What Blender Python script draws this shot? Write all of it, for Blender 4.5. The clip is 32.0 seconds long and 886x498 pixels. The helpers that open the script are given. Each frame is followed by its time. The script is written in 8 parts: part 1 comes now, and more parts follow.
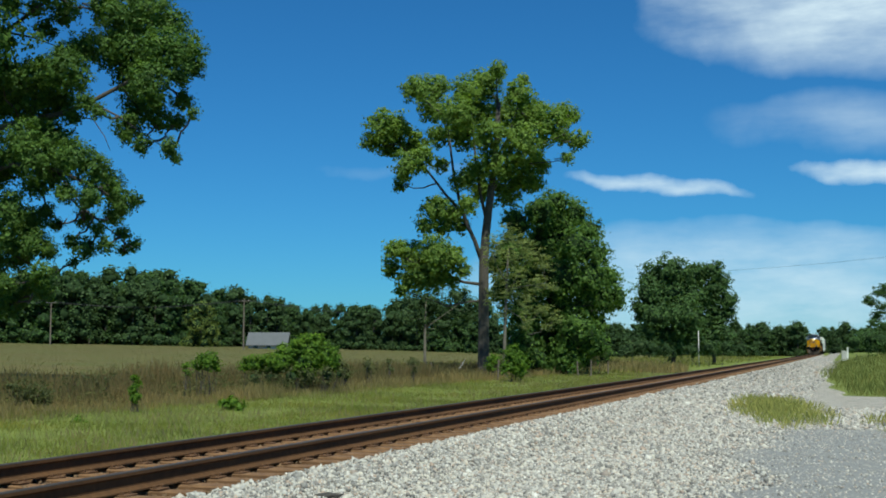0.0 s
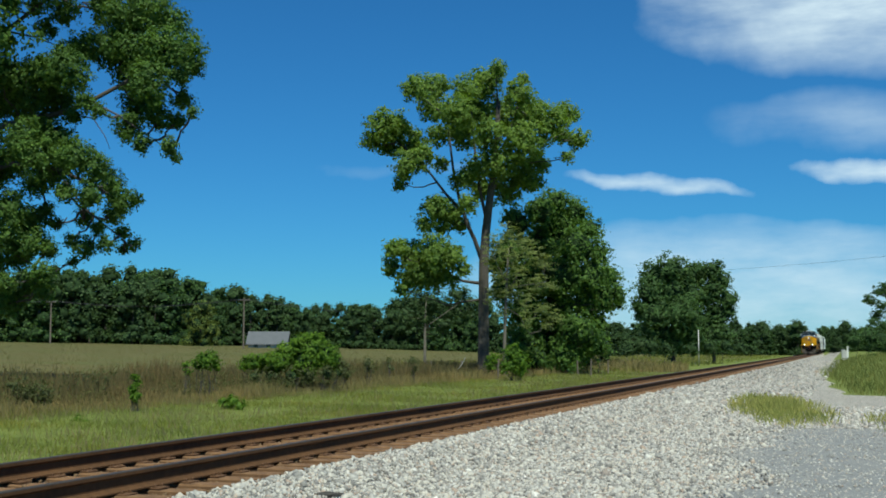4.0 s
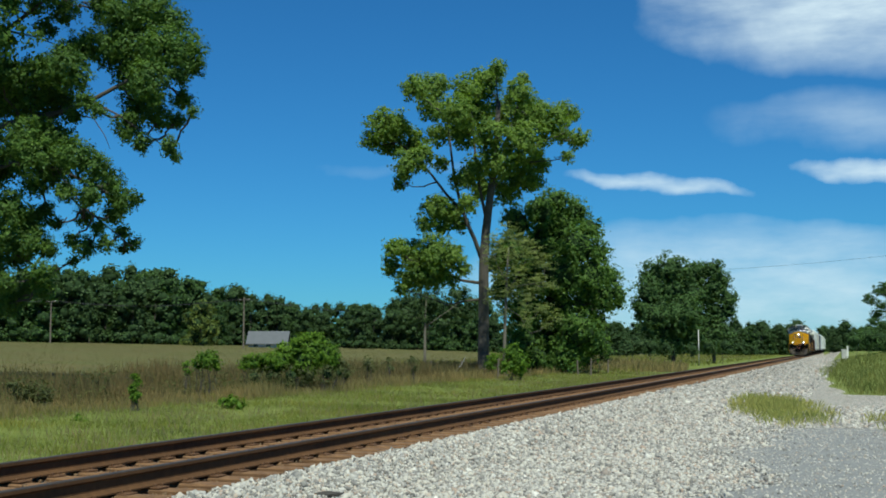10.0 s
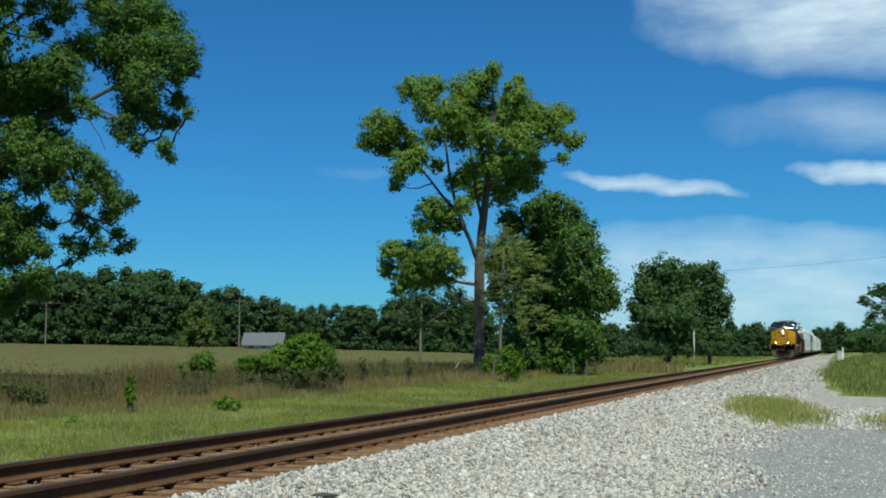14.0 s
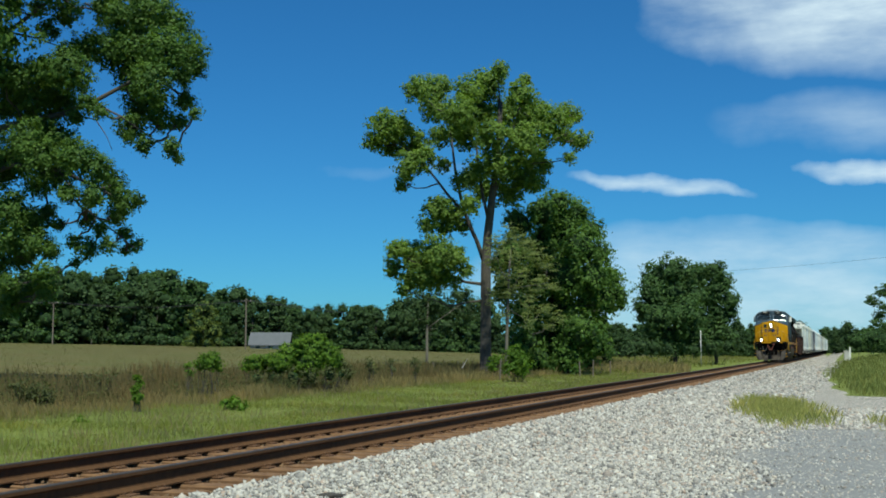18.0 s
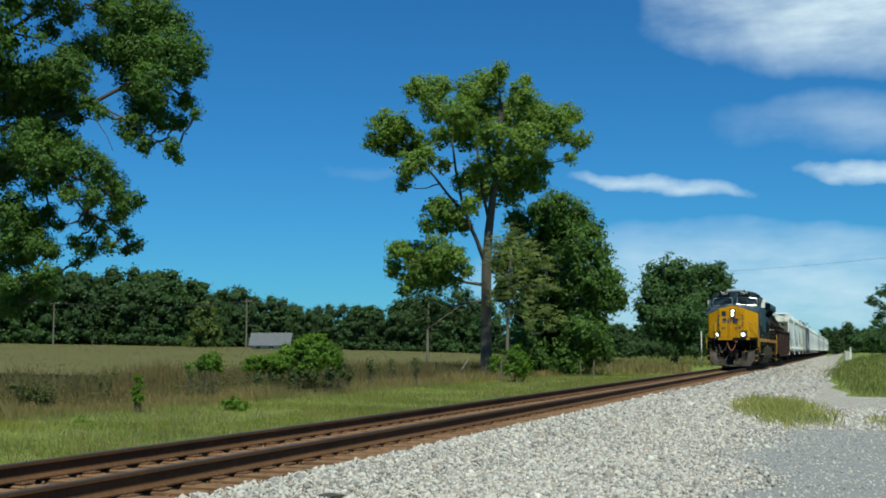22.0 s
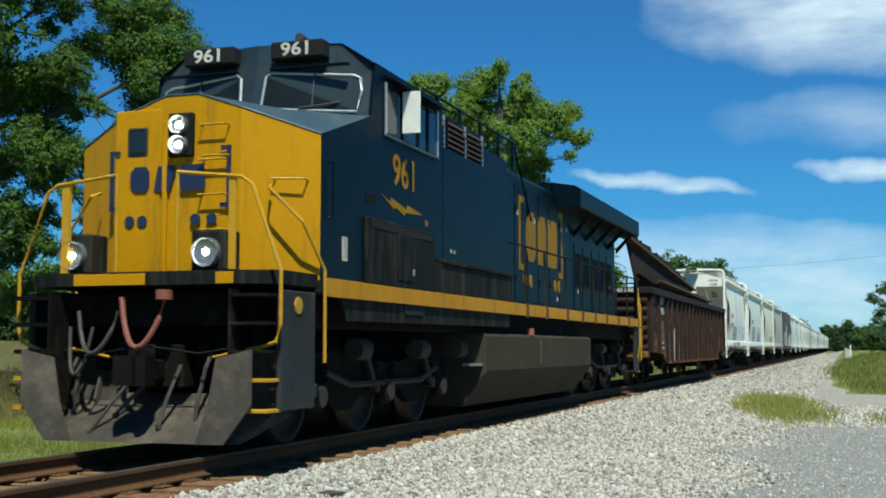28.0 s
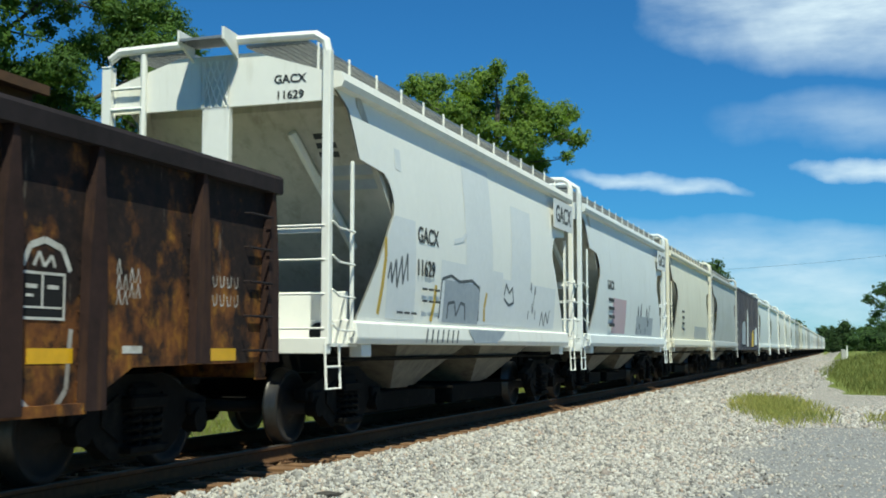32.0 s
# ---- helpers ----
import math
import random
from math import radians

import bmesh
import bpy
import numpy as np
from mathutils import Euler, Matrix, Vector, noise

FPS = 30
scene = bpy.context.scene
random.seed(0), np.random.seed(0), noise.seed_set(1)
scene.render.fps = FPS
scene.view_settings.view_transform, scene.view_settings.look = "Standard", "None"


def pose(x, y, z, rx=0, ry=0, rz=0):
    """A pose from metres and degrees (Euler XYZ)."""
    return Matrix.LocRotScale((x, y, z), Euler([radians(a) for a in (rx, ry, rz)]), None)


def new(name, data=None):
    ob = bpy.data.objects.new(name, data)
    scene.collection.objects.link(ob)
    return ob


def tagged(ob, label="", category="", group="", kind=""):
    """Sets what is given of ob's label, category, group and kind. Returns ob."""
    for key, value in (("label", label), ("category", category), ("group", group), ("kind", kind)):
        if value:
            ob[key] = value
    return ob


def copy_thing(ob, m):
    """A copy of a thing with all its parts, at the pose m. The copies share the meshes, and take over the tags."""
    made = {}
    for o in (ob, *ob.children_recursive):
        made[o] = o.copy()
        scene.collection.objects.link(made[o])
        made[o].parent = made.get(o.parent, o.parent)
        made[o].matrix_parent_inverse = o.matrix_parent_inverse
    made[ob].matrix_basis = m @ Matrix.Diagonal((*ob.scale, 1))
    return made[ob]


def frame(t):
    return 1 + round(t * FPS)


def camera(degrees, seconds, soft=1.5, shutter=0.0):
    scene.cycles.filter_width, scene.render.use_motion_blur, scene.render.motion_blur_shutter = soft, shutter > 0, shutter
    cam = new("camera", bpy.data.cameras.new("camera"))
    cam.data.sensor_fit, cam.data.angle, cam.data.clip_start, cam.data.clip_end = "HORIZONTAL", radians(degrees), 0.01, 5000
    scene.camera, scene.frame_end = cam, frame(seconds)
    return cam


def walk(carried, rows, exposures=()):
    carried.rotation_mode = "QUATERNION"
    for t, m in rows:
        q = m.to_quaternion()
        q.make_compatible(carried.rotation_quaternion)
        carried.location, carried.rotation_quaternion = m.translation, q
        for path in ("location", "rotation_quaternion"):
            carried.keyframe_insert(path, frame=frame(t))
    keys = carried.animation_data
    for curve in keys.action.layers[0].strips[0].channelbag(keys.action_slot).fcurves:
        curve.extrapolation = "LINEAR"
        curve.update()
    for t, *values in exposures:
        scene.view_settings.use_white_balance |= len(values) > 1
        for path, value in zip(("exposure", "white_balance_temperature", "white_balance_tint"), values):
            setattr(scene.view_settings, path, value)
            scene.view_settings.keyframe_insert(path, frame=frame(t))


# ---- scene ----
# ---- camera: hand-held on one spot beside the track, small shake ----
# World: the track runs along +Y with the rail tops at z = 0, x grows towards the camera's side.
cam = camera(40.46, 32.0, soft=1.8, shutter=0.08)
EYE = (6.893, 0.0, 1.078)
YAW, PITCH, STEP = 18.705, 4.762, 0.02693     # STEP: degrees of one unit of shake
EXPOSURE, KELVIN, TINT = 0.05, 6150, -4     # the phone's cool, slightly green white balance
SHAKE = [
    (0.0, 0, 1.4), (0.5, 0, .7), (1, 0, -.3), (2, 0, -.3), (2.5, 0, -.3), (3, 0, 1.4), (3.5, 0, -.3),
    (5.5, 0, .1), (6, 0, -.3), (6.5, 0, 2.1), (7, 0, -.3), (7.5, 0, 2.7), (8, 0, 4.4), (8.5, 0, 5.1),
    (9, 0, 5.1), (9.5, 0, 3.1), (10, 0, -.9), (10.5, 0, 2.1), (11, 0, 2.7), (12, .3, .7), (12.5, .3, 2.1)]
SHAKE += [
    (13, .3, .1), (13.5, .3, -.3), (13.9, -3, 1), (14, -7.7, 1.7), (14.1, -7, 1), (14.2, -5, -2), (14.3, -2, -24), (14.4, 1, -56),
    (14.5, 2.7, -65.9), (14.9, 5, -50), (15.4, 6, -18), (16, 4.5, -3), (16.5, 4, -.9), (17, 4, -.6), (17.5, 4, 2.1),
    (18, 3.7, 1.4), (18.5, 3.7, 2.4), (19, 4, 2.4), (20, 4, 2.1), (20.5, 4, .7), (21, 3.7, 2.4), (22, 4.7, 2.1)]
SHAKE += [
    (22.5, 4, -2.9), (23, 4.7, -.9), (23.5, 4.7, -3.9), (24, 4, 2.4), (24.5, 3.3, 2.7), (25, 4.7, .7),
    (25.5, 4, .7), (27.5, 4.3, .1), (28, 4.7, -2.3), (28.5, 5, -2.9), (29, 4.3, .1), (29.5, 4, -3.3),
    (30, 4, -2.3), (30.5, 5.3, -.9), (31, -.3, -.6), (31.5, -.7, -.3), (32, -.7, -.9)]
walk(cam, [(t, pose(*EYE, 90 + PITCH + dy * STEP, 0, YAW + dx * STEP)) for t, dx, dy in SHAKE],
     [(t, EXPOSURE + e, KELVIN + k, TINT) for t, e, k in ((0, 0, 0), (26.8, 0, 0), (28, .13, 60), (29, .42, 180), (30.6, .42, 180), (31.4, .24, 150), (32, .12, 120))])

# ---- sun and sky ----
SUN_DIR = Vector((0.60, -1.0, 1.95)).normalized()        # towards the sun: behind the camera, high
SUN_EL = math.asin(SUN_DIR.z)
SUN_AZ = math.atan2(SUN_DIR.x, SUN_DIR.y)
sun_data = bpy.data.lights.new("sun", "SUN")
sun_data.energy, sun_data.angle, sun_data.color = 5.4, radians(0.53), (1.0, 0.95, 0.82)
sun = new("sun", sun_data)
sun.rotation_euler = SUN_DIR.to_track_quat("Z", "Y").to_euler()

world = bpy.data.worlds.new("sky")
scene.world = world
world.use_nodes = True


def build_sky():
    nt = world.node_tree
    nt.nodes.clear()
    N, L = nt.nodes.new, nt.links.new
    sky = N("ShaderNodeTexSky")
    sky.sky_type, sky.sun_disc = "NISHITA", False
    sky.sun_elevation, sky.sun_rotation = SUN_EL, SUN_AZ
    sky.altitude, sky.air_density, sky.dust_density, sky.ozone_density = 300, 1.0, 0.1, 3.0
    tint = N("ShaderNodeMix")
    tint.data_type, tint.blend_type = "RGBA", "MULTIPLY"
    tint.inputs[0].default_value = 1.0
    L(sky.outputs[0], tint.inputs[6])
    tint.inputs[7].default_value = SKY_TINT
    # clouds: streaks on a high flat layer, thick only where broad patches allow
    co = N("ShaderNodeTexCoord")
    sep = N("ShaderNodeSeparateXYZ")
    L(co.outputs["Generated"], sep.inputs[0])

    def m(op, a, b=None, clamp=False):
        n = N("ShaderNodeMath")
        n.operation, n.use_clamp = op, clamp
        for i, v in enumerate((a, b)):
            if v is None:
                continue
            if isinstance(v, (int, float)):
                n.inputs[i].default_value = v
            else:
                L(v, n.inputs[i])
        return n.outputs[0]

    az = m("MULTIPLY", m("ARCTAN2", sep.outputs[0], sep.outputs[1]), 57.2958)     # degrees right of the track
    el = m("MULTIPLY", m("ARCSINE", sep.outputs[2]), 57.2958)
    vec = N("ShaderNodeCombineXYZ")
    L(az, vec.inputs[0]), L(el, vec.inputs[1])
    warp = N("ShaderNodeTexNoise")
    warp.inputs["Scale"].default_value, warp.inputs["Detail"].default_value = 0.22, 8
    L(vec.outputs[0], warp.inputs["Vector"])
    wsep = N("ShaderNodeSeparateColor")
    L(warp.outputs["Color"], wsep.inputs[0])
    azw = m("ADD", az, m("MULTIPLY", m("SUBTRACT", wsep.outputs[0], 0.5), 9.0))
    elw = m("ADD", el, m("MULTIPLY", m("SUBTRACT", wsep.outputs[1], 0.5), 2.2))

    def patch(a0, e0, aw, ew, slope, gain, power=1.0):
        u = m("DIVIDE", m("SUBTRACT", azw, a0), aw)
        v = m("DIVIDE", m("SUBTRACT", elw, m("ADD", m("MULTIPLY", m("SUBTRACT", azw, a0), slope), e0)), ew)
        r2 = m("ADD", m("MULTIPLY", u, u), m("MULTIPLY", v, v))
        return m("MULTIPLY", m("POWER", m("SUBTRACT", 1.0, r2, True), power), gain)

    fib = N("ShaderNodeTexNoise")
    fib.inputs["Scale"].default_value, fib.inputs["Detail"].default_value, fib.inputs["Roughness"].default_value = 1.0, 7, 0.6
    mp = N("ShaderNodeMapping")
    mp.inputs["Scale"].default_value = (0.16, 0.55, 1)
    mp.inputs["Rotation"].default_value = (0, 0, radians(-6))
    L(vec.outputs[0], mp.inputs[0]), L(mp.outputs[0], fib.inputs["Vector"])
    total = None
    for args in CLOUDS:
        p = patch(*args)
        total = p if total is None else m("ADD", total, p)
    dens = m("MULTIPLY", total, m("ADD", m("MULTIPLY", fib.outputs["Fac"], 1.9), -0.2), True)
    mix = N("ShaderNodeMix")
    mix.data_type = "RGBA"
    L(dens, mix.inputs[0]), L(tint.outputs[2], mix.inputs[6])
    mix.inputs[7].default_value = CLOUD_COLOUR
    bg = N("ShaderNodeBackground")
    bg.inputs["Strength"].default_value = SKY_STRENGTH
    L(mix.outputs[2], bg.inputs["Color"])
    out = N("ShaderNodeOutputWorld")
    L(bg.outputs[0], out.inputs["Surface"])


SKY_STRENGTH = 0.070
SKY_TINT = (0.305, 0.80, 1.27, 1)
CLOUD_COLOUR = (10.8, 11.9, 13.2, 1)
# azimuth, elevation, half width, half height (degrees), slope, thickness, softness
CLOUDS = [(0.4, 15.6, 9.8, 3.5, -0.08, 0.95, 1.1), (-8.5, 7.7, 3.8, 0.55, -0.15, 0.95, 1.2), (1.8, 7.9, 5.0, 0.55, -0.10, 0.95, 1.0),
          (1.5, 10.2, 7.5, 1.6, -0.05, 0.36, 1.2), (-4, 2.7, 15, 3.3, -0.03, 0.68, 0.8), (-20, 8.6, 4, 0.4, -0.02, 0.10, 1.0)]
build_sky()

# ---- materials ----
def node_mat(name):
    m = bpy.data.materials.new(name)
    m.use_nodes = True
    nt = m.node_tree
    return m, nt, nt.nodes["Principled BSDF"], nt.nodes.new, nt.links.new


def ramp(nt, src, stops):
    r = nt.nodes.new("ShaderNodeValToRGB")
    while len(r.color_ramp.elements) < len(stops):
        r.color_ramp.elements.new(0.5)
    for e, (p, c) in zip(r.color_ramp.elements, stops):
        e.position, e.color = p, (*c, 1) if len(c) == 3 else c
    nt.links.new(src, r.inputs[0])
    return r.outputs[0]


def noise_tex(nt, coord, scale, detail=4, rough=0.55, stretch=None):
    n = nt.nodes.new("ShaderNodeTexNoise")
    n.inputs["Scale"].default_value, n.inputs["Detail"].default_value, n.inputs["Roughness"].default_value = scale, detail, rough
    if stretch:
        mp = nt.nodes.new("ShaderNodeMapping")
        mp.inputs["Scale"].default_value = stretch
        nt.links.new(coord, mp.inputs[0])
        coord = mp.outputs[0]
    nt.links.new(coord, n.inputs["Vector"])
    return n.outputs["Fac"]


def mixc(nt, fac, a, b, blend="MIX"):
    n = nt.nodes.new("ShaderNodeMix")
    n.data_type, n.blend_type = "RGBA", blend
    for i, v in ((0, fac), (6, a), (7, b)):
        if hasattr(v, "is_linked"):
            nt.links.new(v, n.inputs[i])
        elif isinstance(v, (int, float)):
            n.inputs[i].default_value = v
        else:
            n.inputs[i].default_value = (*v, 1)
    return n.outputs[2]


def bumped(nt, bsdf, height, strength, dist=0.02):
    b = nt.nodes.new("ShaderNodeBump")
    b.inputs["Strength"].default_value, b.inputs["Distance"].default_value = strength, dist
    nt.links.new(height, b.inputs["Height"])
    nt.links.new(b.outputs[0], bsdf.inputs["Normal"])


def surface(name, base, dark, rough=0.7, metal=0.0, grain=8.0, patch=0.9, streak=0.0, dirt=None, dirt_amount=0.5, bump=0.15,
            spread=0.35, spec=0.4):
    """A weathered surface: fine grain, broad patches, and dirt that runs down in streaks."""
    m, nt, b, N, L = node_mat(name)
    co = N("ShaderNodeTexCoord").outputs["Object"]
    g = noise_tex(nt, co, grain, 6, 0.65)
    p = noise_tex(nt, co, patch, 5, 0.6)
    both = N("ShaderNodeMath")
    both.operation = "ADD"
    half = N("ShaderNodeMath")
    half.operation = "MULTIPLY"
    half.inputs[1].default_value = 0.5
    L(g, both.inputs[0]), L(p, both.inputs[1]), L(both.outputs[0], half.inputs[0])
    col = ramp(nt, half.outputs[0], [(0.5 - spread / 2, dark), (0.5 + spread / 2, base)])
    if dirt:
        st = (3.0, 3.0, 0.35) if streak else (1, 1, 1)
        d = noise_tex(nt, co, 1.6, 7, 0.7, st)
        mask = ramp(nt, d, [(0.62 - 0.3 * dirt_amount, (0, 0, 0)), (0.80 - 0.15 * dirt_amount, (1, 1, 1))])
        col = mixc(nt, mask, col, dirt)
    L(col, b.inputs["Base Color"])
    b.inputs["Roughness"].default_value, b.inputs["Metallic"].default_value = rough, metal
    b.inputs["Specular IOR Level"].default_value = spec
    if bump:
        bumped(nt, b, g, bump, 0.01)
    return m


def leaf_mat(name, light, dark, back=0.35):
    m, nt, b, N, L = node_mat(name)
    geo = N("ShaderNodeNewGeometry")
    co = N("ShaderNodeTexCoord").outputs["Object"]
    c = ramp(nt, geo.outputs["Random Per Island"], [(0.0, dark), (0.55, tuple((a + d) / 2 for a, d in zip(light, dark))), (1.0, light)])
    broad = noise_tex(nt, co, 0.8, 4)
    c = mixc(nt, 0.85, c, ramp(nt, broad, [(0.3, (0.68, 0.74, 0.72)), (0.7, (1.3, 1.24, 1.02))]), "MULTIPLY")
    L(c, b.inputs["Base Color"])
    b.inputs["Roughness"].default_value = 0.55
    b.inputs["Specular IOR Level"].default_value = 0.15
    tr = N("ShaderNodeBsdfTranslucent")
    L(mixc(nt, 1.0, c, (1.25, 1.3, 0.5), "MULTIPLY"), tr.inputs[0])
    mx = N("ShaderNodeMixShader")
    mx.inputs[0].default_value = back
    L(b.outputs[0], mx.inputs[1]), L(tr.outputs[0], mx.inputs[2])
    L(mx.outputs[0], nt.nodes["Material Output"].inputs["Surface"])
    return m


def plain(name, colour, rough=0.5, metal=0.0, vary=0.15, scale=6.0, bump=0.0):
    return surface(name, colour, tuple(c * (1 - vary * 2) for c in colour), rough, metal, grain=scale, bump=bump)


M_RAIL = surface("rail_steel_side", (0.120, 0.060, 0.026), (0.055, 0.029, 0.015), 0.85, 0.0, spec=0.15, grain=14, bump=0.3)
M_RAILHEAD = surface("rail_head_worn", (0.085, 0.070, 0.058), (0.050, 0.040, 0.033), 0.55, 0.35, grain=20, bump=0.05)
M_TIE = surface("creosoted_tie_wood", (0.25, 0.135, 0.060), (0.09, 0.048, 0.025), 0.9, grain=9, patch=2.2, bump=0.5)
M_PLATE = surface("rusty_tie_plate", (0.145, 0.072, 0.032), (0.065, 0.032, 0.016), 0.85, 0.1, grain=25, bump=0.3)
M_BLACK = surface("black_running_gear", (0.0125, 0.0112, 0.0096), (0.0045, 0.0042, 0.0038), 0.85, 0.0, spec=0.06, grain=10, dirt=(0.036, 0.033, 0.024), dirt_amount=0.22, bump=0.25)
M_WHEEL = surface("rusty_wheel_steel", (0.024, 0.019, 0.016), (0.010, 0.0085, 0.0075), 0.8, 0.1, grain=12, bump=0.2)
M_TREAD = surface("bright_wheel_tread", (0.085, 0.078, 0.07), (0.04, 0.037, 0.034), 0.38, 0.8, grain=20, bump=0.03)


def part(name, bm, material, parent, label="", smooth=False, mesh=None):
    """Links a bmesh (or a ready mesh) as one object under a thing or a part."""
    if mesh is None:
        mesh = bpy.data.meshes.new(name)
        bm.to_mesh(mesh)
        bm.free()
        if smooth:
            for f in mesh.polygons:
                f.use_smooth = True
    if material and not mesh.materials:
        mesh.materials.append(material)
    ob = new(name, mesh)
    if parent:
        ob.parent = parent
    if label:
        ob["label"] = label
    return ob


def bevel(bm, w, seg=1):
    bmesh.ops.bevel(bm, geom=list(bm.edges), offset=w, segments=seg, affect="EDGES", profile=0.5)
    return bm


def box(x0, x1, y0, y1, z0, z1, bev=0.0, seg=1, bm=None):
    own = bmesh.new()
    bmesh.ops.create_cube(own, size=1.0)
    for v in own.verts:
        v.co = Vector((x0 + (v.co.x + .5) * (x1 - x0), y0 + (v.co.y + .5) * (y1 - y0), z0 + (v.co.z + .5) * (z1 - z0)))
    if bev:
        bevel(own, bev, seg)
    return join(bm, own) if bm is not None else own


def join(bm, other):
    me = bpy.data.meshes.new("tmp")
    other.to_mesh(me)
    other.free()
    bm.from_mesh(me)
    bpy.data.meshes.remove(me)
    return bm


def prism(profile, a0, a1, axis="y", bm=None, bev=0.0):
    """A closed outline swept straight along an axis. axis y: outline in (x, z); x: in (y, z); z: in (x, y)."""
    own = bmesh.new()
    def at(p, a):
        return (p[0], a, p[1]) if axis == "y" else (a, p[0], p[1]) if axis == "x" else (p[0], p[1], a)
    lo = [own.verts.new(at(p, a0)) for p in profile]
    hi = [own.verts.new(at(p, a1)) for p in profile]
    n = len(profile)
    own.faces.new(lo), own.faces.new(hi)
    for i in range(n):
        own.faces.new((lo[i], lo[(i + 1) % n], hi[(i + 1) % n], hi[i]))
    bmesh.ops.recalc_face_normals(own, faces=own.faces)
    if bev:
        bevel(own, bev)
    return join(bm, own) if bm is not None else own


def tube(points, r, sides=8, bm=None, r2=None):
    """A round bar along points, tapering from r to r2."""
    own = bm if bm is not None else bmesh.new()
    pts = [Vector(p) for p in points]
    rings = []
    r2 = r if r2 is None else r2
    for i, p in enumerate(pts):
        d = (pts[min(i + 1, len(pts) - 1)] - pts[max(i - 1, 0)]).normalized()
        side = d.cross(Vector((0, 0, 1)) if abs(d.z) < .95 else Vector((1, 0, 0))).normalized()
        up = side.cross(d)
        rr = r + (r2 - r) * i / max(1, len(pts) - 1)
        rings.append([own.verts.new(p + (side * math.cos(a) + up * math.sin(a)) * rr) for a in (2 * math.pi * j / sides for j in range(sides))])
    for a, b in zip(rings, rings[1:]):
        for j in range(sides):
            own.faces.new((a[j], a[(j + 1) % sides], b[(j + 1) % sides], b[j]))
    own.faces.new(rings[0][::-1]), own.faces.new(rings[-1])
    return own


def disc(c, r, t, axis="x", sides=20, bm=None, r2=None):
    """A round plate or drum centred on c, t thick along an axis."""
    d = {"x": Vector((1, 0, 0)), "y": Vector((0, 1, 0)), "z": Vector((0, 0, 1))}[axis] * t / 2
    return tube([Vector(c) - d, Vector(c) + d], r, sides, bm, r2)


def mesh_from(name, verts, faces, material=None, smooth=False):
    me = bpy.data.meshes.new(name)
    me.from_pydata(verts, [], faces)
    me.update()
    if smooth:
        me.polygons.foreach_set("use_smooth", [True] * len(me.polygons))
    if material:
        me.materials.append(material)
    return me


def smoothstep(a, b, x):
    t = min(1.0, max(0.0, (x - a) / (b - a)))
    return t * t * (3 - 2 * t)

# ---- ground, gravel and track ----
def track_x(y):
    """The track bends very slightly to the far side beyond 35 m."""
    return 0.0 if y < 35 else -0.007 * (y - 35) ** 2 / 60 if y < 65 else -0.007 * (y - 50)


def ground_z(x, y):
    x = x - track_x(y) if abs(x) < 8 else x
    if x < -1.2:
        z = -0.30 - 0.55 * smoothstep(-1.2, -3.4, x) + 0.12 * smoothstep(-9, -16, x)
        z += 0.0235 * min(190.0, max(0.0, -x - 19.0))
    else:
        z = -0.30 - 0.22 * smoothstep(1.2, 3.0, x)
        z += 1.0 * smoothstep(6.5, 12.0, x + 0.02 * (y - 60)) * smoothstep(40, 62, y)
    z += 0.07 * noise.noise((x * 0.22, y * 0.22, 3.1)) * smoothstep(2.0, 6.0, abs(x)) * (1.0 if x < 0 else 0.35)
    return z


def spaced(lo, hi, near, step, grow):
    out, v, s = [near], near, step
    while v < hi:
        v += s
        s *= grow
        out.append(min(v, hi))
    v, s = near, step
    while v > lo:
        v -= s
        s *= grow
        out.insert(0, max(v, lo))
    return out


def mat_ground():
    m, nt, b, N, L = node_mat("meadow_ground")
    co = N("ShaderNodeTexCoord").outputs["Object"]
    sep = N("ShaderNodeSeparateXYZ")
    L(co, sep.inputs[0])
    fine = noise_tex(nt, co, 2.2, 8, 0.7)
    broad = noise_tex(nt, co, 0.12, 5, 0.6)
    grass = ramp(nt, fine, [(0.3, (0.085, 0.115, 0.028)), (0.5, (0.145, 0.175, 0.042)), (0.72, (0.225, 0.225, 0.072))])
    field = ramp(nt, noise_tex(nt, co, 0.5, 8, 0.75, (1.6, 0.3, 1)), [(0.25, (0.070, 0.060, 0.026)), (0.5, (0.118, 0.102, 0.042)), (0.75, (0.118, 0.114, 0.040))])
    field = mixc(nt, ramp(nt, broad, [(0.42, (0, 0, 0)), (0.62, (1, 1, 1))]), field, (0.096, 0.100, 0.034))
    wob = N("ShaderNodeMath")
    wob.operation = "MULTIPLY_ADD"
    L(broad, wob.inputs[0])
    wob.inputs[1].default_value = 6.0
    L(sep.outputs[0], wob.inputs[2])
    edge = N("ShaderNodeMapRange")
    edge.inputs["From Min"].default_value, edge.inputs["From Max"].default_value = -10.0, -13.0
    L(wob.outputs[0], edge.inputs["Value"])
    col = mixc(nt, edge.outputs[0], grass, field)
    L(col, b.inputs["Base Color"])
    b.inputs["Roughness"].default_value = 0.95
    b.inputs["Specular IOR Level"].default_value = 0.1
    bumped(nt, b, fine, 0.6, 0.12)
    return m


def stone_colours(nt, fac):
    return ramp(nt, fac, [(0.0, (0.12, 0.113, 0.105)), (0.2, (0.26, 0.248, 0.228)), (0.5, (0.42, 0.40, 0.365)), (0.75, (0.49, 0.455, 0.395)), (0.86, (0.36, 0.275, 0.215)), (0.92, (0.20, 0.19, 0.18)), (1.0, (0.64, 0.61, 0.56))])


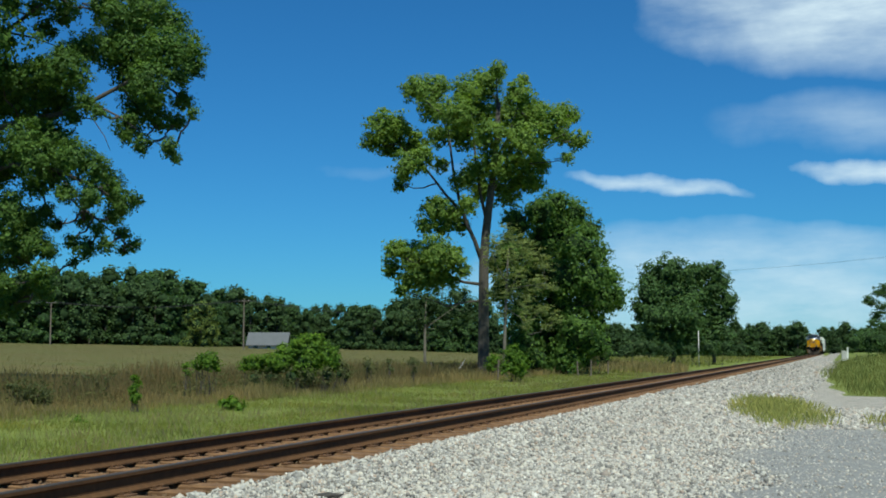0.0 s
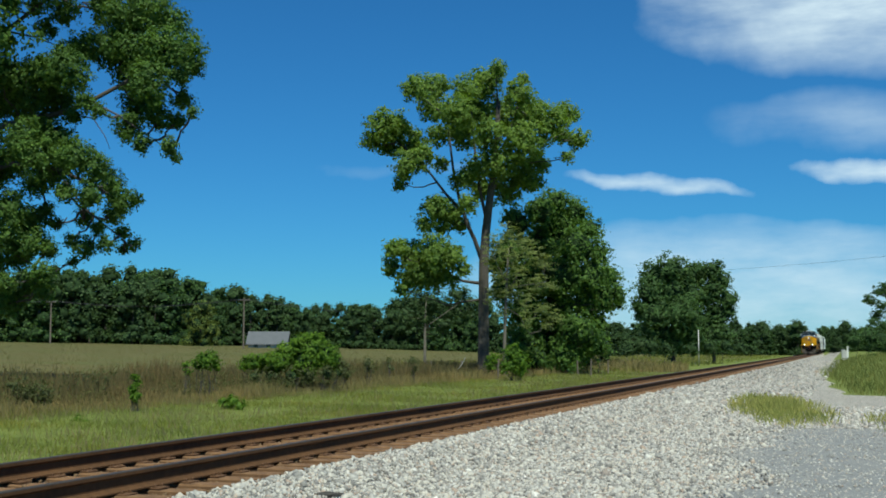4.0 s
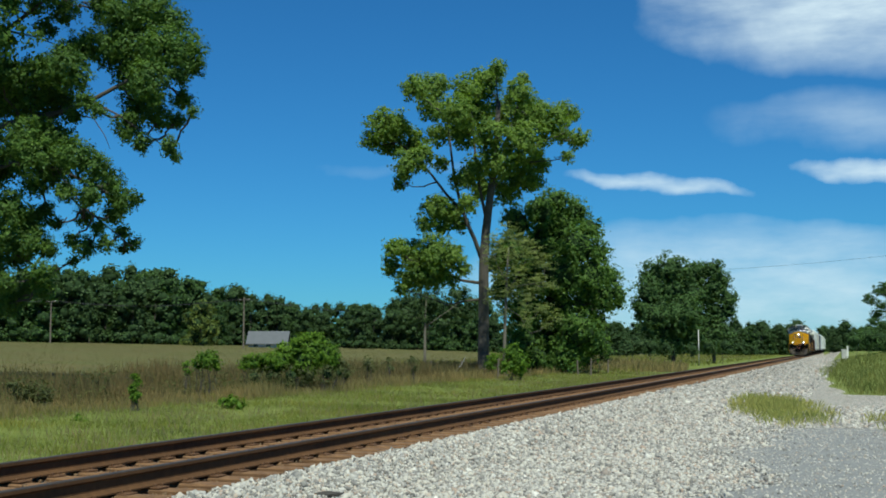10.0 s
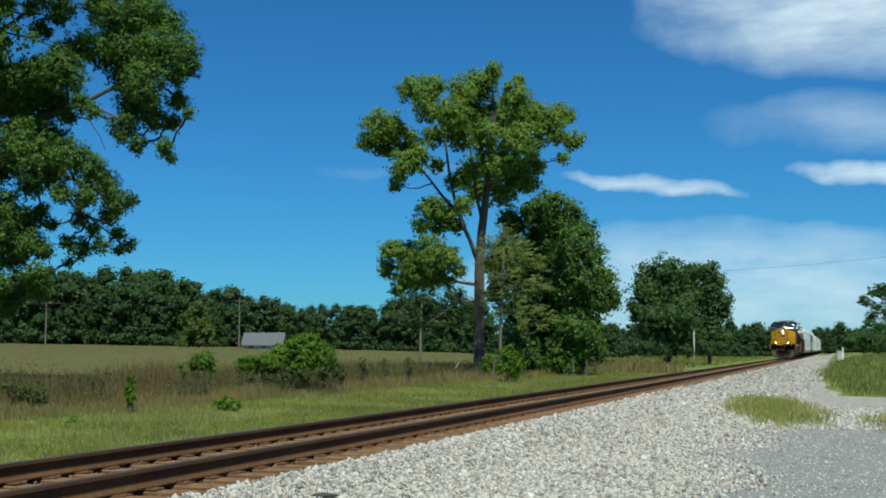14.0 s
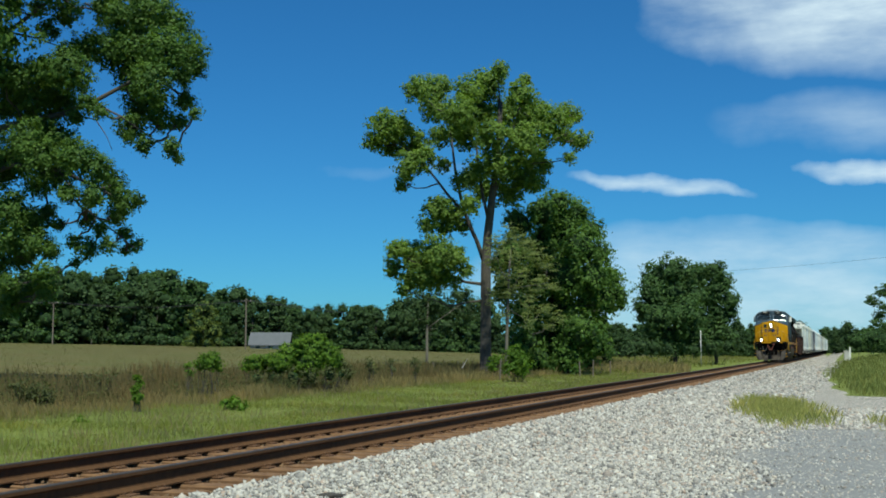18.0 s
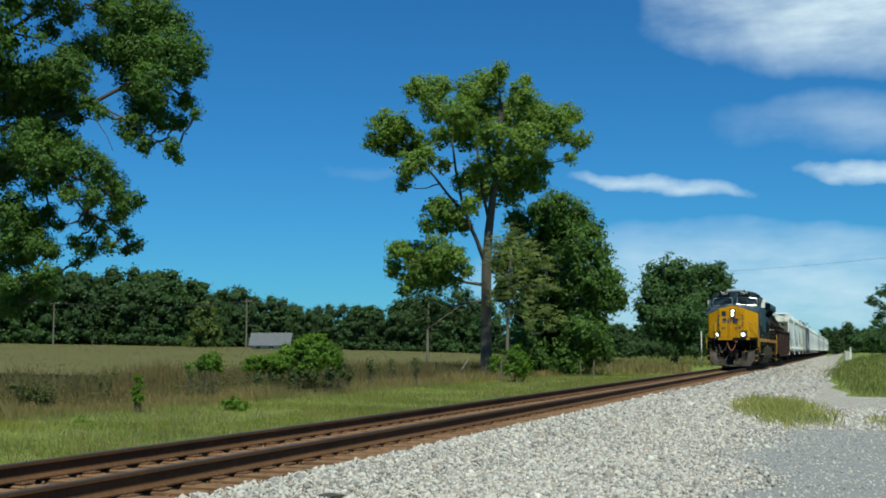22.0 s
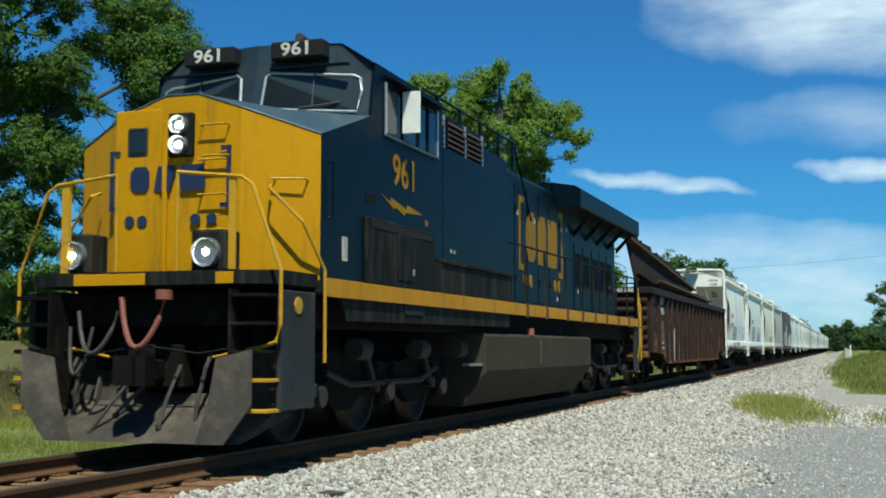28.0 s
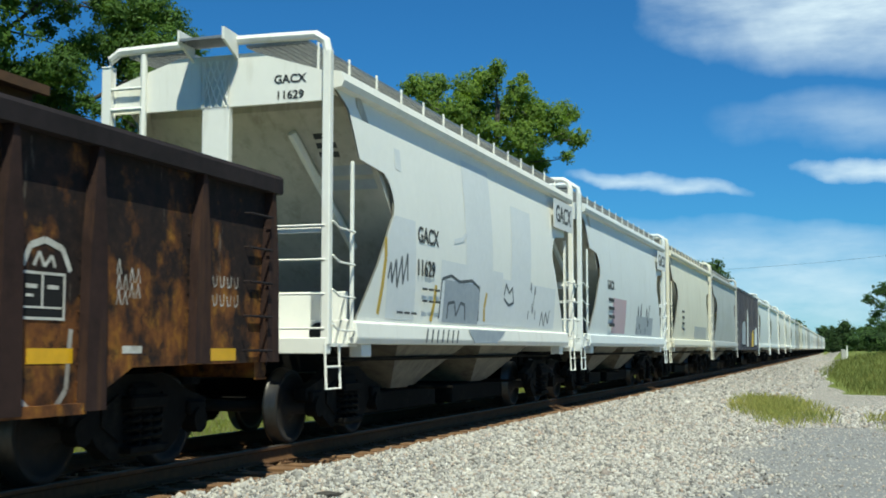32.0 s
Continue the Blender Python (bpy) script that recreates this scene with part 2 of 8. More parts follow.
def mat_gravel():
    m, nt, b, N, L = node_mat("white_limestone_gravel")
    co = N("ShaderNodeTexCoord").outputs["Object"]
    sep = N("ShaderNodeSeparateXYZ")
    L(co, sep.inputs[0])
    vor = N("ShaderNodeTexVoronoi")
    vor.inputs["Scale"].default_value = 24
    L(co, vor.inputs["Vector"])
    vs = N("ShaderNodeSeparateColor")
    L(vor.outputs["Color"], vs.inputs[0])
    stones = stone_colours(nt, vs.outputs[0])
    # Darkens the colour between stones, painting in the shade of the gaps.
    gaps = ramp(nt, vor.outputs["Distance"], [(0.35, (1, 1, 1)), (0.75, (0.60, 0.58, 0.55))])
    stones = mixc(nt, 1.0, stones, gaps, "MULTIPLY")
    dust = ramp(nt, noise_tex(nt, co, 38, 5, 0.8), [(0.25, (0.09, 0.09, 0.092)), (0.5, (0.20, 0.20, 0.198)), (0.75, (0.36, 0.355, 0.345))])
    broad = noise_tex(nt, co, 0.35, 6, 0.65)
    wob = N("ShaderNodeMath")
    wob.operation = "MULTIPLY_ADD"
    wob.inputs[1].default_value = 2.4
    L(broad, wob.inputs[0]), L(sep.outputs[0], wob.inputs[2])
    edge = N("ShaderNodeMapRange")
    edge.inputs["From Min"].default_value, edge.inputs["From Max"].default_value = 5.7, 6.9
    L(wob.outputs[0], edge.inputs["Value"])
    far = N("ShaderNodeMapRange")
    far.inputs["From Min"].default_value, far.inputs["From Max"].default_value = 30.0, 24.0
    L(sep.outputs[1], far.inputs["Value"])
    both = N("ShaderNodeMath")
    both.operation = "MULTIPLY"
    L(edge.outputs[0], both.inputs[0]), L(far.outputs[0], both.inputs[1])
    col = mixc(nt, both.outputs[0], stones, dust)
    stain = ramp(nt, noise_tex(nt, co, 0.8, 6, 0.7), [(0.60, (0, 0, 0)), (0.75, (1, 1, 1))])
    half = N("ShaderNodeMath")
    half.operation = "MULTIPLY"
    half.inputs[1].default_value = 0.45
    L(stain, half.inputs[0])
    col = mixc(nt, half.outputs[0], col, (0.25, 0.22, 0.17))
    L(col, b.inputs["Base Color"])
    b.inputs["Roughness"].default_value = 0.95
    b.inputs["Specular IOR Level"].default_value = 0.15
    bumped(nt, b, vor.outputs["Distance"], -0.9, 0.02)
    return m


def mat_crib():
    m, nt, b, N, L = node_mat("rust_stained_ballast")
    co = N("ShaderNodeTexCoord").outputs["Object"]
    vor = N("ShaderNodeTexVoronoi")
    vor.inputs["Scale"].default_value = 20
    L(co, vor.inputs["Vector"])
    vs = N("ShaderNodeSeparateColor")
    L(vor.outputs["Color"], vs.inputs[0])
    c = ramp(nt, vs.outputs[0], [(0, (0.075, 0.044, 0.024)), (0.5, (0.145, 0.086, 0.045)), (0.85, (0.21, 0.138, 0.075)), (1, (0.32, 0.27, 0.21))])
    # Gaps between stones multiplied darker, their shade kept in the colour.
    L(mixc(nt, 1.0, c, ramp(nt, vor.outputs["Distance"], [(0.3, (1, 1, 1)), (0.75, (0.4, 0.36, 0.32))]), "MULTIPLY"), b.inputs["Base Color"])
    b.inputs["Roughness"].default_value = 0.95
    bumped(nt, b, vor.outputs["Distance"], -0.9, 0.02)
    return m


def mat_stone():
    m, nt, b, N, L = node_mat("crushed_limestone")
    info = N("ShaderNodeObjectInfo")
    geo = N("ShaderNodeNewGeometry")
    add = N("ShaderNodeMath")
    add.operation = "ADD"
    L(info.outputs["Random"], add.inputs[0]), L(geo.outputs["Random Per Island"], add.inputs[1])
    fr = N("ShaderNodeMath")
    fr.operation = "FRACT"
    L(add.outputs[0], fr.inputs[0])
    co = N("ShaderNodeTexCoord").outputs["Object"]
    c = mixc(nt, 0.35, stone_colours(nt, fr.outputs[0]), ramp(nt, noise_tex(nt, co, 40, 5), [(0.3, (0.6, 0.58, 0.55)), (0.7, (1.25, 1.25, 1.25))]), "MULTIPLY")
    L(c, b.inputs["Base Color"])
    b.inputs["Roughness"].default_value = 0.9
    return m


M_GROUND, M_GRAVEL, M_STONE, M_CRIB = mat_ground(), mat_gravel(), mat_stone(), mat_crib()


def grid_mesh(name, xs, ys, zf, material):
    verts = [(x, y, zf(x, y)) for y in ys for x in xs]
    nx = len(xs)
    faces = [(j * nx + i, j * nx + i + 1, (j + 1) * nx + i + 1, (j + 1) * nx + i) for j in range(len(ys) - 1) for i in range(nx - 1)]
    return mesh_from(name, verts, faces, material, True)


xs = sorted(set([round(v, 2) for v in np.arange(-30, 16, 0.5)] + [round(v, 1) for v in spaced(-3500, -30, -30, 1.2, 1.17)] + [round(v, 1) for v in spaced(15.5, 3000, 15.5, 1, 1.25)]))
ys = sorted(set([round(v, 2) for v in np.arange(-10, 110, 0.8)] + [round(v, 1) for v in spaced(110, 4500, 110, 1.5, 1.12)] + [round(v, 1) for v in spaced(-1500, -10, -10, 1.5, 1.35)]))
ground = tagged(new("ground", grid_mesh("ground", xs, ys, ground_z, M_GROUND)), "mown grass verge rising to a dry meadow", "ground", kind="structure")


def gravel_right(y):
    w = 0.35 * noise.noise((y * 0.25, 7.7, 0)) + 0.2 * noise.noise((y * 0.9, 1.7, 0))
    return 16.0 - 9.2 * smoothstep(38, 44, y) - min(2.2, 0.045 * max(0.0, y - 43)) + w


def gravel_sheet():
    ys = [round(v, 2) for v in np.arange(-6, 60, 0.5)] + [round(v, 1) for v in spaced(60, 620, 60, 0.8, 1.06)]
    n = 30
    verts, faces = [], []
    for y in ys:
        xr = gravel_right(y)
        for i in range(n + 1):
            x = 1.0 + (xr - 1.0) * i / n
            lift = 0.05 - 0.12 * smoothstep(0.93, 1.0, i / n)
            verts.append((x, y, ground_z(x, y) + lift + 0.015 * noise.noise((x * 1.5, y * 1.5, 0))))
    for j in range(len(ys) - 1):
        for i in range(n):
            a = j * (n + 1) + i
            faces.append((a, a + 1, a + n + 2, a + n + 1))
    return mesh_from("gravel", verts, faces, M_GRAVEL, True)


gravel = tagged(new("gravel_verge", gravel_sheet()), "white crushed limestone gravel beside the track", "gravel", kind="structure")

# ballast bed: crib stone between the ties, shoulder sloping to the gravel
RUN = [-40.0, 0.0, 20.0, 35.0] + [35 + 3.0 * k for k in range(1, 11)] + [120.0, 250.0, 450.0, 700.0]


def along(profile):
    """An outline (x, z) swept along the track's slight bend."""
    bm = bmesh.new()
    rings = [[bm.verts.new((x + track_x(y), y, z)) for x, z in profile] for y in RUN]
    n = len(profile)
    for a, b in zip(rings, rings[1:]):
        for i in range(n):
            bm.faces.new((a[i], a[(i + 1) % n], b[(i + 1) % n], b[i]))
    bm.faces.new(rings[0]), bm.faces.new(rings[-1])
    bmesh.ops.recalc_face_normals(bm, faces=bm.faces)
    return bm


ballast_profile = [(-3.3, -1.1), (-1.75, -0.30), (-1.45, -0.245), (-0.5, -0.25), (0.5, -0.25), (1.05, -0.26), (1.30, -0.262), (1.50, -0.222), (1.75, -0.232), (2.3, -0.36), (3.2, -0.75), (0, -1.3)]
ballast = tagged(part("ballast_bed", along(ballast_profile), M_GRAVEL, None), "bed of crushed stone under the railway ties", "ballast", kind="structure")

part("crib_ballast", along([(-.98, -.30), (-.98, -.236), (0, -.228), (1.05, -.240), (1.32, -.256), (1.32, -.30)]), M_CRIB, ballast, "rust-stained stone between the ties")
track = tagged(new("railway_track"), "single railway track with rusty rails on wooden ties", "railway track", kind="structure")
RAIL_OUT = [(-.076, -.176), (.076, -.176), (.076, -.163), (.03, -.150), (.010, -.135), (.010, -.055), (.030, -.042), (.036, -.036), (.036, -.010),
            (.0, -.010), (-.036, -.010), (-.036, -.036), (-.030, -.042), (-.010, -.055), (-.010, -.135), (-.03, -.150), (-.076, -.163)]
for side in (-1, 1):
    rail = part("rail", along([(side * .755 + x, z) for x, z in RAIL_OUT]), M_RAIL, track, "rusty brown steel rail")
    part("rail_head", along([(side * .755 + x, z) for x, z in [(-.036, -.0101), (.036, -.0101), (.034, -.003), (.024, 0), (-.024, 0), (-.034, -.003)]]), M_RAILHEAD, rail, "worn rail head polished by wheels")


def tie_mesh(k):
    rnd = random.Random(k)
    bm = box(-1.3, 1.3, -.115, .115, -.36, -.192, 0.012)
    bmesh.ops.subdivide_edges(bm, edges=[e for e in bm.edges if abs(e.verts[0].co.x - e.verts[1].co.x) > 1], cuts=6)
    for v in bm.verts:
        v.co += Vector((0, rnd.uniform(-.008, .008), rnd.uniform(-.008, .004)))
    me = bpy.data.meshes.new("tie")
    bm.to_mesh(me)
    bm.free()
    me.materials.append(M_TIE)
    return me


TIES = [tie_mesh(k) for k in range(4)]
bm = bmesh.new()
for s in (-1, 1):
    box(s * .755 - .17, s * .755 + .17, -.09, .09, -.193, -.1765, 0.004, 1, bm)
    for ex in (-.105, .105):
        for ey in (-.06, .06):
            box(s * .755 + ex - .014, s * .755 + ex + .014, ey - .014, ey + .014, -.178, -.150, 0.004, 1, bm)
PLATES = bpy.data.meshes.new("tie_plates")
bm.to_mesh(PLATES)
bm.free()
PLATES.materials.append(M_PLATE)
rnd = random.Random(5)
y = 4.0
tie_rows = []
while y < 330:
    tie_rows.append((y + rnd.uniform(-.03, .03), rnd.uniform(-.03, .05), rnd.uniform(-1.2, 1.2), rnd.randrange(4)))
    y += 0.52
for i, (y, dx, rz, k) in enumerate(tie_rows[:280]):
    t = part("tie", None, None, track, mesh=TIES[k])
    t.matrix_basis = pose(dx + track_x(y), y, rnd.uniform(-.006, .004), 0, 0, rz)
    if i < 120:
        p = part("tie_plate", None, None, t, mesh=PLATES)
        p.matrix_basis = t.matrix_basis.inverted() @ pose(track_x(y), y, 0)
bm = bmesh.new()
for y, dx, rz, k in tie_rows[280:]:
    box(-1.3 + dx + track_x(y), 1.3 + dx + track_x(y), y - .115, y + .115, -.36, -.192, 0, 1, bm)
tagged(part("distant_ties", bm, M_TIE, track), kind="stuff")

# ---- train: common parts ----
def nose_y(t):
    """Where the locomotive's nose stands at t seconds; it gathers speed a little."""
    y = 11.73
    if t >= 24:
        return y + 10.86 * (28 - t)
    y += 10.86 * 4
    u = min(24 - t, 4.0)
    y += 10.86 * u - 0.41 * u * u / 8
    return y + max(0.0, 20 - t) * 10.45


def car_pose(t, offset, length):
    y = nose_y(t) + offset
    xa, xb = track_x(y + length * .12), track_x(y + length * .88)
    slope = (xb - xa) / (length * .76)
    return pose(xa - slope * length * .12, y, 0, 0, 0, -math.degrees(math.atan(slope)))


M_YELLOW = surface("yellow_loco_paint", (0.50, 0.245, 0.003), (0.40, 0.19, 0.003), 0.5, spec=0.12, grain=18, patch=0.8, dirt=(0.24, 0.13, 0.012), dirt_amount=0.22, streak=1, bump=0.03)
M_SAFETY = surface("safety_yellow_bars", (0.52, 0.28, 0.008), (0.38, 0.20, 0.008), 0.5, grain=15, dirt=(0.25, 0.17, 0.06), dirt_amount=0.3, bump=0.05)
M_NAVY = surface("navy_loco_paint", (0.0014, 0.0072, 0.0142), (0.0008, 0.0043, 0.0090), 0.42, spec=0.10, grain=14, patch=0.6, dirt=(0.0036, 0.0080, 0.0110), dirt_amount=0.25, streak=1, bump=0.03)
# Paler blue-grey version of the navy for nose roof, cab front and trim.
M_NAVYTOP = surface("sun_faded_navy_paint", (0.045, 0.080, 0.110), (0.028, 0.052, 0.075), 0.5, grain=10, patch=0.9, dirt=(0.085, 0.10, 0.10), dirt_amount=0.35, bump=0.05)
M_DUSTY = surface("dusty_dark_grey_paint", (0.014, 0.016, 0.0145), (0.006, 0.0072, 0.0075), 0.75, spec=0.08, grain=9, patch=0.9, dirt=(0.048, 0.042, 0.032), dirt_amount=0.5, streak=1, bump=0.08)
M_TANK = surface("dust_covered_fuel_tank", (0.062, 0.055, 0.037), (0.036, 0.031, 0.021), 0.9, spec=0.08, grain=5, patch=0.5, dirt=(0.050, 0.042, 0.030), dirt_amount=0.35, bump=0.1)
M_PLOW = surface("worn_grey_plow", (0.082, 0.068, 0.055), (0.034, 0.028, 0.023), 0.7, grain=8, patch=1.2, dirt=(0.17, 0.13, 0.095), dirt_amount=0.4, bump=0.15)
M_STEP = surface("grey_blue_step_plate", (0.032, 0.037, 0.041), (0.018, 0.021, 0.023), 0.7, spec=0.15, grain=9, patch=0.9, dirt=(0.06, 0.05, 0.038), dirt_amount=0.35, bump=0.05)
# Dusty brown, lightened to paint highlights onto the black trucks.
M_GEAR = surface("dusty_highlight_gear", (0.050, 0.044, 0.035), (0.022, 0.019, 0.016), 0.8, spec=0.2, grain=12, patch=2, bump=0.2)
M_GLASS = node_mat("dark_cab_glass")[0]
M_GLASS.node_tree.nodes["Principled BSDF"].inputs["Base Color"].default_value = (0.012, 0.018, 0.020, 1)
M_GLASS.node_tree.nodes["Principled BSDF"].inputs["Roughness"].default_value = 0.06
# Windshield base slightly lighter and rougher than the cab glass.
M_WINDSHIELD = plain("dark_teal_windshield", (0.028, 0.040, 0.044), 0.25)
M_CHROME = plain("bright_trim_metal", (0.62, 0.64, 0.64), 0.3, 0.7)
M_LETTER_Y = surface("yellow_lettering", (0.34, 0.180, 0.008), (0.22, 0.115, 0.006), 0.6, spec=0.12, grain=12, dirt=(0.10, 0.08, 0.03), dirt_amount=0.35, streak=1, bump=0)
M_LETTER_B = surface("navy_lettering", (0.014, 0.026, 0.075), (0.010, 0.018, 0.05), 0.5, bump=0)
M_LETTER_K = surface("black_stencil", (0.045, 0.05, 0.05), (0.02, 0.022, 0.022), 0.7, bump=0)
M_LETTER_W = surface("white_stencil", (0.62, 0.60, 0.54), (0.40, 0.37, 0.32), 0.7, grain=14, dirt=(0.14, 0.10, 0.07), dirt_amount=0.35, bump=0)
M_RED = surface("faded_red_hose", (0.28, 0.085, 0.055), (0.15, 0.05, 0.035), 0.6, bump=0.1)
M_RUBBER = surface("grey_rubber_hose", (0.065, 0.055, 0.048), (0.03, 0.027, 0.025), 0.6, bump=0.1)
M_WHITEP = plain("white_painted_panel", (0.80, 0.79, 0.75), 0.45)
# Flat black for boards and stencils; also painted shade in vents and holes.
M_DARKIN = plain("flat_black", (0.0045, 0.0045, 0.005), 0.9)
M_LOUVRE = surface("rusty_louvre", (0.10, 0.05, 0.035), (0.05, 0.03, 0.025), 0.8, grain=12, bump=0.1)


def lit_lens(name, strength):
    m, nt, b, N, L = node_mat(name)
    b.inputs["Base Color"].default_value = (0.8, 0.8, 0.76, 1)
    b.inputs["Emission Color"].default_value = (1.0, 0.95, 0.82, 1)
    b.inputs["Emission Strength"].default_value = strength
    b.inputs["Roughness"].default_value = 0.1
    return m


M_LAMP = lit_lens("lit_headlight", 110.0)
M_REFLECTOR = plain("lamp_reflector", (0.30, 0.31, 0.32), 0.25, 0.6)


def lettering(name, string, size, where, rot, material, parent, label="", stretch=1.0, bold=0.0):
    """Flat raised letters in the built-in font, centred on a spot, facing along the rotated +Z."""
    cu = bpy.data.curves.new(name, "FONT")
    cu.body, cu.size, cu.align_x, cu.align_y, cu.extrude, cu.offset = string, size, "CENTER", "CENTER", 0.002, bold
    cu.resolution_u = 3
    tmp = new("tmp", cu)
    me = bpy.data.meshes.new_from_object(tmp.evaluated_get(bpy.context.evaluated_depsgraph_get()))
    bpy.data.objects.remove(tmp)
    bpy.data.curves.remove(cu)
    me.transform(pose(*where, *rot) @ Matrix.Diagonal((stretch, 1, 1, 1)))
    me.materials.clear()
    return part(name, None, material, parent, label, mesh=me)


FRONT = (90, 0, 0)            # faces -Y
SIDE = (90, 0, 90)            # faces +X


def lathe_x(profile, sides=28, bm=None):
    """Turns an outline of (x, radius) about the X axis."""
    own = bm if bm is not None else bmesh.new()
    rings = [[own.verts.new((x, r * math.cos(2 * math.pi * j / sides), r * math.sin(2 * math.pi * j / sides))) for j in range(sides)] for x, r in profile]
    for a, b in zip(rings, rings[1:]):
        for j in range(sides):
            own.faces.new((a[j], a[(j + 1) % sides], b[(j + 1) % sides], b[j]))
    return own


def wheelset_mesh(name, r, sides=28):
    bm = bmesh.new()
    for s in (-1, 1):
        prof = [(.60, .07), (.625, .12), (.655, .13), (.672, r * .55), (.665, r * .82), (.655, r * .86), (.655, r + .026), (.683, r + .026), (.692, r + .002), (.80, r - .004), (.803, r * .86), (.76, r * .83), (.735, r * .55), (.76, .15), (.80, .13), (.80, .09), (1.04, .08), (1.05, .0)]
        lathe_x([(s * x, q) for x, q in prof], sides, bm)
    tube([(-.62, 0, 0), (.62, 0, 0)], .075, 10, bm)
    for s in (-1, 1):
        for a in range(3):
            disc((s * 1.055, .045 * math.cos(a * 2.094), .045 * math.sin(a * 2.094)), .014, .02, "x", 6, bm)
    bmesh.ops.recalc_face_normals(bm, faces=bm.faces)
    me = bpy.data.meshes.new(name)
    bm.to_mesh(me)
    bm.free()
    me.materials.append(M_WHEEL), me.materials.append(M_TREAD)
    for f in me.polygons:
        c = f.center
        f.use_smooth = True
        if math.hypot(c.y, c.z) > r * .93 and .64 < abs(c.x) < .81:
            f.material_index = 1
    return me


WHEELSET_BIG, WHEELSET_SMALL, WHEELSET_FAR = wheelset_mesh("wheelset", .533), wheelset_mesh("wheelset", .42), wheelset_mesh("far_wheelset", .42, 12)
spinning = []


def add_wheelset(parent, y, r, spins=True):
    w = part("wheelset", None, None, parent, "steel wheelset with bright worn treads", mesh=WHEELSET_BIG if r > .5 else WHEELSET_SMALL)
    w.matrix_basis = pose(0, y, r)
    if spins:
        spinning.append((w, y, r))
    return w


def coil(c, r, h, turns, wire, bm):
    n = turns * 8
    tube([(c[0] + r * math.cos(i * math.pi / 4), c[1] + r * math.sin(i * math.pi / 4), c[2] + h * i / n) for i in range(n + 1)], wire, 5, bm)


def freight_truck_mesh():
    """Cast three-piece truck without its wheels, centred on y = 0."""
    bm = bmesh.new()
    for s in (-1, 1):
        x0, x1 = s * .94, s * 1.08
        out = [(-1.12, .62), (-1.12, .50), (-.80, .50), (-.62, .28), (-.42, .16), (.42, .16), (.62, .28), (.80, .50), (1.12, .50), (1.12, .62), (.72, .72), (.42, .86), (-.42, .86), (-.72, .72)]
        prism(out, min(x0, x1), max(x0, x1), "x", bm)
        for k in (-1, 1):
            disc((s * 1.09, k * .9, .42), .115, .14, "x", 14, bm)
            box(min(x0, x1) - .03, max(x0, x1) + .05, k * .9 - .15, k * .9 + .15, .47, .60, .02, 1, bm)
        for k in (-.16, 0, .16):
            coil((s * 1.10, k, .26), .075, .30, 4, .022, bm)
        box(min(x0, x1) - .02, max(x0, x1) + .12, -.30, .30, .20, .26, .01, 1, bm)
        box(min(x0, x1) - .02, max(x0, x1) + .12, -.28, .28, .57, .68, .02, 1, bm)
        for k in (-1, 1):
            prism([(k * .33, .30), (k * .58, .44), (k * .58, .58), (k * .33, .70)], s * 1.075, s * 1.10, "x", bm)
    box(-1.15, 1.15, -.2, .2, .50, .78, .04, 1, bm)
    disc((0, 0, .82), .22, .12, "z", 16, bm)
    for k in (-1, 1):
        tube([(-1.0, k * .38, .42), (1.0, k * .38, .42)], .05, 6, bm)
    bmesh.ops.recalc_face_normals(bm, faces=bm.faces)
    me = bpy.data.meshes.new("truck_frame")
    bm.to_mesh(me)
    bm.free()
    me.materials.append(M_BLACK)
    return me


FREIGHT_TRUCK = freight_truck_mesh()


def freight_truck(parent, y, spins):
    t = part("truck_frame", None, None, parent, "black cast steel truck side frames with coil springs", mesh=FREIGHT_TRUCK)
    t.location = (0, y, 0)
    for k in (-.9, .9):
        add_wheelset(parent, y + k, .42, spins)


def coupler_mesh():
    bm = box(-.09, .09, .15, .9, .74, .96, .02)
    prism([(-.17, .18), (-.20, -.02), (-.10, -.16), (.02, -.06), (.06, -.06), (.16, -.16), (.22, -.08), (.17, .18)], .70, 1.0, "z", bm)
    box(-.04, .04, .0, .1, .98, 1.06, .01, 1, bm)
    me = bpy.data.meshes.new("coupler")
    bm.to_mesh(me)
    bm.free()
    me.materials.append(M_BLACK)
    return me


COUPLER = coupler_mesh()


def add_coupler(parent, y, back=False):
    c = part("coupler", None, None, parent, "heavy knuckle coupler", mesh=COUPLER)
    c.matrix_basis = pose(0, y, 0, 0, 0, 180 if back else 0)


train_cars = []


def car(name, offset, length, label, category, group=""):
    e = tagged(new(name), label, category, group)
    e.matrix_basis = car_pose(0, offset, length)
    train_cars.append((e, offset, length))
    return e

# ---- locomotive ----
M_STRIPE = surface("yellow_sill_paint", (0.52, 0.25, 0.003), (0.38, 0.17, 0.003), 0.55, spec=0.15, grain=12, patch=0.7, dirt=(0.22, 0.12, 0.02), dirt_amount=0.3, streak=1, bump=0.03)
loco = car("diesel_locomotive", 0, 20.4, "yellow-nosed navy blue diesel freight locomotive hauling the train", "locomotive")


def lathe_y(c, profile, sides=20):
    bm = bmesh.new()
    rings = [[bm.verts.new((c[0] + r * math.cos(2 * math.pi * j / sides), c[1] + y, c[2] + r * math.sin(2 * math.pi * j / sides))) for j in range(sides)] for y, r in profile]
    for a, b in zip(rings, rings[1:]):
        for j in range(sides):
            bm.faces.new((a[j], a[(j + 1) % sides], b[(j + 1) % sides], b[j]))
    bmesh.ops.recalc_face_normals(bm, faces=bm.faces)
    return bm


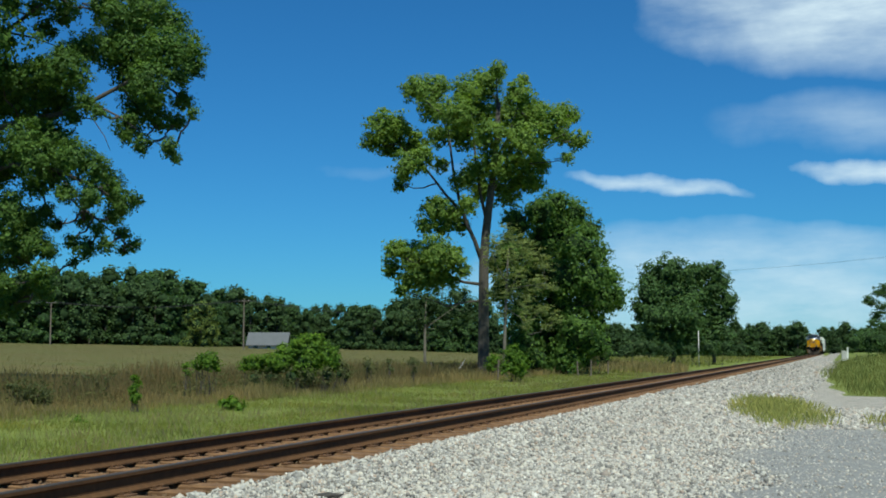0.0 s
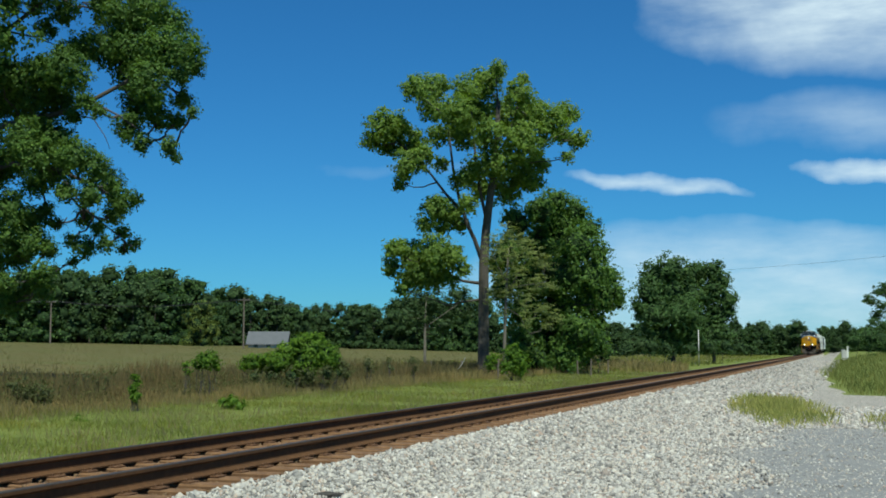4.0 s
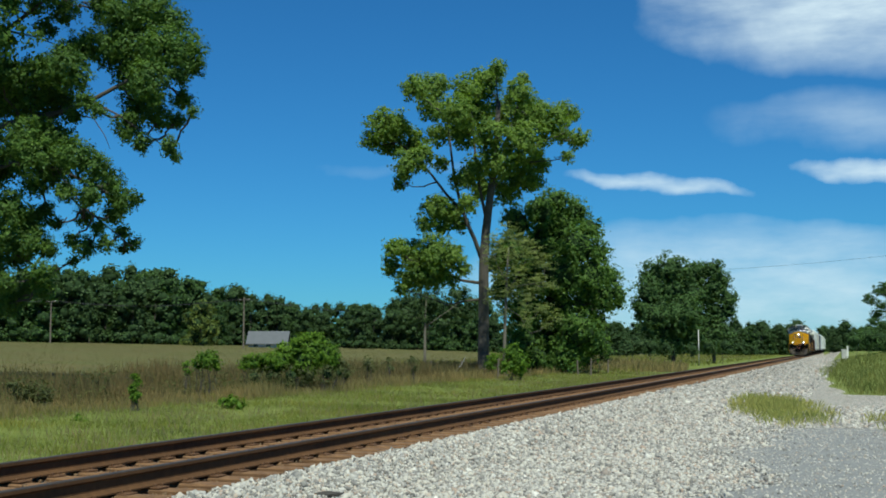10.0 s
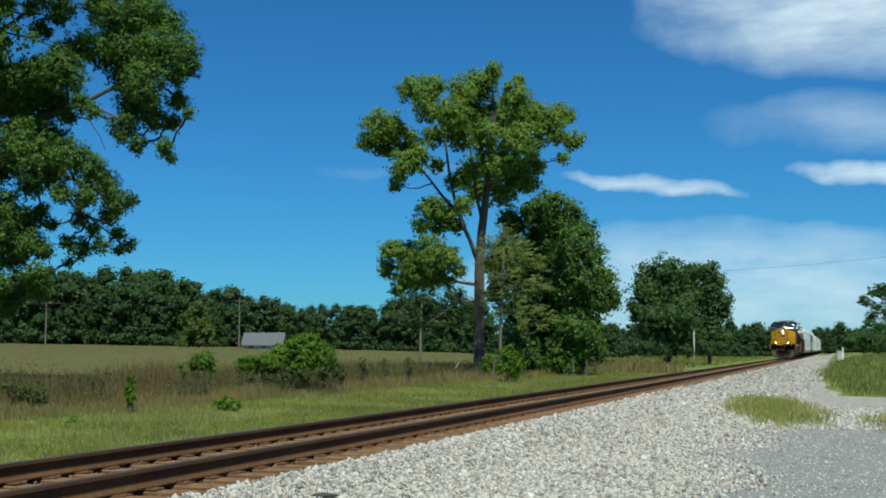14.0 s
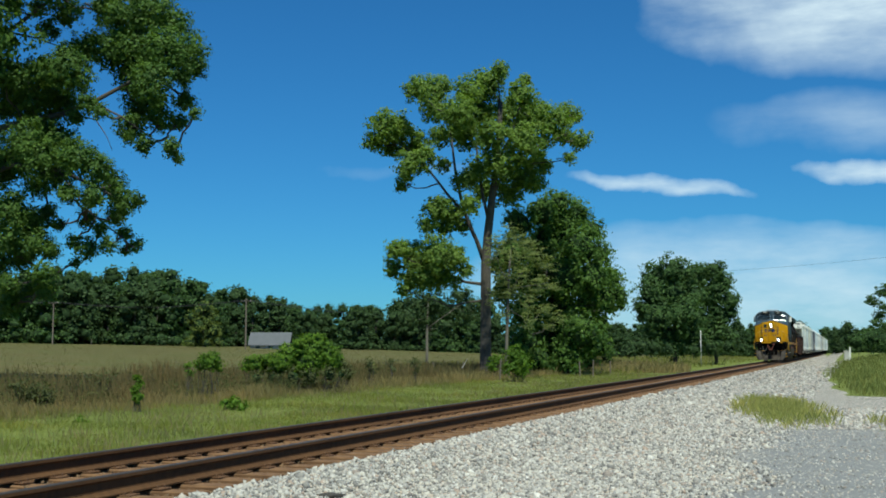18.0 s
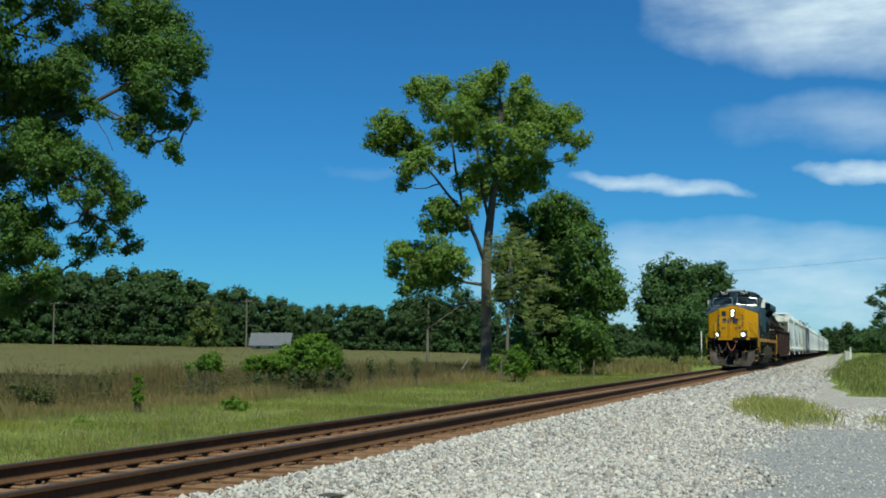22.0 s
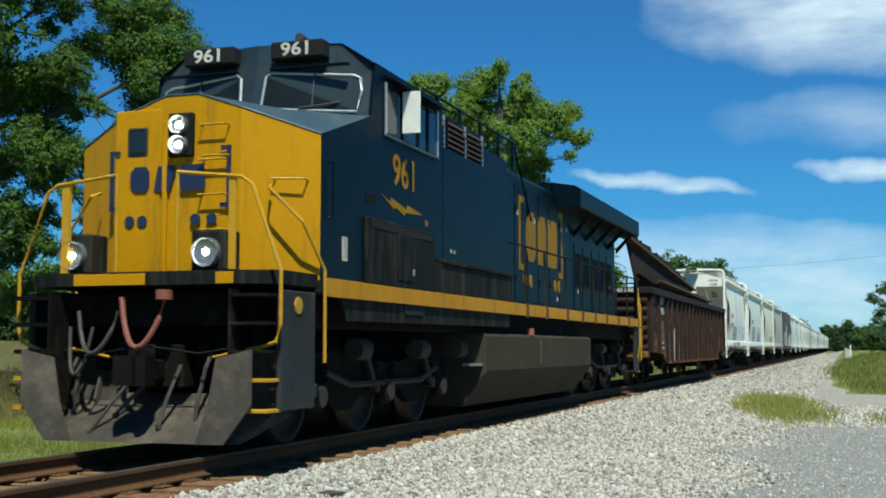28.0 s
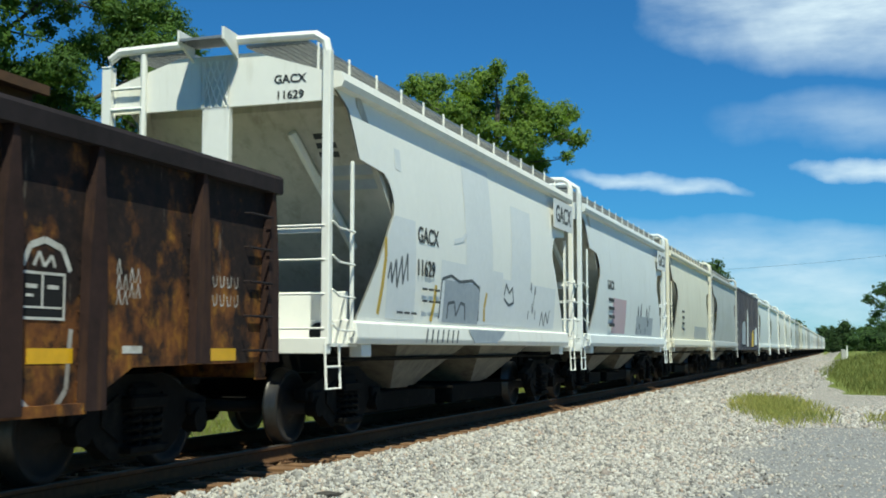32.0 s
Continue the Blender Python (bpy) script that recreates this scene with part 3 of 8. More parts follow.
def build_loco():
    R = loco
    # underframe and walkway deck
    part("underframe", box(-1.25, 1.25, -.75, 20.3, 1.30, 1.66, .02), M_BLACK, R, "black underframe")
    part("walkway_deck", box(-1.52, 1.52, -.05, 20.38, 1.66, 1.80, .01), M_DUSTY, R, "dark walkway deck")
    for s in (-1, 1):
        for y0, y1 in ((.06, 3.2), (3.22, 7.4), (7.42, 11.6), (11.62, 15.8), (15.82, 20.36)):
            part("sill_stripe", box(s * 1.52, s * 1.54, y0, y1, 1.63, 1.83, .004), M_STRIPE, R, "dirty yellow sill stripe")
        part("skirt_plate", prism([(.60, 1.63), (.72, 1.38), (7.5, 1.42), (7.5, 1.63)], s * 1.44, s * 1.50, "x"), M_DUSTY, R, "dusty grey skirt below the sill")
        part("skirt_hatch", box(s * 1.50, s * 1.515, 2.55, 3.25, 1.50, 1.66, .004), M_DARKIN, R)
    for s in (-1, 1):
        for y in (8.5, 9.9, 11.6, 13.0, 14.3, 15.6, 17.0, 18.45, 19.9):
            part("stanchion_foot", box(s * 1.52, s * 1.565, y - .05, y + .05, 1.60, 1.84, .008), M_LOUVRE, R, "rusty stanchion foot")
    # nose: pointed front, roof rising to the windshields
    bm = bmesh.new()
    lo = [bm.verts.new(v) for v in [(-1.5, .0, 1.80), (-.72, -.35, 1.80), (.72, -.35, 1.80), (1.5, .0, 1.80)]]
    hi = [bm.verts.new(v) for v in [(-1.5, .0, 3.38), (-.72, -.35, 3.66), (-.2, -.35, 3.84), (.2, -.35, 3.84), (.72, -.35, 3.66), (1.5, .0, 3.38)]]
    bm.faces.new((lo[0], lo[1], hi[1], hi[0]))
    bm.faces.new((lo[1], lo[2], hi[4], hi[3], hi[2], hi[1]))
    bm.faces.new((lo[2], lo[3], hi[5], hi[4]))
    bmesh.ops.recalc_face_normals(bm, faces=bm.faces)
    bmesh.ops.solidify(bm, geom=list(bm.faces), thickness=0.05)
    nose = part("nose_front", bm, M_YELLOW, R, "bright yellow pointed nose")
    bm = bmesh.new()
    front = [(-1.5, .0, 3.385), (-.72, -.35, 3.665), (-.2, -.35, 3.845), (.2, -.35, 3.845), (.72, -.35, 3.665), (1.5, .0, 3.385)]
    back = [(-1.5, 1.42, 3.84), (-.72, 1.30, 3.90), (-.2, 1.22, 3.95), (.2, 1.22, 3.95), (.72, 1.30, 3.90), (1.5, 1.42, 3.84)]
    a, b = [bm.verts.new(v) for v in front], [bm.verts.new(v) for v in back]
    for i in range(5):
        bm.faces.new((a[i], a[i + 1], b[i + 1], b[i]))
    bmesh.ops.solidify(bm, geom=list(bm.faces), thickness=-0.04)
    part("nose_roof", bm, M_NAVYTOP, R, "blue-grey sloping nose roof")
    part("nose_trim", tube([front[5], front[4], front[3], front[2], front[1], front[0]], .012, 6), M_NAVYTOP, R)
    for s in (-1, 1):
        part("cab_side", prism([(0.0, 1.83), (0.0, 3.385), (1.42, 3.84), (1.56, 4.52), (4.0, 4.50), (4.0, 1.83)], s * 1.46, s * 1.50, "x"), M_NAVY, R, "navy cab side wall")
    # nose details
    door = part("nose_door", box(-.83, -.25, -.375, -.352, 1.86, 3.70, .01), M_YELLOW, nose, "yellow nose door")
    part("door_window", box(-.65, -.43, -.388, -.360, 3.20, 3.48, .03, 3), M_GLASS, nose, "small dark rounded window")
    part("window_seal", prism([(-.67, 3.20), (-.65, 3.18), (-.43, 3.18), (-.41, 3.20), (-.41, 3.48), (-.43, 3.50), (-.65, 3.50), (-.67, 3.48)], -.379, -.373, "y"), M_RUBBER, nose)
    part("door_frame", box(-.22, -.16, -.40, -.35, 1.82, 3.55, .01), M_YELLOW, nose)
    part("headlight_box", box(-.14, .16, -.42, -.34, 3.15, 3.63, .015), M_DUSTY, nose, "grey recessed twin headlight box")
    for z in (3.275, 3.495):
        part("headlight", disc((.01, -.43, z), .030, .05, "y", 16), M_LAMP, nose, "lit round headlight")
        part("headlight_reflector", lathe_y((.01, -.44, z), [(.0, .030), (-.012, .085)]), M_REFLECTOR, nose)
        part("headlight_rim", lathe_y((.01, -.44, z), [(-.02, .085), (-.05, .102), (.03, .106)]), M_REFLECTOR, nose)
    # number boards are angled slightly outward; brand lettering becomes plain blocks
    for shape in ([(-.62, 2.84), (-.56, 2.78), (-.42, 2.78), (-.38, 2.84), (-.38, 3.0), (-.42, 3.06), (-.56, 3.06), (-.62, 3.0)],
                  [(-.32, 2.78), (-.12, 2.78), (-.08, 2.92), (-.06, 3.06), (-.27, 3.06), (-.30, 2.92)],
                  [(-.02, 2.80), (.05, 2.78), (.28, 2.78), (.32, 2.82), (.30, 3.06), (.02, 3.06)]):
        part("logo_block", prism(shape, -.392, -.386, "y"), M_LETTER_B, nose, "plain navy logo block")
    for x, d in ((-.86, 1), (.60, -1)):
        part("logo_bracket", box(x - .025, x + .025, -.392, -.382, 2.58, 3.24), M_LETTER_B, nose)
        for z in (2.58, 3.20):
            part("logo_bracket", box(x - .025 if d > 0 else x - .10, x + .10 if d > 0 else x + .025, -.392, -.382, z, z + .05), M_LETTER_B, nose)
    for x in (-.62, -.46, .20, .40):
        part("logo_dot", disc((x, -.388, 2.46), .062, .012, "y", 14), M_LETTER_B, nose)
    # grab irons on the nose
    for i, z in enumerate((3.48, 3.10, 2.72, 2.34, 2.02)):
        x0, x1 = .26, .58
        part("grab_iron", tube([(x0, -.36, z), (x0, -.44, z), (x1, -.44, z), (x1, -.36, z)], .012, 6), M_SAFETY, nose)
    part("grab_iron", tube([(.30, -.36, 3.14), (.30, -.43, 3.14), (.60, -.43, 3.14), (.60, -.36, 3.14)], .012, 6), M_SAFETY, nose)
    part("grab_iron", tube([(1.06, -.20, 2.88), (1.06, -.30, 2.88), (1.38, -.17, 2.88), (1.38, -.05, 2.88)], .012, 6), M_SAFETY, nose)
    # front platform, ditch lights, plow
    part("front_platform", prism([(-1.48, .1), (-1.48, -.86), (-1.05, -1.05), (1.05, -1.05), (1.48, -.86), (1.48, .1)], 1.72, 1.86, "z"), M_DUSTY, R, "dark anticlimber platform")
    part("anticlimber_stripe", box(-.84, .02, -1.066, -1.05, 1.72, 1.84, .004), M_YELLOW, R, "yellow front stripe")
    part("anticlimber_stripe", box(.84, 1.04, -1.066, -1.05, 1.72, 1.84, .004), M_YELLOW, R, "yellow front stripe")
    for x in (-.92, .68):
        d = part("ditch_light", box(x - .20, x + .20, -.94, -.62, 1.86, 2.28, .02), M_DUSTY, R, "square ditch light housing")
        part("lens", disc((x, -.96, 2.05), .034, .06, "y", 16), M_LAMP, d, "lit round ditch light")
        part("reflector", lathe_y((x, -.965, 2.05), [(-.02, .034), (-.035, .13)]), M_REFLECTOR, d)
        part("rim", lathe_y((x, -.965, 2.05), [(-.02, .125), (-.06, .15), (.05, .155)]), M_REFLECTOR, d)
    # Plate coloured black for the deep shade under the platform.
    part("pilot_plate", box(-1.30, 1.30, -.34, -.28, .70, 1.72, .01), M_BLACK, R, "black pilot plate")
    bm = bmesh.new()
    cols = [(-1.44, .28), (-1.30, .10), (-1.05, 0), (-.55, 0), (-.5, 0), (0, 0), (.5, 0), (.55, 0), (1.05, 0), (1.30, .10), (1.44, .28)]
    rows = []
    for z, y, w in ((1.05, -.50, 1.0), (.74, -.52, 1.0), (.52, -.60, 1.0), (.38, -.78, .98), (.13, -1.20, .80)):
        rows.append([bm.verts.new((x * w, y + b * (1.0 if z > .3 else .5), .60 if abs(x) < .52 and z > .60 else z)) for x, b in cols])
    for r0, r1 in zip(rows, rows[1:]):
        for i in range(10):
            if len({tuple(round(c, 4) for c in v.co) for v in (r0[i], r0[i + 1], r1[i + 1], r1[i])}) == 4:
                bm.faces.new((r0[i], r0[i + 1], r1[i + 1], r1[i]))
    bmesh.ops.solidify(bm, geom=list(bm.faces), thickness=0.03)
    part("snow_plow", bm, M_PLOW, R, "worn grey-brown steel plow")
    for s in (-1, 1):
        part("plow_wing", prism([(s * .72, .13), (s * 1.04, .13), (s * 1.34, .52), (s * 1.34, 1.06), (s * .95, .98), (s * .86, .50)], -1.225, -1.20, "y"), M_PLOW, R, "flared plow wing")
        part("plow_rib", prism([(-.50, 1.0), (-.52, .5), (-.95, .22), (-.70, .50)], s * .80, s * .83, "x"), M_PLOW, R)
        part("plow_grab", tube([(s * .62, -.70, .98), (s * 1.32, -.72, 1.12)], .016, 6), M_SAFETY, R)
    add_coupler(R, -1.25)
    part("coupler_pocket", box(-.30, .30, -.75, -.30, .66, 1.12, .02), M_BLACK, R)
    # hoses and cables below the platform
    def hose(x0, x1, top, low, y, r, m, label):
        pts = [(x0 + (x1 - x0) * i / 10, y - .12 * math.sin(math.pi * i / 10), top - (top - low) * math.sin(math.pi * i / 10) ** .7) for i in range(11)]
        part("hose", tube(pts, r, 7), m, R, label)
    hose(-.30, .22, 1.60, 1.08, -.98, .030, M_RED, "faded red brake hose")
    hose(-.82, -.34, 1.46, 1.02, -.98, .024, M_RUBBER, "grey jumper hose")
    hose(-.98, -.70, 1.30, .80, -.90, .020, M_RUBBER, "thin cable")
    for x, y1, x1, z1 in ((-1.05, -.80, -1.12, .42), (-.95, -.78, -1.0, .40), (-.20, -1.05, -.60, .22), (.06, -1.05, -.30, .40), (.26, -1.0, .18, .30), (.56, -.85, .50, .26), (.70, -.85, .66, .32), (.84, -.82, .84, .45)):
        part("air_hose", tube([(x, -.62, 1.02), (x + .01, -.75, .88), ((x + x1) / 2, (y1 - .75) / 2 - .03, (z1 + .85) / 2), (x1, y1, z1)], .022, 6), M_RUBBER, R, "hanging air hose")
        part("hose_end", disc((x1, y1, z1 - .02), .035, .05, "z", 8), M_TANK, R)
    part("cable_cap", disc((.23, -1.02, 1.62), .09, .10, "z", 14), M_RED, R, "orange-red cable cap")
    part("uncoupling_lever", tube([(-1.35, -.90, 1.08), (-.6, -.95, 1.02), (0, -1.0, 1.10), (.6, -.95, 1.02), (1.28, -.90, 1.12)], .012, 6), M_DUSTY, R)
    for x, z in ((-1.15, 1.15), (-.78, .98), (-.52, 1.02), (.45, 1.0), (.66, 1.08), (.86, .95), (1.1, 1.25)):
        part("pilot_bracket", box(x - .08, x + .08, -.62, -.34, z - .14, z + .14, .02), M_BLACK, R)
    # corner steps at all four corners
    for s in (-1, 1):
        for y0, y1, t0, t1 in ((-.90, -.10, -1.16, -.84), (19.55, 20.15, 20.1, 20.42)):
            part("step_plate", box(s * 1.44, s * 1.50, y0, y1, .45, 1.66, .012), M_STEP, R, "dusty grey corner plate")
            for z in (.44, .74, 1.02, 1.30, 1.58):
                part("step_tread", box(s * 1.06, s * 1.48, t0, t1, z, z + .035, .006), M_SAFETY if z in (.44, .74) else M_BLACK, R)
            part("step_side", box(s * 1.04, s * 1.07, t0, t1, .5, 1.66, .005), M_BLACK, R)
        part("step_marker", disc((s * 1.505, -.53, 1.51), .09, .02, "x", 8), M_SAFETY, R, "yellow octagonal marker")
        # front handrails, bent yellow pipe
        part("front_handrail", tube([(s * 1.28, -1.0, 1.06), (s * 1.50, -1.02, 1.14), (s * 1.55, -1.02, 1.30), (s * 1.55, -1.02, 1.84), (s * 1.22, -1.02, 2.72), (s * 1.10, -1.02, 2.80), (s * .36, -1.02, 2.88)], .020, 8), M_SAFETY, R, "bent yellow front handrail")
        part("front_post", tube([(s * .36, -1.0, 1.86), (s * .36, -1.02, 2.88)], .020, 8), M_SAFETY, R)
        part("front_post", box(s * .95, s * 1.03, -1.02, -.98, 1.86, 2.80, .008), M_SAFETY, R)
        part("side_handrail", tube([(s * 1.56, .01, .92), (s * 1.56, .0, 1.9), (s * 1.44, -.30, 2.40), (s * 1.10, -.42, 2.76), (s * 1.06, -.30, 2.80)], .019, 8), M_SAFETY, R, "yellow boarding handrail")
        part("rear_handrail", tube([(s * 1.50, 19.95, .80), (s * 1.56, 19.92, 1.2), (s * 1.56, 19.92, 1.9), (s * 1.48, 20.1, 2.5), (s * 1.40, 20.35, 2.80)], .019, 8), M_SAFETY, R)
        part("rear_handrail", tube([(s * 1.52, 20.36, .75), (s * 1.52, 20.36, 2.1), (s * 1.40, 20.4, 2.85)], .019, 8), M_SAFETY, R)
    # cab: V front with two windshields, number boards, roof
    bm = bmesh.new()
    bot = [(-1.5, 1.42, 3.82), (-.72, 1.30, 3.86), (0, 1.20, 3.90), (.72, 1.30, 3.86), (1.5, 1.42, 3.82)]
    top = [(-1.5, 1.58, 4.50), (-1.08, 1.52, 4.77), (0, 1.42, 4.81), (1.08, 1.52, 4.77), (1.5, 1.58, 4.50)]
    a, b = [bm.verts.new(v) for v in bot], [bm.verts.new(v) for v in top]
    for i in range(4):
        bm.faces.new((a[i], a[i + 1], b[i + 1], b[i]))
    bmesh.ops.solidify(bm, geom=list(bm.faces), thickness=0.05)
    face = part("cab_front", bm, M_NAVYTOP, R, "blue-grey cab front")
    def on_face(u, z, out):
        t = (z - 3.85) / .87
        y = 1.20 + .22 * abs(u) / 1.5 + .16 * t + (.05 if abs(u) > 1.1 else 0) * t
        return (u, y - out, z)
    for s in (-1, 1):
        q = [(s * .14, 3.97), (s * 1.34, 3.89), (s * 1.37, 4.16), (s * 1.34, 4.32), (s * 1.26, 4.36), (s * .24, 4.43), (s * .17, 4.38)]
        bm = bmesh.new()
        bm.faces.new([bm.verts.new(on_face(u, z, .035)) for u, z in q])
        bmesh.ops.solidify(bm, geom=list(bm.faces), thickness=0.012)
        bmesh.ops.recalc_face_normals(bm, faces=bm.faces)
        w = part("windshield", bm, M_WINDSHIELD, face, "dark teal windshield")
        part("windshield_frame", tube([on_face(u, z, .04) for u, z in q + q[:1]], .020, 6), M_CHROME, face)
        part("wiper", tube([on_face(s * .62, 3.96, .07), on_face(s * .95, 3.99, .07), on_face(s * 1.12, 4.02, .06)], .012, 5), M_RUBBER, face)
        part("windshield_bar", tube([on_face(s * .78, 3.96, .045), on_face(s * .78, 4.40, .045)], .012, 5), M_NAVYTOP, face)
        part("visor", box(s * .74 - .52, s * .74 + .52, 1.26, 1.34, 4.455, 4.485, .01), M_NAVY, face)
        nb = part("number_board", box(s * .60 - .35, s * .60 + .35, 1.22, 1.44, 4.57, 4.79, .02), M_DARKIN, face, "black number board")
        lettering("board_number", "961", .225, (s * .60, 1.216, 4.68), FRONT, M_LETTER_W, nb, "white road number", 1.25, .004)
    bm = bmesh.new()
    ring = [(-1.5, 4.50), (-1.08, 4.78), (0, 4.82), (1.08, 4.78), (1.5, 4.50)]
    a = [bm.verts.new((x, 1.50 - (.06 if i == 2 else 0), z)) for i, (x, z) in enumerate(ring)]
    b = [bm.verts.new((x, 4.05, z)) for x, z in ring]
    for i in range(4):
        bm.faces.new((a[i], a[i + 1], b[i + 1], b[i]))
    bmesh.ops.solidify(bm, geom=list(bm.faces), thickness=-0.05)
    part("cab_roof", bm, M_NAVY, R, "navy cab roof")
    part("cab_rear_wall", prism([(-1.5, 1.83), (-1.5, 4.50), (-1.08, 4.77), (1.08, 4.77), (1.5, 4.50), (1.5, 1.83)], 4.0, 4.05, "y"), M_NAVY, R)
    part("air_conditioner", box(-.55, .50, 2.0, 3.5, 4.74, 4.98, .06, 2), M_CHROME, R, "pale rooftop air conditioner")
    part("horn", tube([(.6, 1.7, 4.74), (.6, 1.7, 4.84), (.6, 1.3, 4.84)], .03, 8, None, .06), M_RUBBER, R)
    part("antenna_dome", disc((-.9, 1.9, 4.78), .10, .12, "z", 14, None, .05), M_WHITEP, R)
    for s in (-1, 1):
        x = s * 1.502
        sw = part("side_window", box(s * 1.48, s * 1.508, 1.86, 3.80, 3.70, 4.32, .03, 2), M_GLASS, R, "dark cab side window")
        for y in (1.86, 2.44, 3.02, 3.40, 3.80):
            part("window_post", box(s * 1.505, s * 1.53, y - .022, y + .022, 3.68, 4.34, .005), M_CHROME if y in (1.86, 3.80) else M_NAVY, sw)
        part("window_sill", box(s * 1.505, s * 1.535, 1.84, 3.84, 3.665, 3.70, .005), M_NAVYTOP, sw)
        part("sunshade", prism([(s * 1.50, 4.44), (s * 1.66, 4.36), (s * 1.66, 4.345), (s * 1.50, 4.40)], 1.86, 3.95, "y"), M_NAVY, R)
        part("wind_deflector", box(s * 1.54, s * 1.78, 2.36, 2.39, 3.78, 4.32, .008), M_WHITEP, R, "white folding wind deflector")
        lettering("road_number", "961", .56, (s * 1.506, 2.56, 3.28), (90, 0, 90 * s), M_LETTER_Y, R, "yellow road number", 1.05, .008)
        # lightning bolt below the number
        bolt = [(y, 2.85 + (z - 2.83) * .6) for y, z in [(1.75, 2.99), (2.05, 2.87), (2.08, 2.97), (2.62, 2.82), (2.66, 2.92), (3.22, 2.80), (2.58, 2.74), (2.55, 2.67), (2.22, 2.80), (2.18, 2.74)]]
        part("bolt_emblem", prism(bolt, s * 1.503, s * 1.507, "x"), M_LETTER_Y, R, "yellow lightning bolt")
        part("builder_plate", box(x, x + s * .008, .58, .72, 2.05, 2.32), M_LETTER_W, R, "small white notice")
        part("warning_plate", box(x, x + s * .008, 1.28, 1.56, 2.80, 2.90), M_DUSTY, R)
        part("grab_iron", tube([(x, .22, 3.10), (x + s * .05, .22, 3.10), (x + s * .05, .22, 2.5), (x, .22, 2.5)], .012, 6), M_NAVY, R)
        part("flag_decal", box(x, x + s * .006, 3.32, 3.44, 2.70, 2.78), M_RED, R)
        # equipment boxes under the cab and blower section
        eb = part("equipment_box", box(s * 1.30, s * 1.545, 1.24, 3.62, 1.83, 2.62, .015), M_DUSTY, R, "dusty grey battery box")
        part("box_vent", box(s * 1.545, s * 1.552, 1.36, 3.5, 2.50, 2.58), M_DARKIN, eb)
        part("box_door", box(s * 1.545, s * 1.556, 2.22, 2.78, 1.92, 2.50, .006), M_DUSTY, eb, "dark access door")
        part("box_latch", box(s * 1.556, s * 1.57, 2.72, 2.76, 2.0, 2.08), M_CHROME, eb)
        bx = part("blower_section", box(s * 1.0, s * 1.50, 4.06, 7.56, 1.83, 3.90, .02), M_NAVY, R, "flat navy blower compartment")
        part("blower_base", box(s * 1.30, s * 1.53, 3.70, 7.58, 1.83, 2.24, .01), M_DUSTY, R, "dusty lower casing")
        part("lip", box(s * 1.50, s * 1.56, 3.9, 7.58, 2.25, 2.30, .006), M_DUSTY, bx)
        for y in (4.4, 4.55, 5.6, 6.4, 7.1):
            part("notice", box(s * 1.502, s * 1.506, y, y + .07, 1.90 if y > 5 else 2.42, 1.99 if y > 5 else 2.47), M_LETTER_W, bx)
        for y0, y1 in ((4.30, 4.82), (5.05, 5.85), (6.0, 6.75)):
            v = part("louvre_frame", box(s * 1.16, s * 1.24, y0, y1, 3.95, 4.50, .01), M_NAVY, R)
            for k in range(6):
                part("louvre", prism([(s * 1.24, 3.99 + k * .083), (s * 1.29, 3.97 + k * .083), (s * 1.29, 3.985 + k * .083), (s * 1.24, 4.03 + k * .083)], y0 + .03, y1 - .03, "y"), M_LOUVRE, v, "rusty louvre slat")
            part("louvre_post", box(s * 1.22, s * 1.27, y1, y1 + .03, 3.92, 4.5), M_CHROME, v)
        part("roof_handrail", tube([(s * 1.02, 4.6, 4.86), (s * 1.02, 9.5, 4.86), (s * 1.10, 10.5, 3.50)], .020, 7), M_NAVY, R, "dark roof handrail")
        for y in (5.2, 6.3, 7.4, 8.5, 9.45):
            part("roof_rail_post", box(s * 1.0, s * 1.05, y - .03, y + .03, 4.35, 4.86), M_NAVY, R)
        part("roof_midrail", tube([(s * 1.03, 4.6, 4.62), (s * 1.03, 9.5, 4.62)], .014, 6), M_NAVY, R)
    # engine hood
    part("hood_front", prism([(-1.16, 1.83), (-1.16, 4.36), (-.8, 4.52), (.8, 4.52), (1.16, 4.36), (1.16, 1.83)], 4.05, 8.6, "y"), M_NAVY, R, "navy equipment hood")
    part("engine_hood", prism([(-1.0, 1.80), (-1.0, 4.28), (-.75, 4.46), (.75, 4.46), (1.0, 4.28), (1.0, 1.80)], 8.6, 14.3, "y", None, .012), M_NAVY, R, "long navy engine hood")
    part("radiator_hood", prism([(-1.0, 1.80), (-1.0, 4.2), (1.0, 4.2), (1.0, 1.80)], 14.3, 19.5, "y", None, .012), M_NAVY, R, "navy radiator hood")
    for s in (-1, 1):
        y = 8.75
        while y < 14.0:
            d = part("hood_door", box(s * 1.0, s * 1.014, y, y + .82, 1.95, 4.12, .006), M_NAVY, R, "hinged engine door")
            for z in (2.3, 3.6):
                part("hinge", box(s * 1.014, s * 1.03, y + .02, y + .06, z, z + .12), M_NAVY, d)
            y += .88
        for y in (14.6, 15.5, 16.5, 17.4, 18.3):
            d = part("hood_door", box(s * 1.0, s * 1.014, y, y + .80, 1.95, 3.4, .006), M_NAVY, R, "hinged radiator compartment door")
            part("door_grille", box(s * 1.014, s * 1.02, y + .1, y + .7, 2.3, 3.2, .004), M_DARKIN, d)
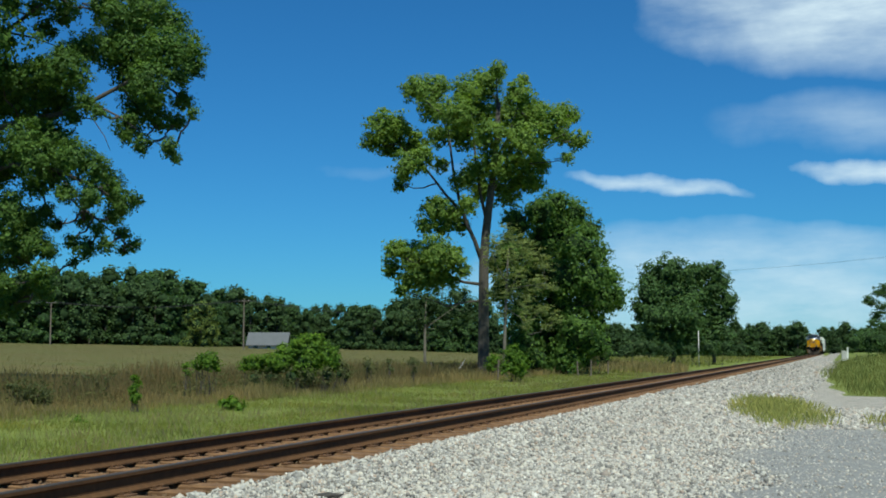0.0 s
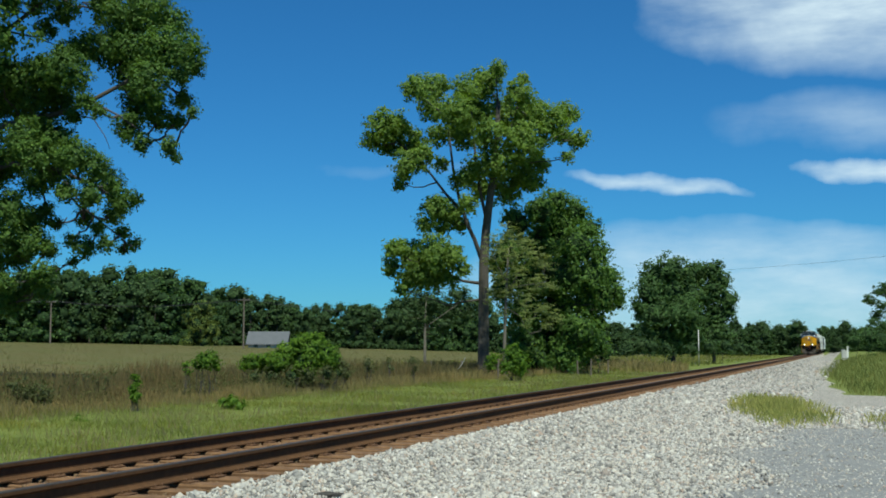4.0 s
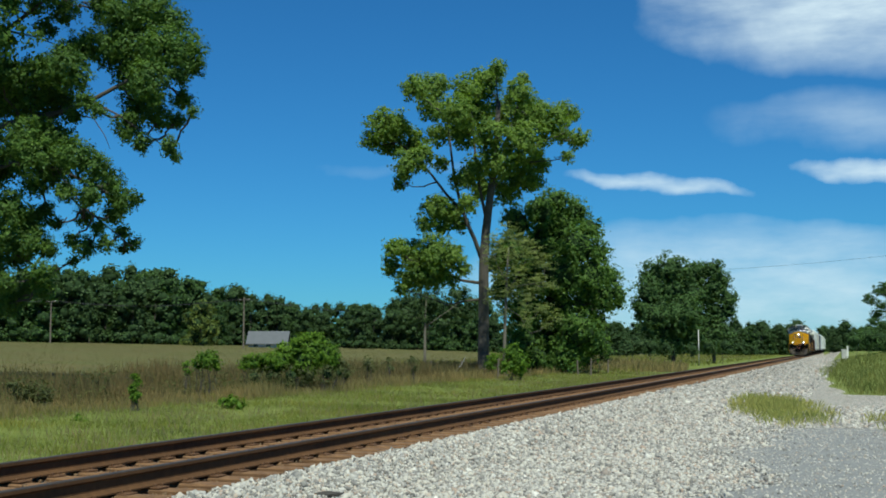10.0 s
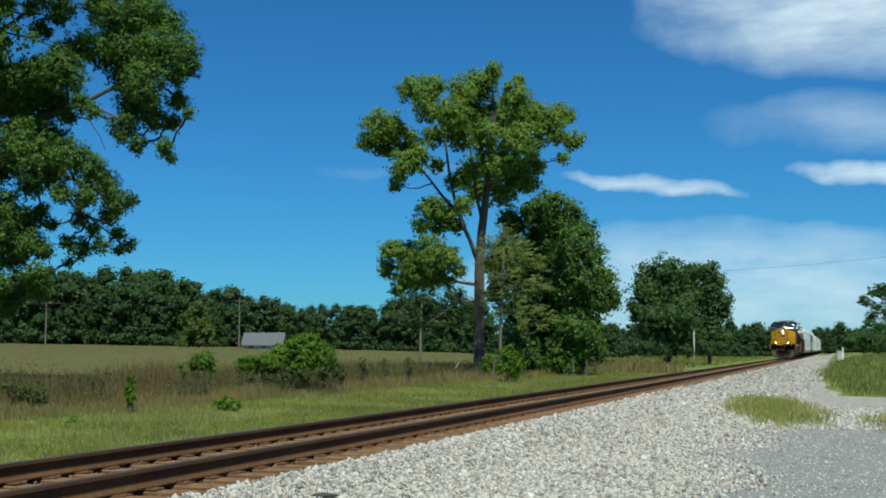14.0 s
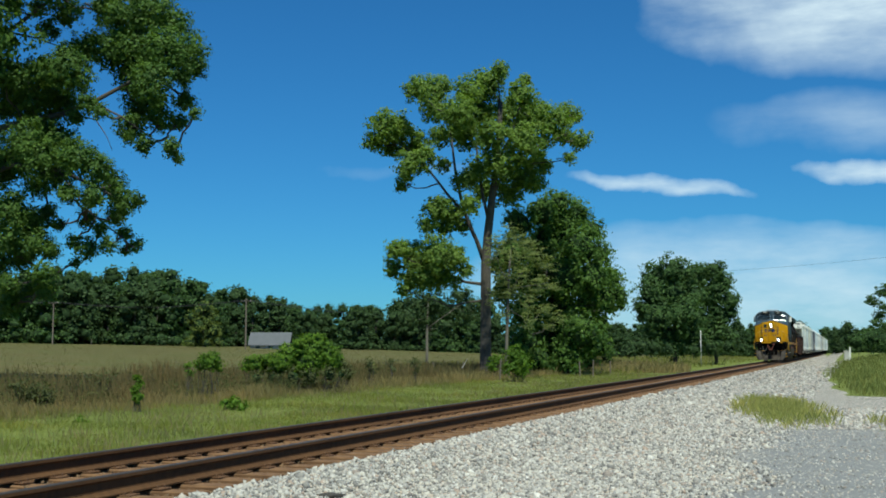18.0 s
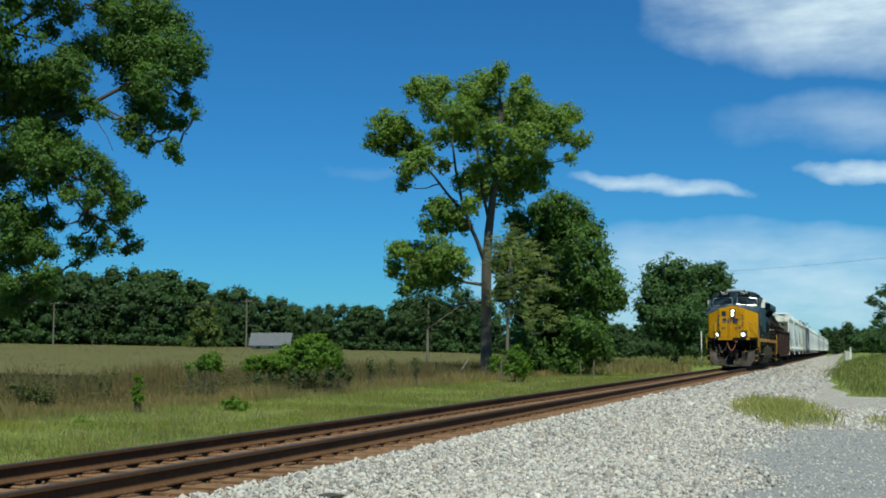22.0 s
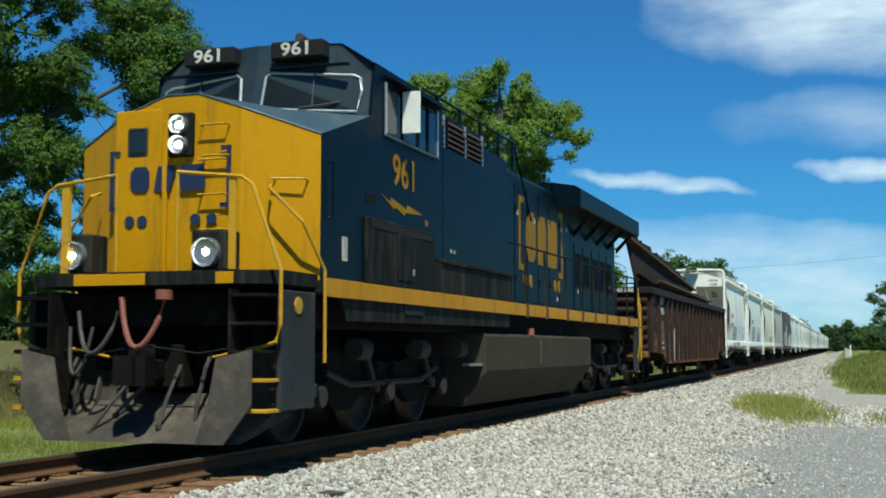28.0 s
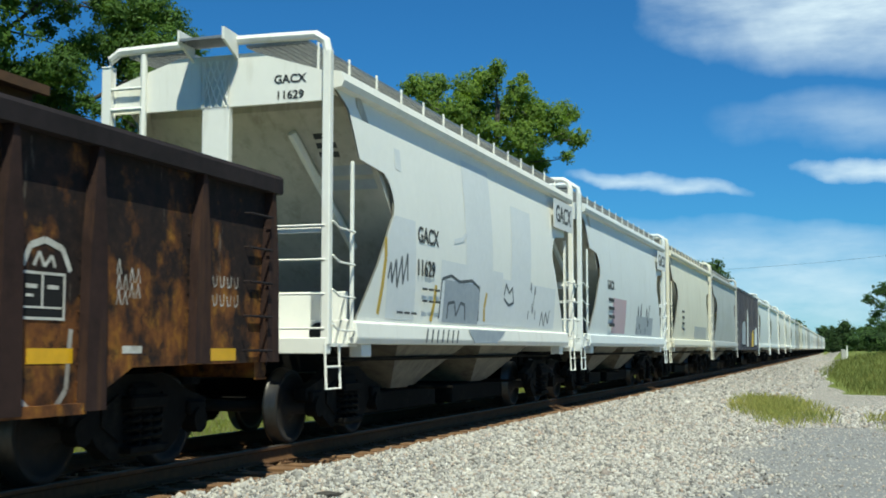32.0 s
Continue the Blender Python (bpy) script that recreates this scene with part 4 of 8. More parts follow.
        # brand lettering drawn as plain blocks between brackets
        for shape in ([(10.40, 3.0), (10.62, 2.74), (10.98, 2.74), (11.14, 2.90), (11.14, 3.54), (10.98, 3.70), (10.62, 3.70), (10.40, 3.44)],
                      [(11.34, 2.72), (11.86, 2.72), (11.98, 3.0), (11.98, 3.44), (11.86, 3.70), (11.42, 3.70), (11.32, 3.44)],
                      [(12.14, 2.72), (12.86, 2.72), (12.96, 2.9), (12.96, 3.52), (12.86, 3.70), (12.14, 3.70)]):
            part("logo_block", prism(shape, s * 1.015, s * 1.019, "x"), M_LETTER_Y, R, "plain yellow logo block")
        for y, d in ((9.95, 1), (13.40, -1)):
            part("logo_bracket", box(s * 1.015, s * 1.02, y - .06, y + .06, 2.54, 3.94), M_LETTER_Y, R)
            for z in (2.54, 3.82):
                part("logo_bracket", box(s * 1.015, s * 1.02, min(y, y + d * .32), max(y, y + d * .32), z, z + .12), M_LETTER_Y, R)
        for y in (10.3, 10.75, 12.75, 13.1):
            part("logo_dot", disc((s * 1.02, y, 2.36), .13, .008, "x", 16), M_LETTER_Y, R)
        for y, z in ((9.75, 3.55), (11.0, 3.5), (13.8, 3.6), (13.3, 3.55), (12.9, 2.05), (14.9, 2.3), (8.9, 2.7)):
            part("notice", box(s * 1.016, s * 1.022, y, y + .10, z, z + .09), M_LETTER_W, R)
        # radiator wing
        part("radiator_wing", prism([(s * .9, 4.02), (s * 1.50, 4.04), (s * 1.52, 4.08), (s * 1.52, 4.42), (s * 1.40, 4.50), (s * .9, 4.58)], 13.0, 20.28, "y"), M_NAVY, R, "overhanging navy radiator wing")
        for y in (14.6, 15.9, 17.2, 18.5, 19.7):
            part("wing_brace", prism([(s * 1.0, 3.55), (s * 1.45, 4.02), (s * 1.35, 4.03), (s * 1.0, 3.68)], y - .03, y + .03, "y"), M_DUSTY, R)
        # walkway handrail with stanchions
        part("walkway_handrail", tube([(s * 1.50, 7.3, 2.84), (s * 1.50, 20.3, 2.88)], .018, 7), M_DUSTY, R, "thin dark walkway handrail")
        for y in (8.5, 9.9, 11.6, 13.0, 14.3, 15.6, 17.0, 18.45, 19.9):
            part("stanchion", box(s * 1.485, s * 1.515, y - .028, y + .028, 1.80, 2.86, .004), M_DUSTY, R)
    part("radiator_roof", prism([(-.92, 4.20), (-.92, 4.58), (.92, 4.58), (.92, 4.20)], 13.0, 20.28, "y"), M_NAVY, R)
    part("exhaust_stack", box(-.4, .4, 11.0, 11.7, 4.44, 4.62, .03), M_BLACK, R)
    part("dynamic_brake_vent", box(-.85, .85, 6.9, 8.3, 4.50, 4.72, .04), M_NAVY, R)
    part("rear_deck_post", box(1.40, 1.50, 20.0, 20.1, 1.80, 2.95, .01), M_DUSTY, R)
    part("rear_deck_post", box(.60, .74, 20.2, 20.32, 1.80, 2.95, .01), M_DUSTY, R)
    part("rear_end_rail", tube([(-1.45, 20.3, 2.80), (1.45, 20.3, 2.80)], .02, 6), M_DUSTY, R)
    part("handbrake_wheel", lathe_x([(1.03, .20), (1.06, .24), (1.09, .20), (1.06, .16), (1.03, .20)], 20), M_TANK, R, "grey handbrake wheel").location = (0, 18.3, 2.75)
    part("brake_hub", lathe_x([(1.02, .06), (1.08, .06), (1.08, .0)], 10), M_TANK, R).location = (0, 18.3, 2.75)
    for a in range(5):
        part("brake_spoke", tube([(1.06, 18.3, 2.75), (1.06, 18.3 + .2 * math.cos(a * 1.257), 2.75 + .2 * math.sin(a * 1.257))], .015, 5), M_TANK, R)
    # fuel tank
    tank = part("fuel_tank", prism([(-1.12, .17), (-1.50, .70), (-1.50, 1.28), (-1.40, 1.32), (1.40, 1.32), (1.50, 1.28), (1.50, .70), (1.12, .17)], 6.15, 14.0, "y", None, .02), M_TANK, R, "dust-grey faceted fuel tank")
    for s in (-1, 1):
        part("filler_cap", disc((s * 1.46, 9.0, 1.36), .07, .12, "z", 12), M_RED, tank, "red fuel filler cap")
        part("sight_glass", box(s * 1.50, s * 1.515, 9.55, 9.62, .80, 1.24), M_LOUVRE, tank)
        part("tank_end_step", box(s * 1.2, s * 1.45, 5.9, 6.14, .8, .84), M_CHROME, tank)
        part("air_tank", tube([(s * 1.1, 5.2, 1.42), (s * 1.1, 7.6, 1.42)], .14, 12), M_BLACK, R)
    # trucks
    for c in (2.75, 17.3):
        bm = bmesh.new()
        for s in (-1, 1):
            out = [(-3.0, .95), (-3.0, .72), (-2.55, .55), (-1.75, .55), (-1.5, .34), (-1.0, .34), (-.62, .55), (.62, .55), (1.0, .34), (1.5, .34), (1.75, .55), (2.55, .55), (3.0, .72), (3.0, .95), (1.4, 1.05), (.7, .90), (-.7, .90), (-1.4, 1.05)]
            prism([(c + y, z) for y, z in out], s * 1.0, s * 1.12, "x", bm)
        box(-1.0, 1.0, c - 1.3, c - .9, .6, .95, .03, 1, bm)
        box(-1.0, 1.0, c + .9, c + 1.3, .6, .95, .03, 1, bm)
        part("truck_frame", bm, M_BLACK, R, "black cast truck frame")
        for s in (-1, 1):
            for k in (-2.1, 0, 2.1):
                j = part("journal_box", box(s * 1.10, s * 1.20, c + k - .20, c + k + .20, .36, .70, .05, 2), M_BLACK, R)
                part("bearing_cap", disc((s * 1.22, c + k, .533), .12, .08, "x", 14), M_GEAR, j)
                for q in (-.27, .27):
                    bm = bmesh.new()
                    coil((s * 1.10, c + k + q, .60), .07, .32, 4, .02, bm)
                    part("coil_spring", bm, M_BLACK, R)
            for k in (-1.05, 1.05, 2.75):
                part("brake_cylinder", disc((s * 1.24, c + k, 1.06), .13, .34, "y", 14), M_GEAR, R, "grey brake cylinder")
            for k in (-.75, 1.35, -2.6):
                part("brake_lever", prism([(c + k, 1.0), (c + k + .10, 1.0), (c + k + .36, .62), (c + k + .26, .58)], s * 1.16, s * 1.22, "x"), M_GEAR, R)
                part("brake_shoe", box(s * 1.13, s * 1.24, c + k + .28, c + k + .42, .52, .68, .02), M_GEAR, R)
            part("sand_pipe", tube([(s * 1.2, c - 2.9, 1.25), (s * 1.15, c - 2.85, .8), (s * .85, c - 2.75, .2)], .02, 5), M_DUSTY, R)
            part("equalizer_bar", tube([(s * 1.18, c - 1.9, .80), (s * 1.2, c - 1.2, .64), (s * 1.2, c + 1.2, .64), (s * 1.18, c + 1.9, .80)], .04, 6), M_GEAR, R)
        for k in (-2.1, 0, 2.1):
            add_wheelset(R, c + k, .533)
        part("traction_motor", box(-.62, .62, c - 2.5, c - .1, .14, 1.25, .1, 2), M_BLACK, R)
        part("traction_motor", box(-.62, .62, c + .1, c + 2.5, .14, 1.25, .1, 2), M_BLACK, R)
    for k in range(3):
        part("cable", tube([(1.2, 18.6 + .6 * k + .5 * i / 6, 1.62 - .45 * math.sin(math.pi * i / 6)) for i in range(7)], .016, 5), M_TANK, R, "looped grey cable")
    add_coupler(R, 21.25, True)


build_loco()

# ---- gondola loaded with old track panels ----
def mat_gondola():
    m, nt, b, N, L = node_mat("rusted_gondola_steel")
    co = N("ShaderNodeTexCoord").outputs["Object"]
    sep = N("ShaderNodeSeparateXYZ")
    L(co, sep.inputs[0])
    g = noise_tex(nt, co, 9, 7, 0.7)
    col = ramp(nt, g, [(0.32, (0.006, 0.004, 0.0038)), (0.55, (0.018, 0.0098, 0.0076)), (0.72, (0.036, 0.018, 0.012))])
    r = noise_tex(nt, co, 2.6, 9, 0.68, (1, 1, 0.85))
    lift = N("ShaderNodeMapRange")          # rust mostly low; the darker top also paints in shade under the rail
    lift.inputs["From Min"].default_value, lift.inputs["From Max"].default_value = 2.6, 1.2
    lift.inputs["To Min"].default_value, lift.inputs["To Max"].default_value = -0.14, 0.06
    L(sep.outputs[2], lift.inputs["Value"])
    add = N("ShaderNodeMath")
    L(r, add.inputs[0]), L(lift.outputs[0], add.inputs[1])
    rust = ramp(nt, noise_tex(nt, co, 6, 6, 0.7, (1, 1, 0.6)), [(0.3, (0.050, 0.019, 0.009)), (0.5, (0.16, 0.058, 0.014)), (0.62, (0.27, 0.115, 0.016)), (0.76, (0.42, 0.235, 0.03))])
    col = mixc(nt, ramp(nt, add.outputs[0], [(0.45, (0, 0, 0)), (0.60, (0.95, 0.95, 0.95))]), col, rust)
    scab = noise_tex(nt, co, 3.4, 8, 0.75)
    col = mixc(nt, ramp(nt, scab, [(0.57, (0, 0, 0)), (0.64, (0.85, 0.85, 0.85))]), col, (0.010, 0.0065, 0.0055))
    pale = noise_tex(nt, co, 2.3, 6, 0.7, (1, 1.6, 0.22))
    col = mixc(nt, ramp(nt, pale, [(0.66, (0, 0, 0)), (0.72, (0.5, 0.5, 0.5))]), col, (0.30, 0.25, 0.19))
    L(col, b.inputs["Base Color"])
    b.inputs["Roughness"].default_value = 0.85
    b.inputs["Specular IOR Level"].default_value = 0.25
    bumped(nt, b, g, 0.3, 0.01)
    return m


M_GON = mat_gondola()
M_PANEL = surface("purple_brown_rusted_steel", (0.024, 0.0175, 0.0185), (0.009, 0.0068, 0.0072), 0.85, spec=0.2, grain=9, patch=1.2, dirt=(0.060, 0.032, 0.018), dirt_amount=0.12, streak=1, bump=0.2)
M_RUSTBAR = surface("orange_rusted_bar", (0.115, 0.056, 0.022), (0.05, 0.026, 0.013), 0.85, grain=12, patch=2, bump=0.3)
M_POST = surface("purple_brown_post_steel", (0.040, 0.0205, 0.0165), (0.016, 0.0084, 0.007), 0.85, spec=0.2, grain=9, patch=1.4, dirt=(0.085, 0.040, 0.018), dirt_amount=0.25, streak=1, bump=0.15)
M_REFLECT = plain("yellow_reflector", (0.78, 0.42, 0.01), 0.35)
M_GRAF_W = surface("pale_spray_paint", (0.62, 0.60, 0.54), (0.30, 0.27, 0.23), 0.8, grain=10, dirt=(0.12, 0.07, 0.04), dirt_amount=0.5, streak=1, bump=0)
M_GRAF_G = surface("olive_grey_spray_paint", (0.15, 0.14, 0.105), (0.075, 0.065, 0.05), 0.8, grain=8, dirt=(0.12, 0.06, 0.025), dirt_amount=0.5, streak=1, bump=0)
M_GRAF_T = surface("tan_chalk", (0.34, 0.27, 0.16), (0.16, 0.11, 0.06), 0.9, grain=14, bump=0)
gondola = car("gondola_wagon", 22.0, 20.4, "rusty brown ribbed gondola loaded with old track panels", "rail wagon")


def build_gondola():
    R, L = gondola, 20.4
    out = [(0.05, 2.62), (0.05, .95), (2.36, .93), (3.05, .62), (17.3, .62), (18.0, .93), (L - .05, .95), (L - .05, 2.62)]
    for s in (-1, 1):
        part("side_sheet", prism(out, s * 1.46, s * 1.49, "x"), M_GON, R, "dark rust-streaked side sheet")
        part("top_chord", prism([(s * 1.40, 2.60), (s * 1.60, 2.60), (s * 1.60, 2.74), (s * 1.57, 2.78), (s * 1.40, 2.78)], 0, L, "y"), M_PANEL, R, "brown top rail")
        part("bottom_sill", prism([(3.0, .60), (17.3, .60), (17.3, .68), (3.0, .68)], s * 1.46, s * 1.56, "x"), M_GON, R)
        ys = [.12, 1.50, 3.12, 4.07, 5.18, 6.27, 7.28, 8.30, 9.30, 10.31, 11.41, 12.47, 13.54, 14.66, 15.78, 16.42, 17.40, 18.95, L - .12]
        for y in ys:
            z0 = .95 if y < 2.5 or y > 17.8 else .62
            w = .13
            part("side_post", prism([(y - w, z0), (y + w, z0), (y + w * .8, 1.9), (y + .03, 2.60), (y - .03, 2.60), (y - w * .8, 1.9)], s * 1.485, s * 1.575, "x"), M_POST, R, "tapered pressed side post")
            if s > 0:
                tagged(part("rivet_rows", rivet_row(y, z0), M_GON, R), kind="stuff")
        for y in (7.62, 10.6, 13.83, 16.95, 19.42):
            part("reflector", box(s * 1.490, s * 1.494, y - .26, y + .26, .97, 1.08), M_REFLECT, R, "yellow reflector patch")
        for y0 in (.25, L - .70):
            for k in range(5):
                part("ladder_rung", ladder_rung(s * 1.56, s * 1.62, y0, y0 + .45, 1.06 + .32 * k), M_PANEL, R)
        part("white_notice", box(s * 1.490, s * 1.494, 17.85, 18.12, 1.04, 1.10), M_LETTER_W, R)
        q = part("consolidated_stencil", box(s * 1.490, s * 1.494, 16.58, 17.10, 1.28, 1.62), M_DARKIN, R, "black stencil panel with white bars")
        for y0, y1, z0, z1 in ((16.58, 17.10, 1.28, 1.30), (16.58, 17.10, 1.60, 1.62), (16.58, 16.60, 1.30, 1.60), (16.83, 16.85, 1.37, 1.60), (17.08, 17.10, 1.30, 1.60), (16.62, 17.06, 1.36, 1.375), (16.66, 16.78, 1.50, 1.53), (16.90, 17.02, 1.50, 1.53), (16.66, 16.74, 1.44, 1.46)):
            part("stencil_bar", box(s * 1.494, s * 1.497, y0, y1, z0, z1), M_LETTER_W, q)
        q = part("load_stencil", box(s * 1.490, s * 1.494, 1.66, 2.82, .98, 1.28), M_DARKIN, R, "dark stencil panel with white bars")
        for z in (1.05, 1.20):
            lettering("stencil_text", "LD LMT" if z > 1.1 else "LT WT", .11, (s * 1.496, 2.02, z + .02), (90, 0, 90 * s), M_LETTER_W, q, "white weight stencil", 1.0, .002)
            for y0 in (2.36, 2.44, 2.52, 2.60):
                part("stencil_bar", box(s * 1.494, s * 1.497, y0, y0 + .055, z - .02, z + .06), M_LETTER_W, q)
        lettering("reporting_mark", "SPSX", .33, (s * 1.492, 2.24, 2.45), (90, 0, 90 * s), M_LETTER_W, R, "worn white reporting mark", 1.15)
        lettering("car_number", "598810", .33, (s * 1.492, 2.24, 2.16), (90, 0, 90 * s), M_LETTER_W, R, "worn white car number", 1.0)
    # corrugated ends
    for y, d in ((0.0, -1), (L, 1)):
        e = part("end_sheet", box(-1.46, 1.46, y + (.02 if d < 0 else -.05), y + (.05 if d < 0 else -.02), .92, 2.62), M_POST, R, "brown end wall")
        for k in range(6):
            z = 1.08 + k * .265
            part("end_rib", tube([(-1.42, y + .03 * -d, z), (-.9, y + d * .07, z), (.9, y + d * .07, z), (1.42, y + .03 * -d, z)], .085, 8), M_POST, e, "pressed horizontal rib")
        part("end_chord", box(-1.58, 1.58, y - .08, y + .08, 2.60, 2.78, .02), M_PANEL, R)
        part("end_sill", box(-1.45, 1.45, y - .05, y + .25 * -d, .80, .98, .02), M_GON, R)
        part("end_handrail", tube([(1.30, y + d * .12, .85), (1.30, y + d * .16, 1.5), (1.30, y + d * .12, 2.1)], .018, 6), M_GON, R)
    lettering("end_mark", "SPSX 598810", .135, (.84, -.083, 2.69), FRONT, M_LETTER_W, R, "white end number", 1.0, .004)
    part("floor", box(-1.46, 1.46, .1, L - .1, .95, 1.0), M_GON, R, "rusty wagon floor")
    part("centre_sill", box(-.25, .25, .1, L - .1, .62, .95), M_BLACK, R)
    for y in (1.7, 18.75):
        freight_truck(R, y, True)
    add_coupler(R, -.85), add_coupler(R, L + .85, True)
    # sprayed shapes on the side, worn and unreadable
    def spray(pts, width, material=M_GRAF_W, x=1.4935):
        bm = bmesh.new()
        for (ya, za), (yb, zb) in zip(pts, pts[1:]):
            d = Vector((yb - ya, zb - za)).normalized() * width / 2
            bm.faces.new([bm.verts.new((x, y, z)) for y, z in ((ya - d.y, za + d.x), (ya + d.y, za - d.x), (yb + d.y, zb - d.x), (yb - d.y, zb + d.x))])
        part("sprayed_line", bm, material, R, "worn pale spray line")
    def blob(pts, material, label):
        part("sprayed_patch", prism(pts, 1.4905, 1.4930, "x"), material, R, label)
    blob([(3.20, .70), (3.32, 1.02), (3.52, 1.16), (3.58, 1.02), (3.46, .84), (3.52, .70)], M_GRAF_W, "pale spray-painted patch")
    blob([(3.62, .66), (3.70, 1.30), (3.88, 1.62), (3.96, 1.2), (3.94, .66)], M_GRAF_G, "olive-grey sprayed letter")
    blob([(4.20, .66), (4.22, 1.60), (4.42, 1.72), (4.54, 1.50), (4.46, 1.20), (4.60, .66)], M_GRAF_G, "olive-grey sprayed letter")
    blob([(4.62, .66), (4.66, 1.05), (4.82, 1.62), (5.02, 1.72), (5.04, 1.30), (4.98, 1.15), (4.96, .66)], M_GRAF_W, "white sprayed letter")
    blob([(5.32, .66), (5.34, 1.62), (5.52, 1.68), (5.60, 1.55), (5.54, 1.20), (5.74, 1.16), (5.78, .80), (5.62, .64)], M_GRAF_W, "white sprayed letter")
    blob([(6.42, .64), (6.40, .98), (6.52, 1.06), (6.60, .84), (6.66, .62)], M_GRAF_W, "pale spray-painted patch")
    blob([(5.82, .66), (5.86, 1.10), (6.05, 1.30), (6.10, .90), (6.08, .66)], M_GRAF_G, "olive-grey sprayed letter")
    for pts, w in (([(3.66, 1.12), (3.68, 1.45), (3.78, 1.66)], .03), ([(4.22, 1.70), (4.34, 1.80), (4.46, 1.74), (4.48, 1.40)], .035), ([(6.42, 1.0), (6.56, 1.35), (6.62, 1.52)], .03),
                   ([(14.84, .66), (14.86, 1.55), (14.98, 1.76), (15.2, 1.87), (15.5, 1.86), (15.62, 1.76)], .035), ([(14.84, .66), (15.0, .66), (15.12, .87), (15.3, .62), (15.5, .63)], .035),
                   ([(15.94, 1.62), (15.93, .97), (16.02, .93), (16.12, 1.2), (16.16, 1.75), (16.02, 1.88)], .035), ([(16.28, 1.70), (16.24, .72), (16.12, .63), (15.94, .64), (15.92, .9)], .035),
                   ([(16.58, 1.24), (16.60, .74), (16.74, .64), (17.0, .64), (17.14, .78), (17.18, 1.22)], .05), ([(16.62, 1.66), (16.70, 1.80), (16.86, 1.85), (17.06, 1.80), (17.16, 1.64)], .05),
                   ([(16.74, 1.66), (16.80, 1.76), (16.86, 1.66), (16.94, 1.74), (16.98, 1.66)], .03),
                   ([(12.62, .72), (12.62, 1.08), (12.70, .86), (12.78, 1.08), (12.80, .72)], .028), ([(12.88, 1.08), (12.92, .72), (13.0, .98), (13.06, .72), (13.12, 1.08)], .028),
                   ([(10.46, .58), (10.46, .86)], .03), ([(10.46, .84), (10.60, .88)], .03), ([(10.80, .57), (10.80, .88)], .03), ([(10.70, .80), (10.92, .84)], .025), ([(10.44, 2.05), (10.48, 1.85), (10.42, 1.66)], .018),
                   ([(10.48, 1.77), (10.7, 1.78), (11.0, 1.72), (11.25, 1.66)], .018), ([(11.55, 1.54), (11.72, 1.58), (11.90, 1.53), (11.96, 1.40)], .02), ([(11.70, 1.40), (11.80, 1.46), (11.90, 1.36), (11.82, 1.22), (11.70, 1.26)], .02),
                   ([(11.64, 1.0), (11.70, .94), (11.76, 1.02), (11.82, 1.06)], .02), ([(1.75, 1.84), (1.95, 1.92), (2.1, 1.88)], .03), ([(1.74, 1.84), (1.80, 1.70), (2.05, 1.66), (2.12, 1.76), (2.02, 1.84)], .04), ([(2.4, 1.86), (2.55, 1.66)], .03), ([(2.58, 1.88), (2.36, 1.66)], .03),
                   ([(1.68, 1.5), (1.80, 1.56), (1.92, 1.48), (1.82, 1.38), (1.70, 1.42)], .022), ([(2.08, 1.38), (2.12, 1.54), (2.2, 1.4), (2.28, 1.54)], .022), ([(2.42, 1.52), (2.42, 1.38)], .022), ([(2.56, 1.54), (2.64, 1.44), (2.56, 1.36)], .022)):
        spray(pts, w)
    for k in range(9):          # chalked scribbles
        y, z = 17.75 + .09 * (k % 4), 1.42 + .06 * (k // 2)
        spray([(y, z), (y + .03, z + .12), (y + .06, z)], .012)
    for k in range(8):
        y, z = 19.24 + .13 * (k % 4), 1.46 + .17 * (k // 4)
        spray([(y, z + .10), (y + .02, z), (y + .07, z + .02), (y + .08, z + .11)], .014)
    for k in range(9):
        y = 10.5 + .07 * k
        spray([(y, 1.28 + .02 * (k % 3)), (y + .02, 1.55 - .03 * (k % 2))], .014, M_GRAF_T)


def rivet_row(y, z0):
    bm = bmesh.new()
    for k in range(9):
        for e in (-.13, .13):
            disc((1.491, y + e, z0 + .08 + k * .13), .014, .012, "x", 6, bm)
    return bm


def ladder_rung(x0, x1, y0, y1, z):
    return tube([(x0, y0, z), (x1, y0, z), (x1, y1, z), (x0, y1, z)], .013, 6)


build_gondola()


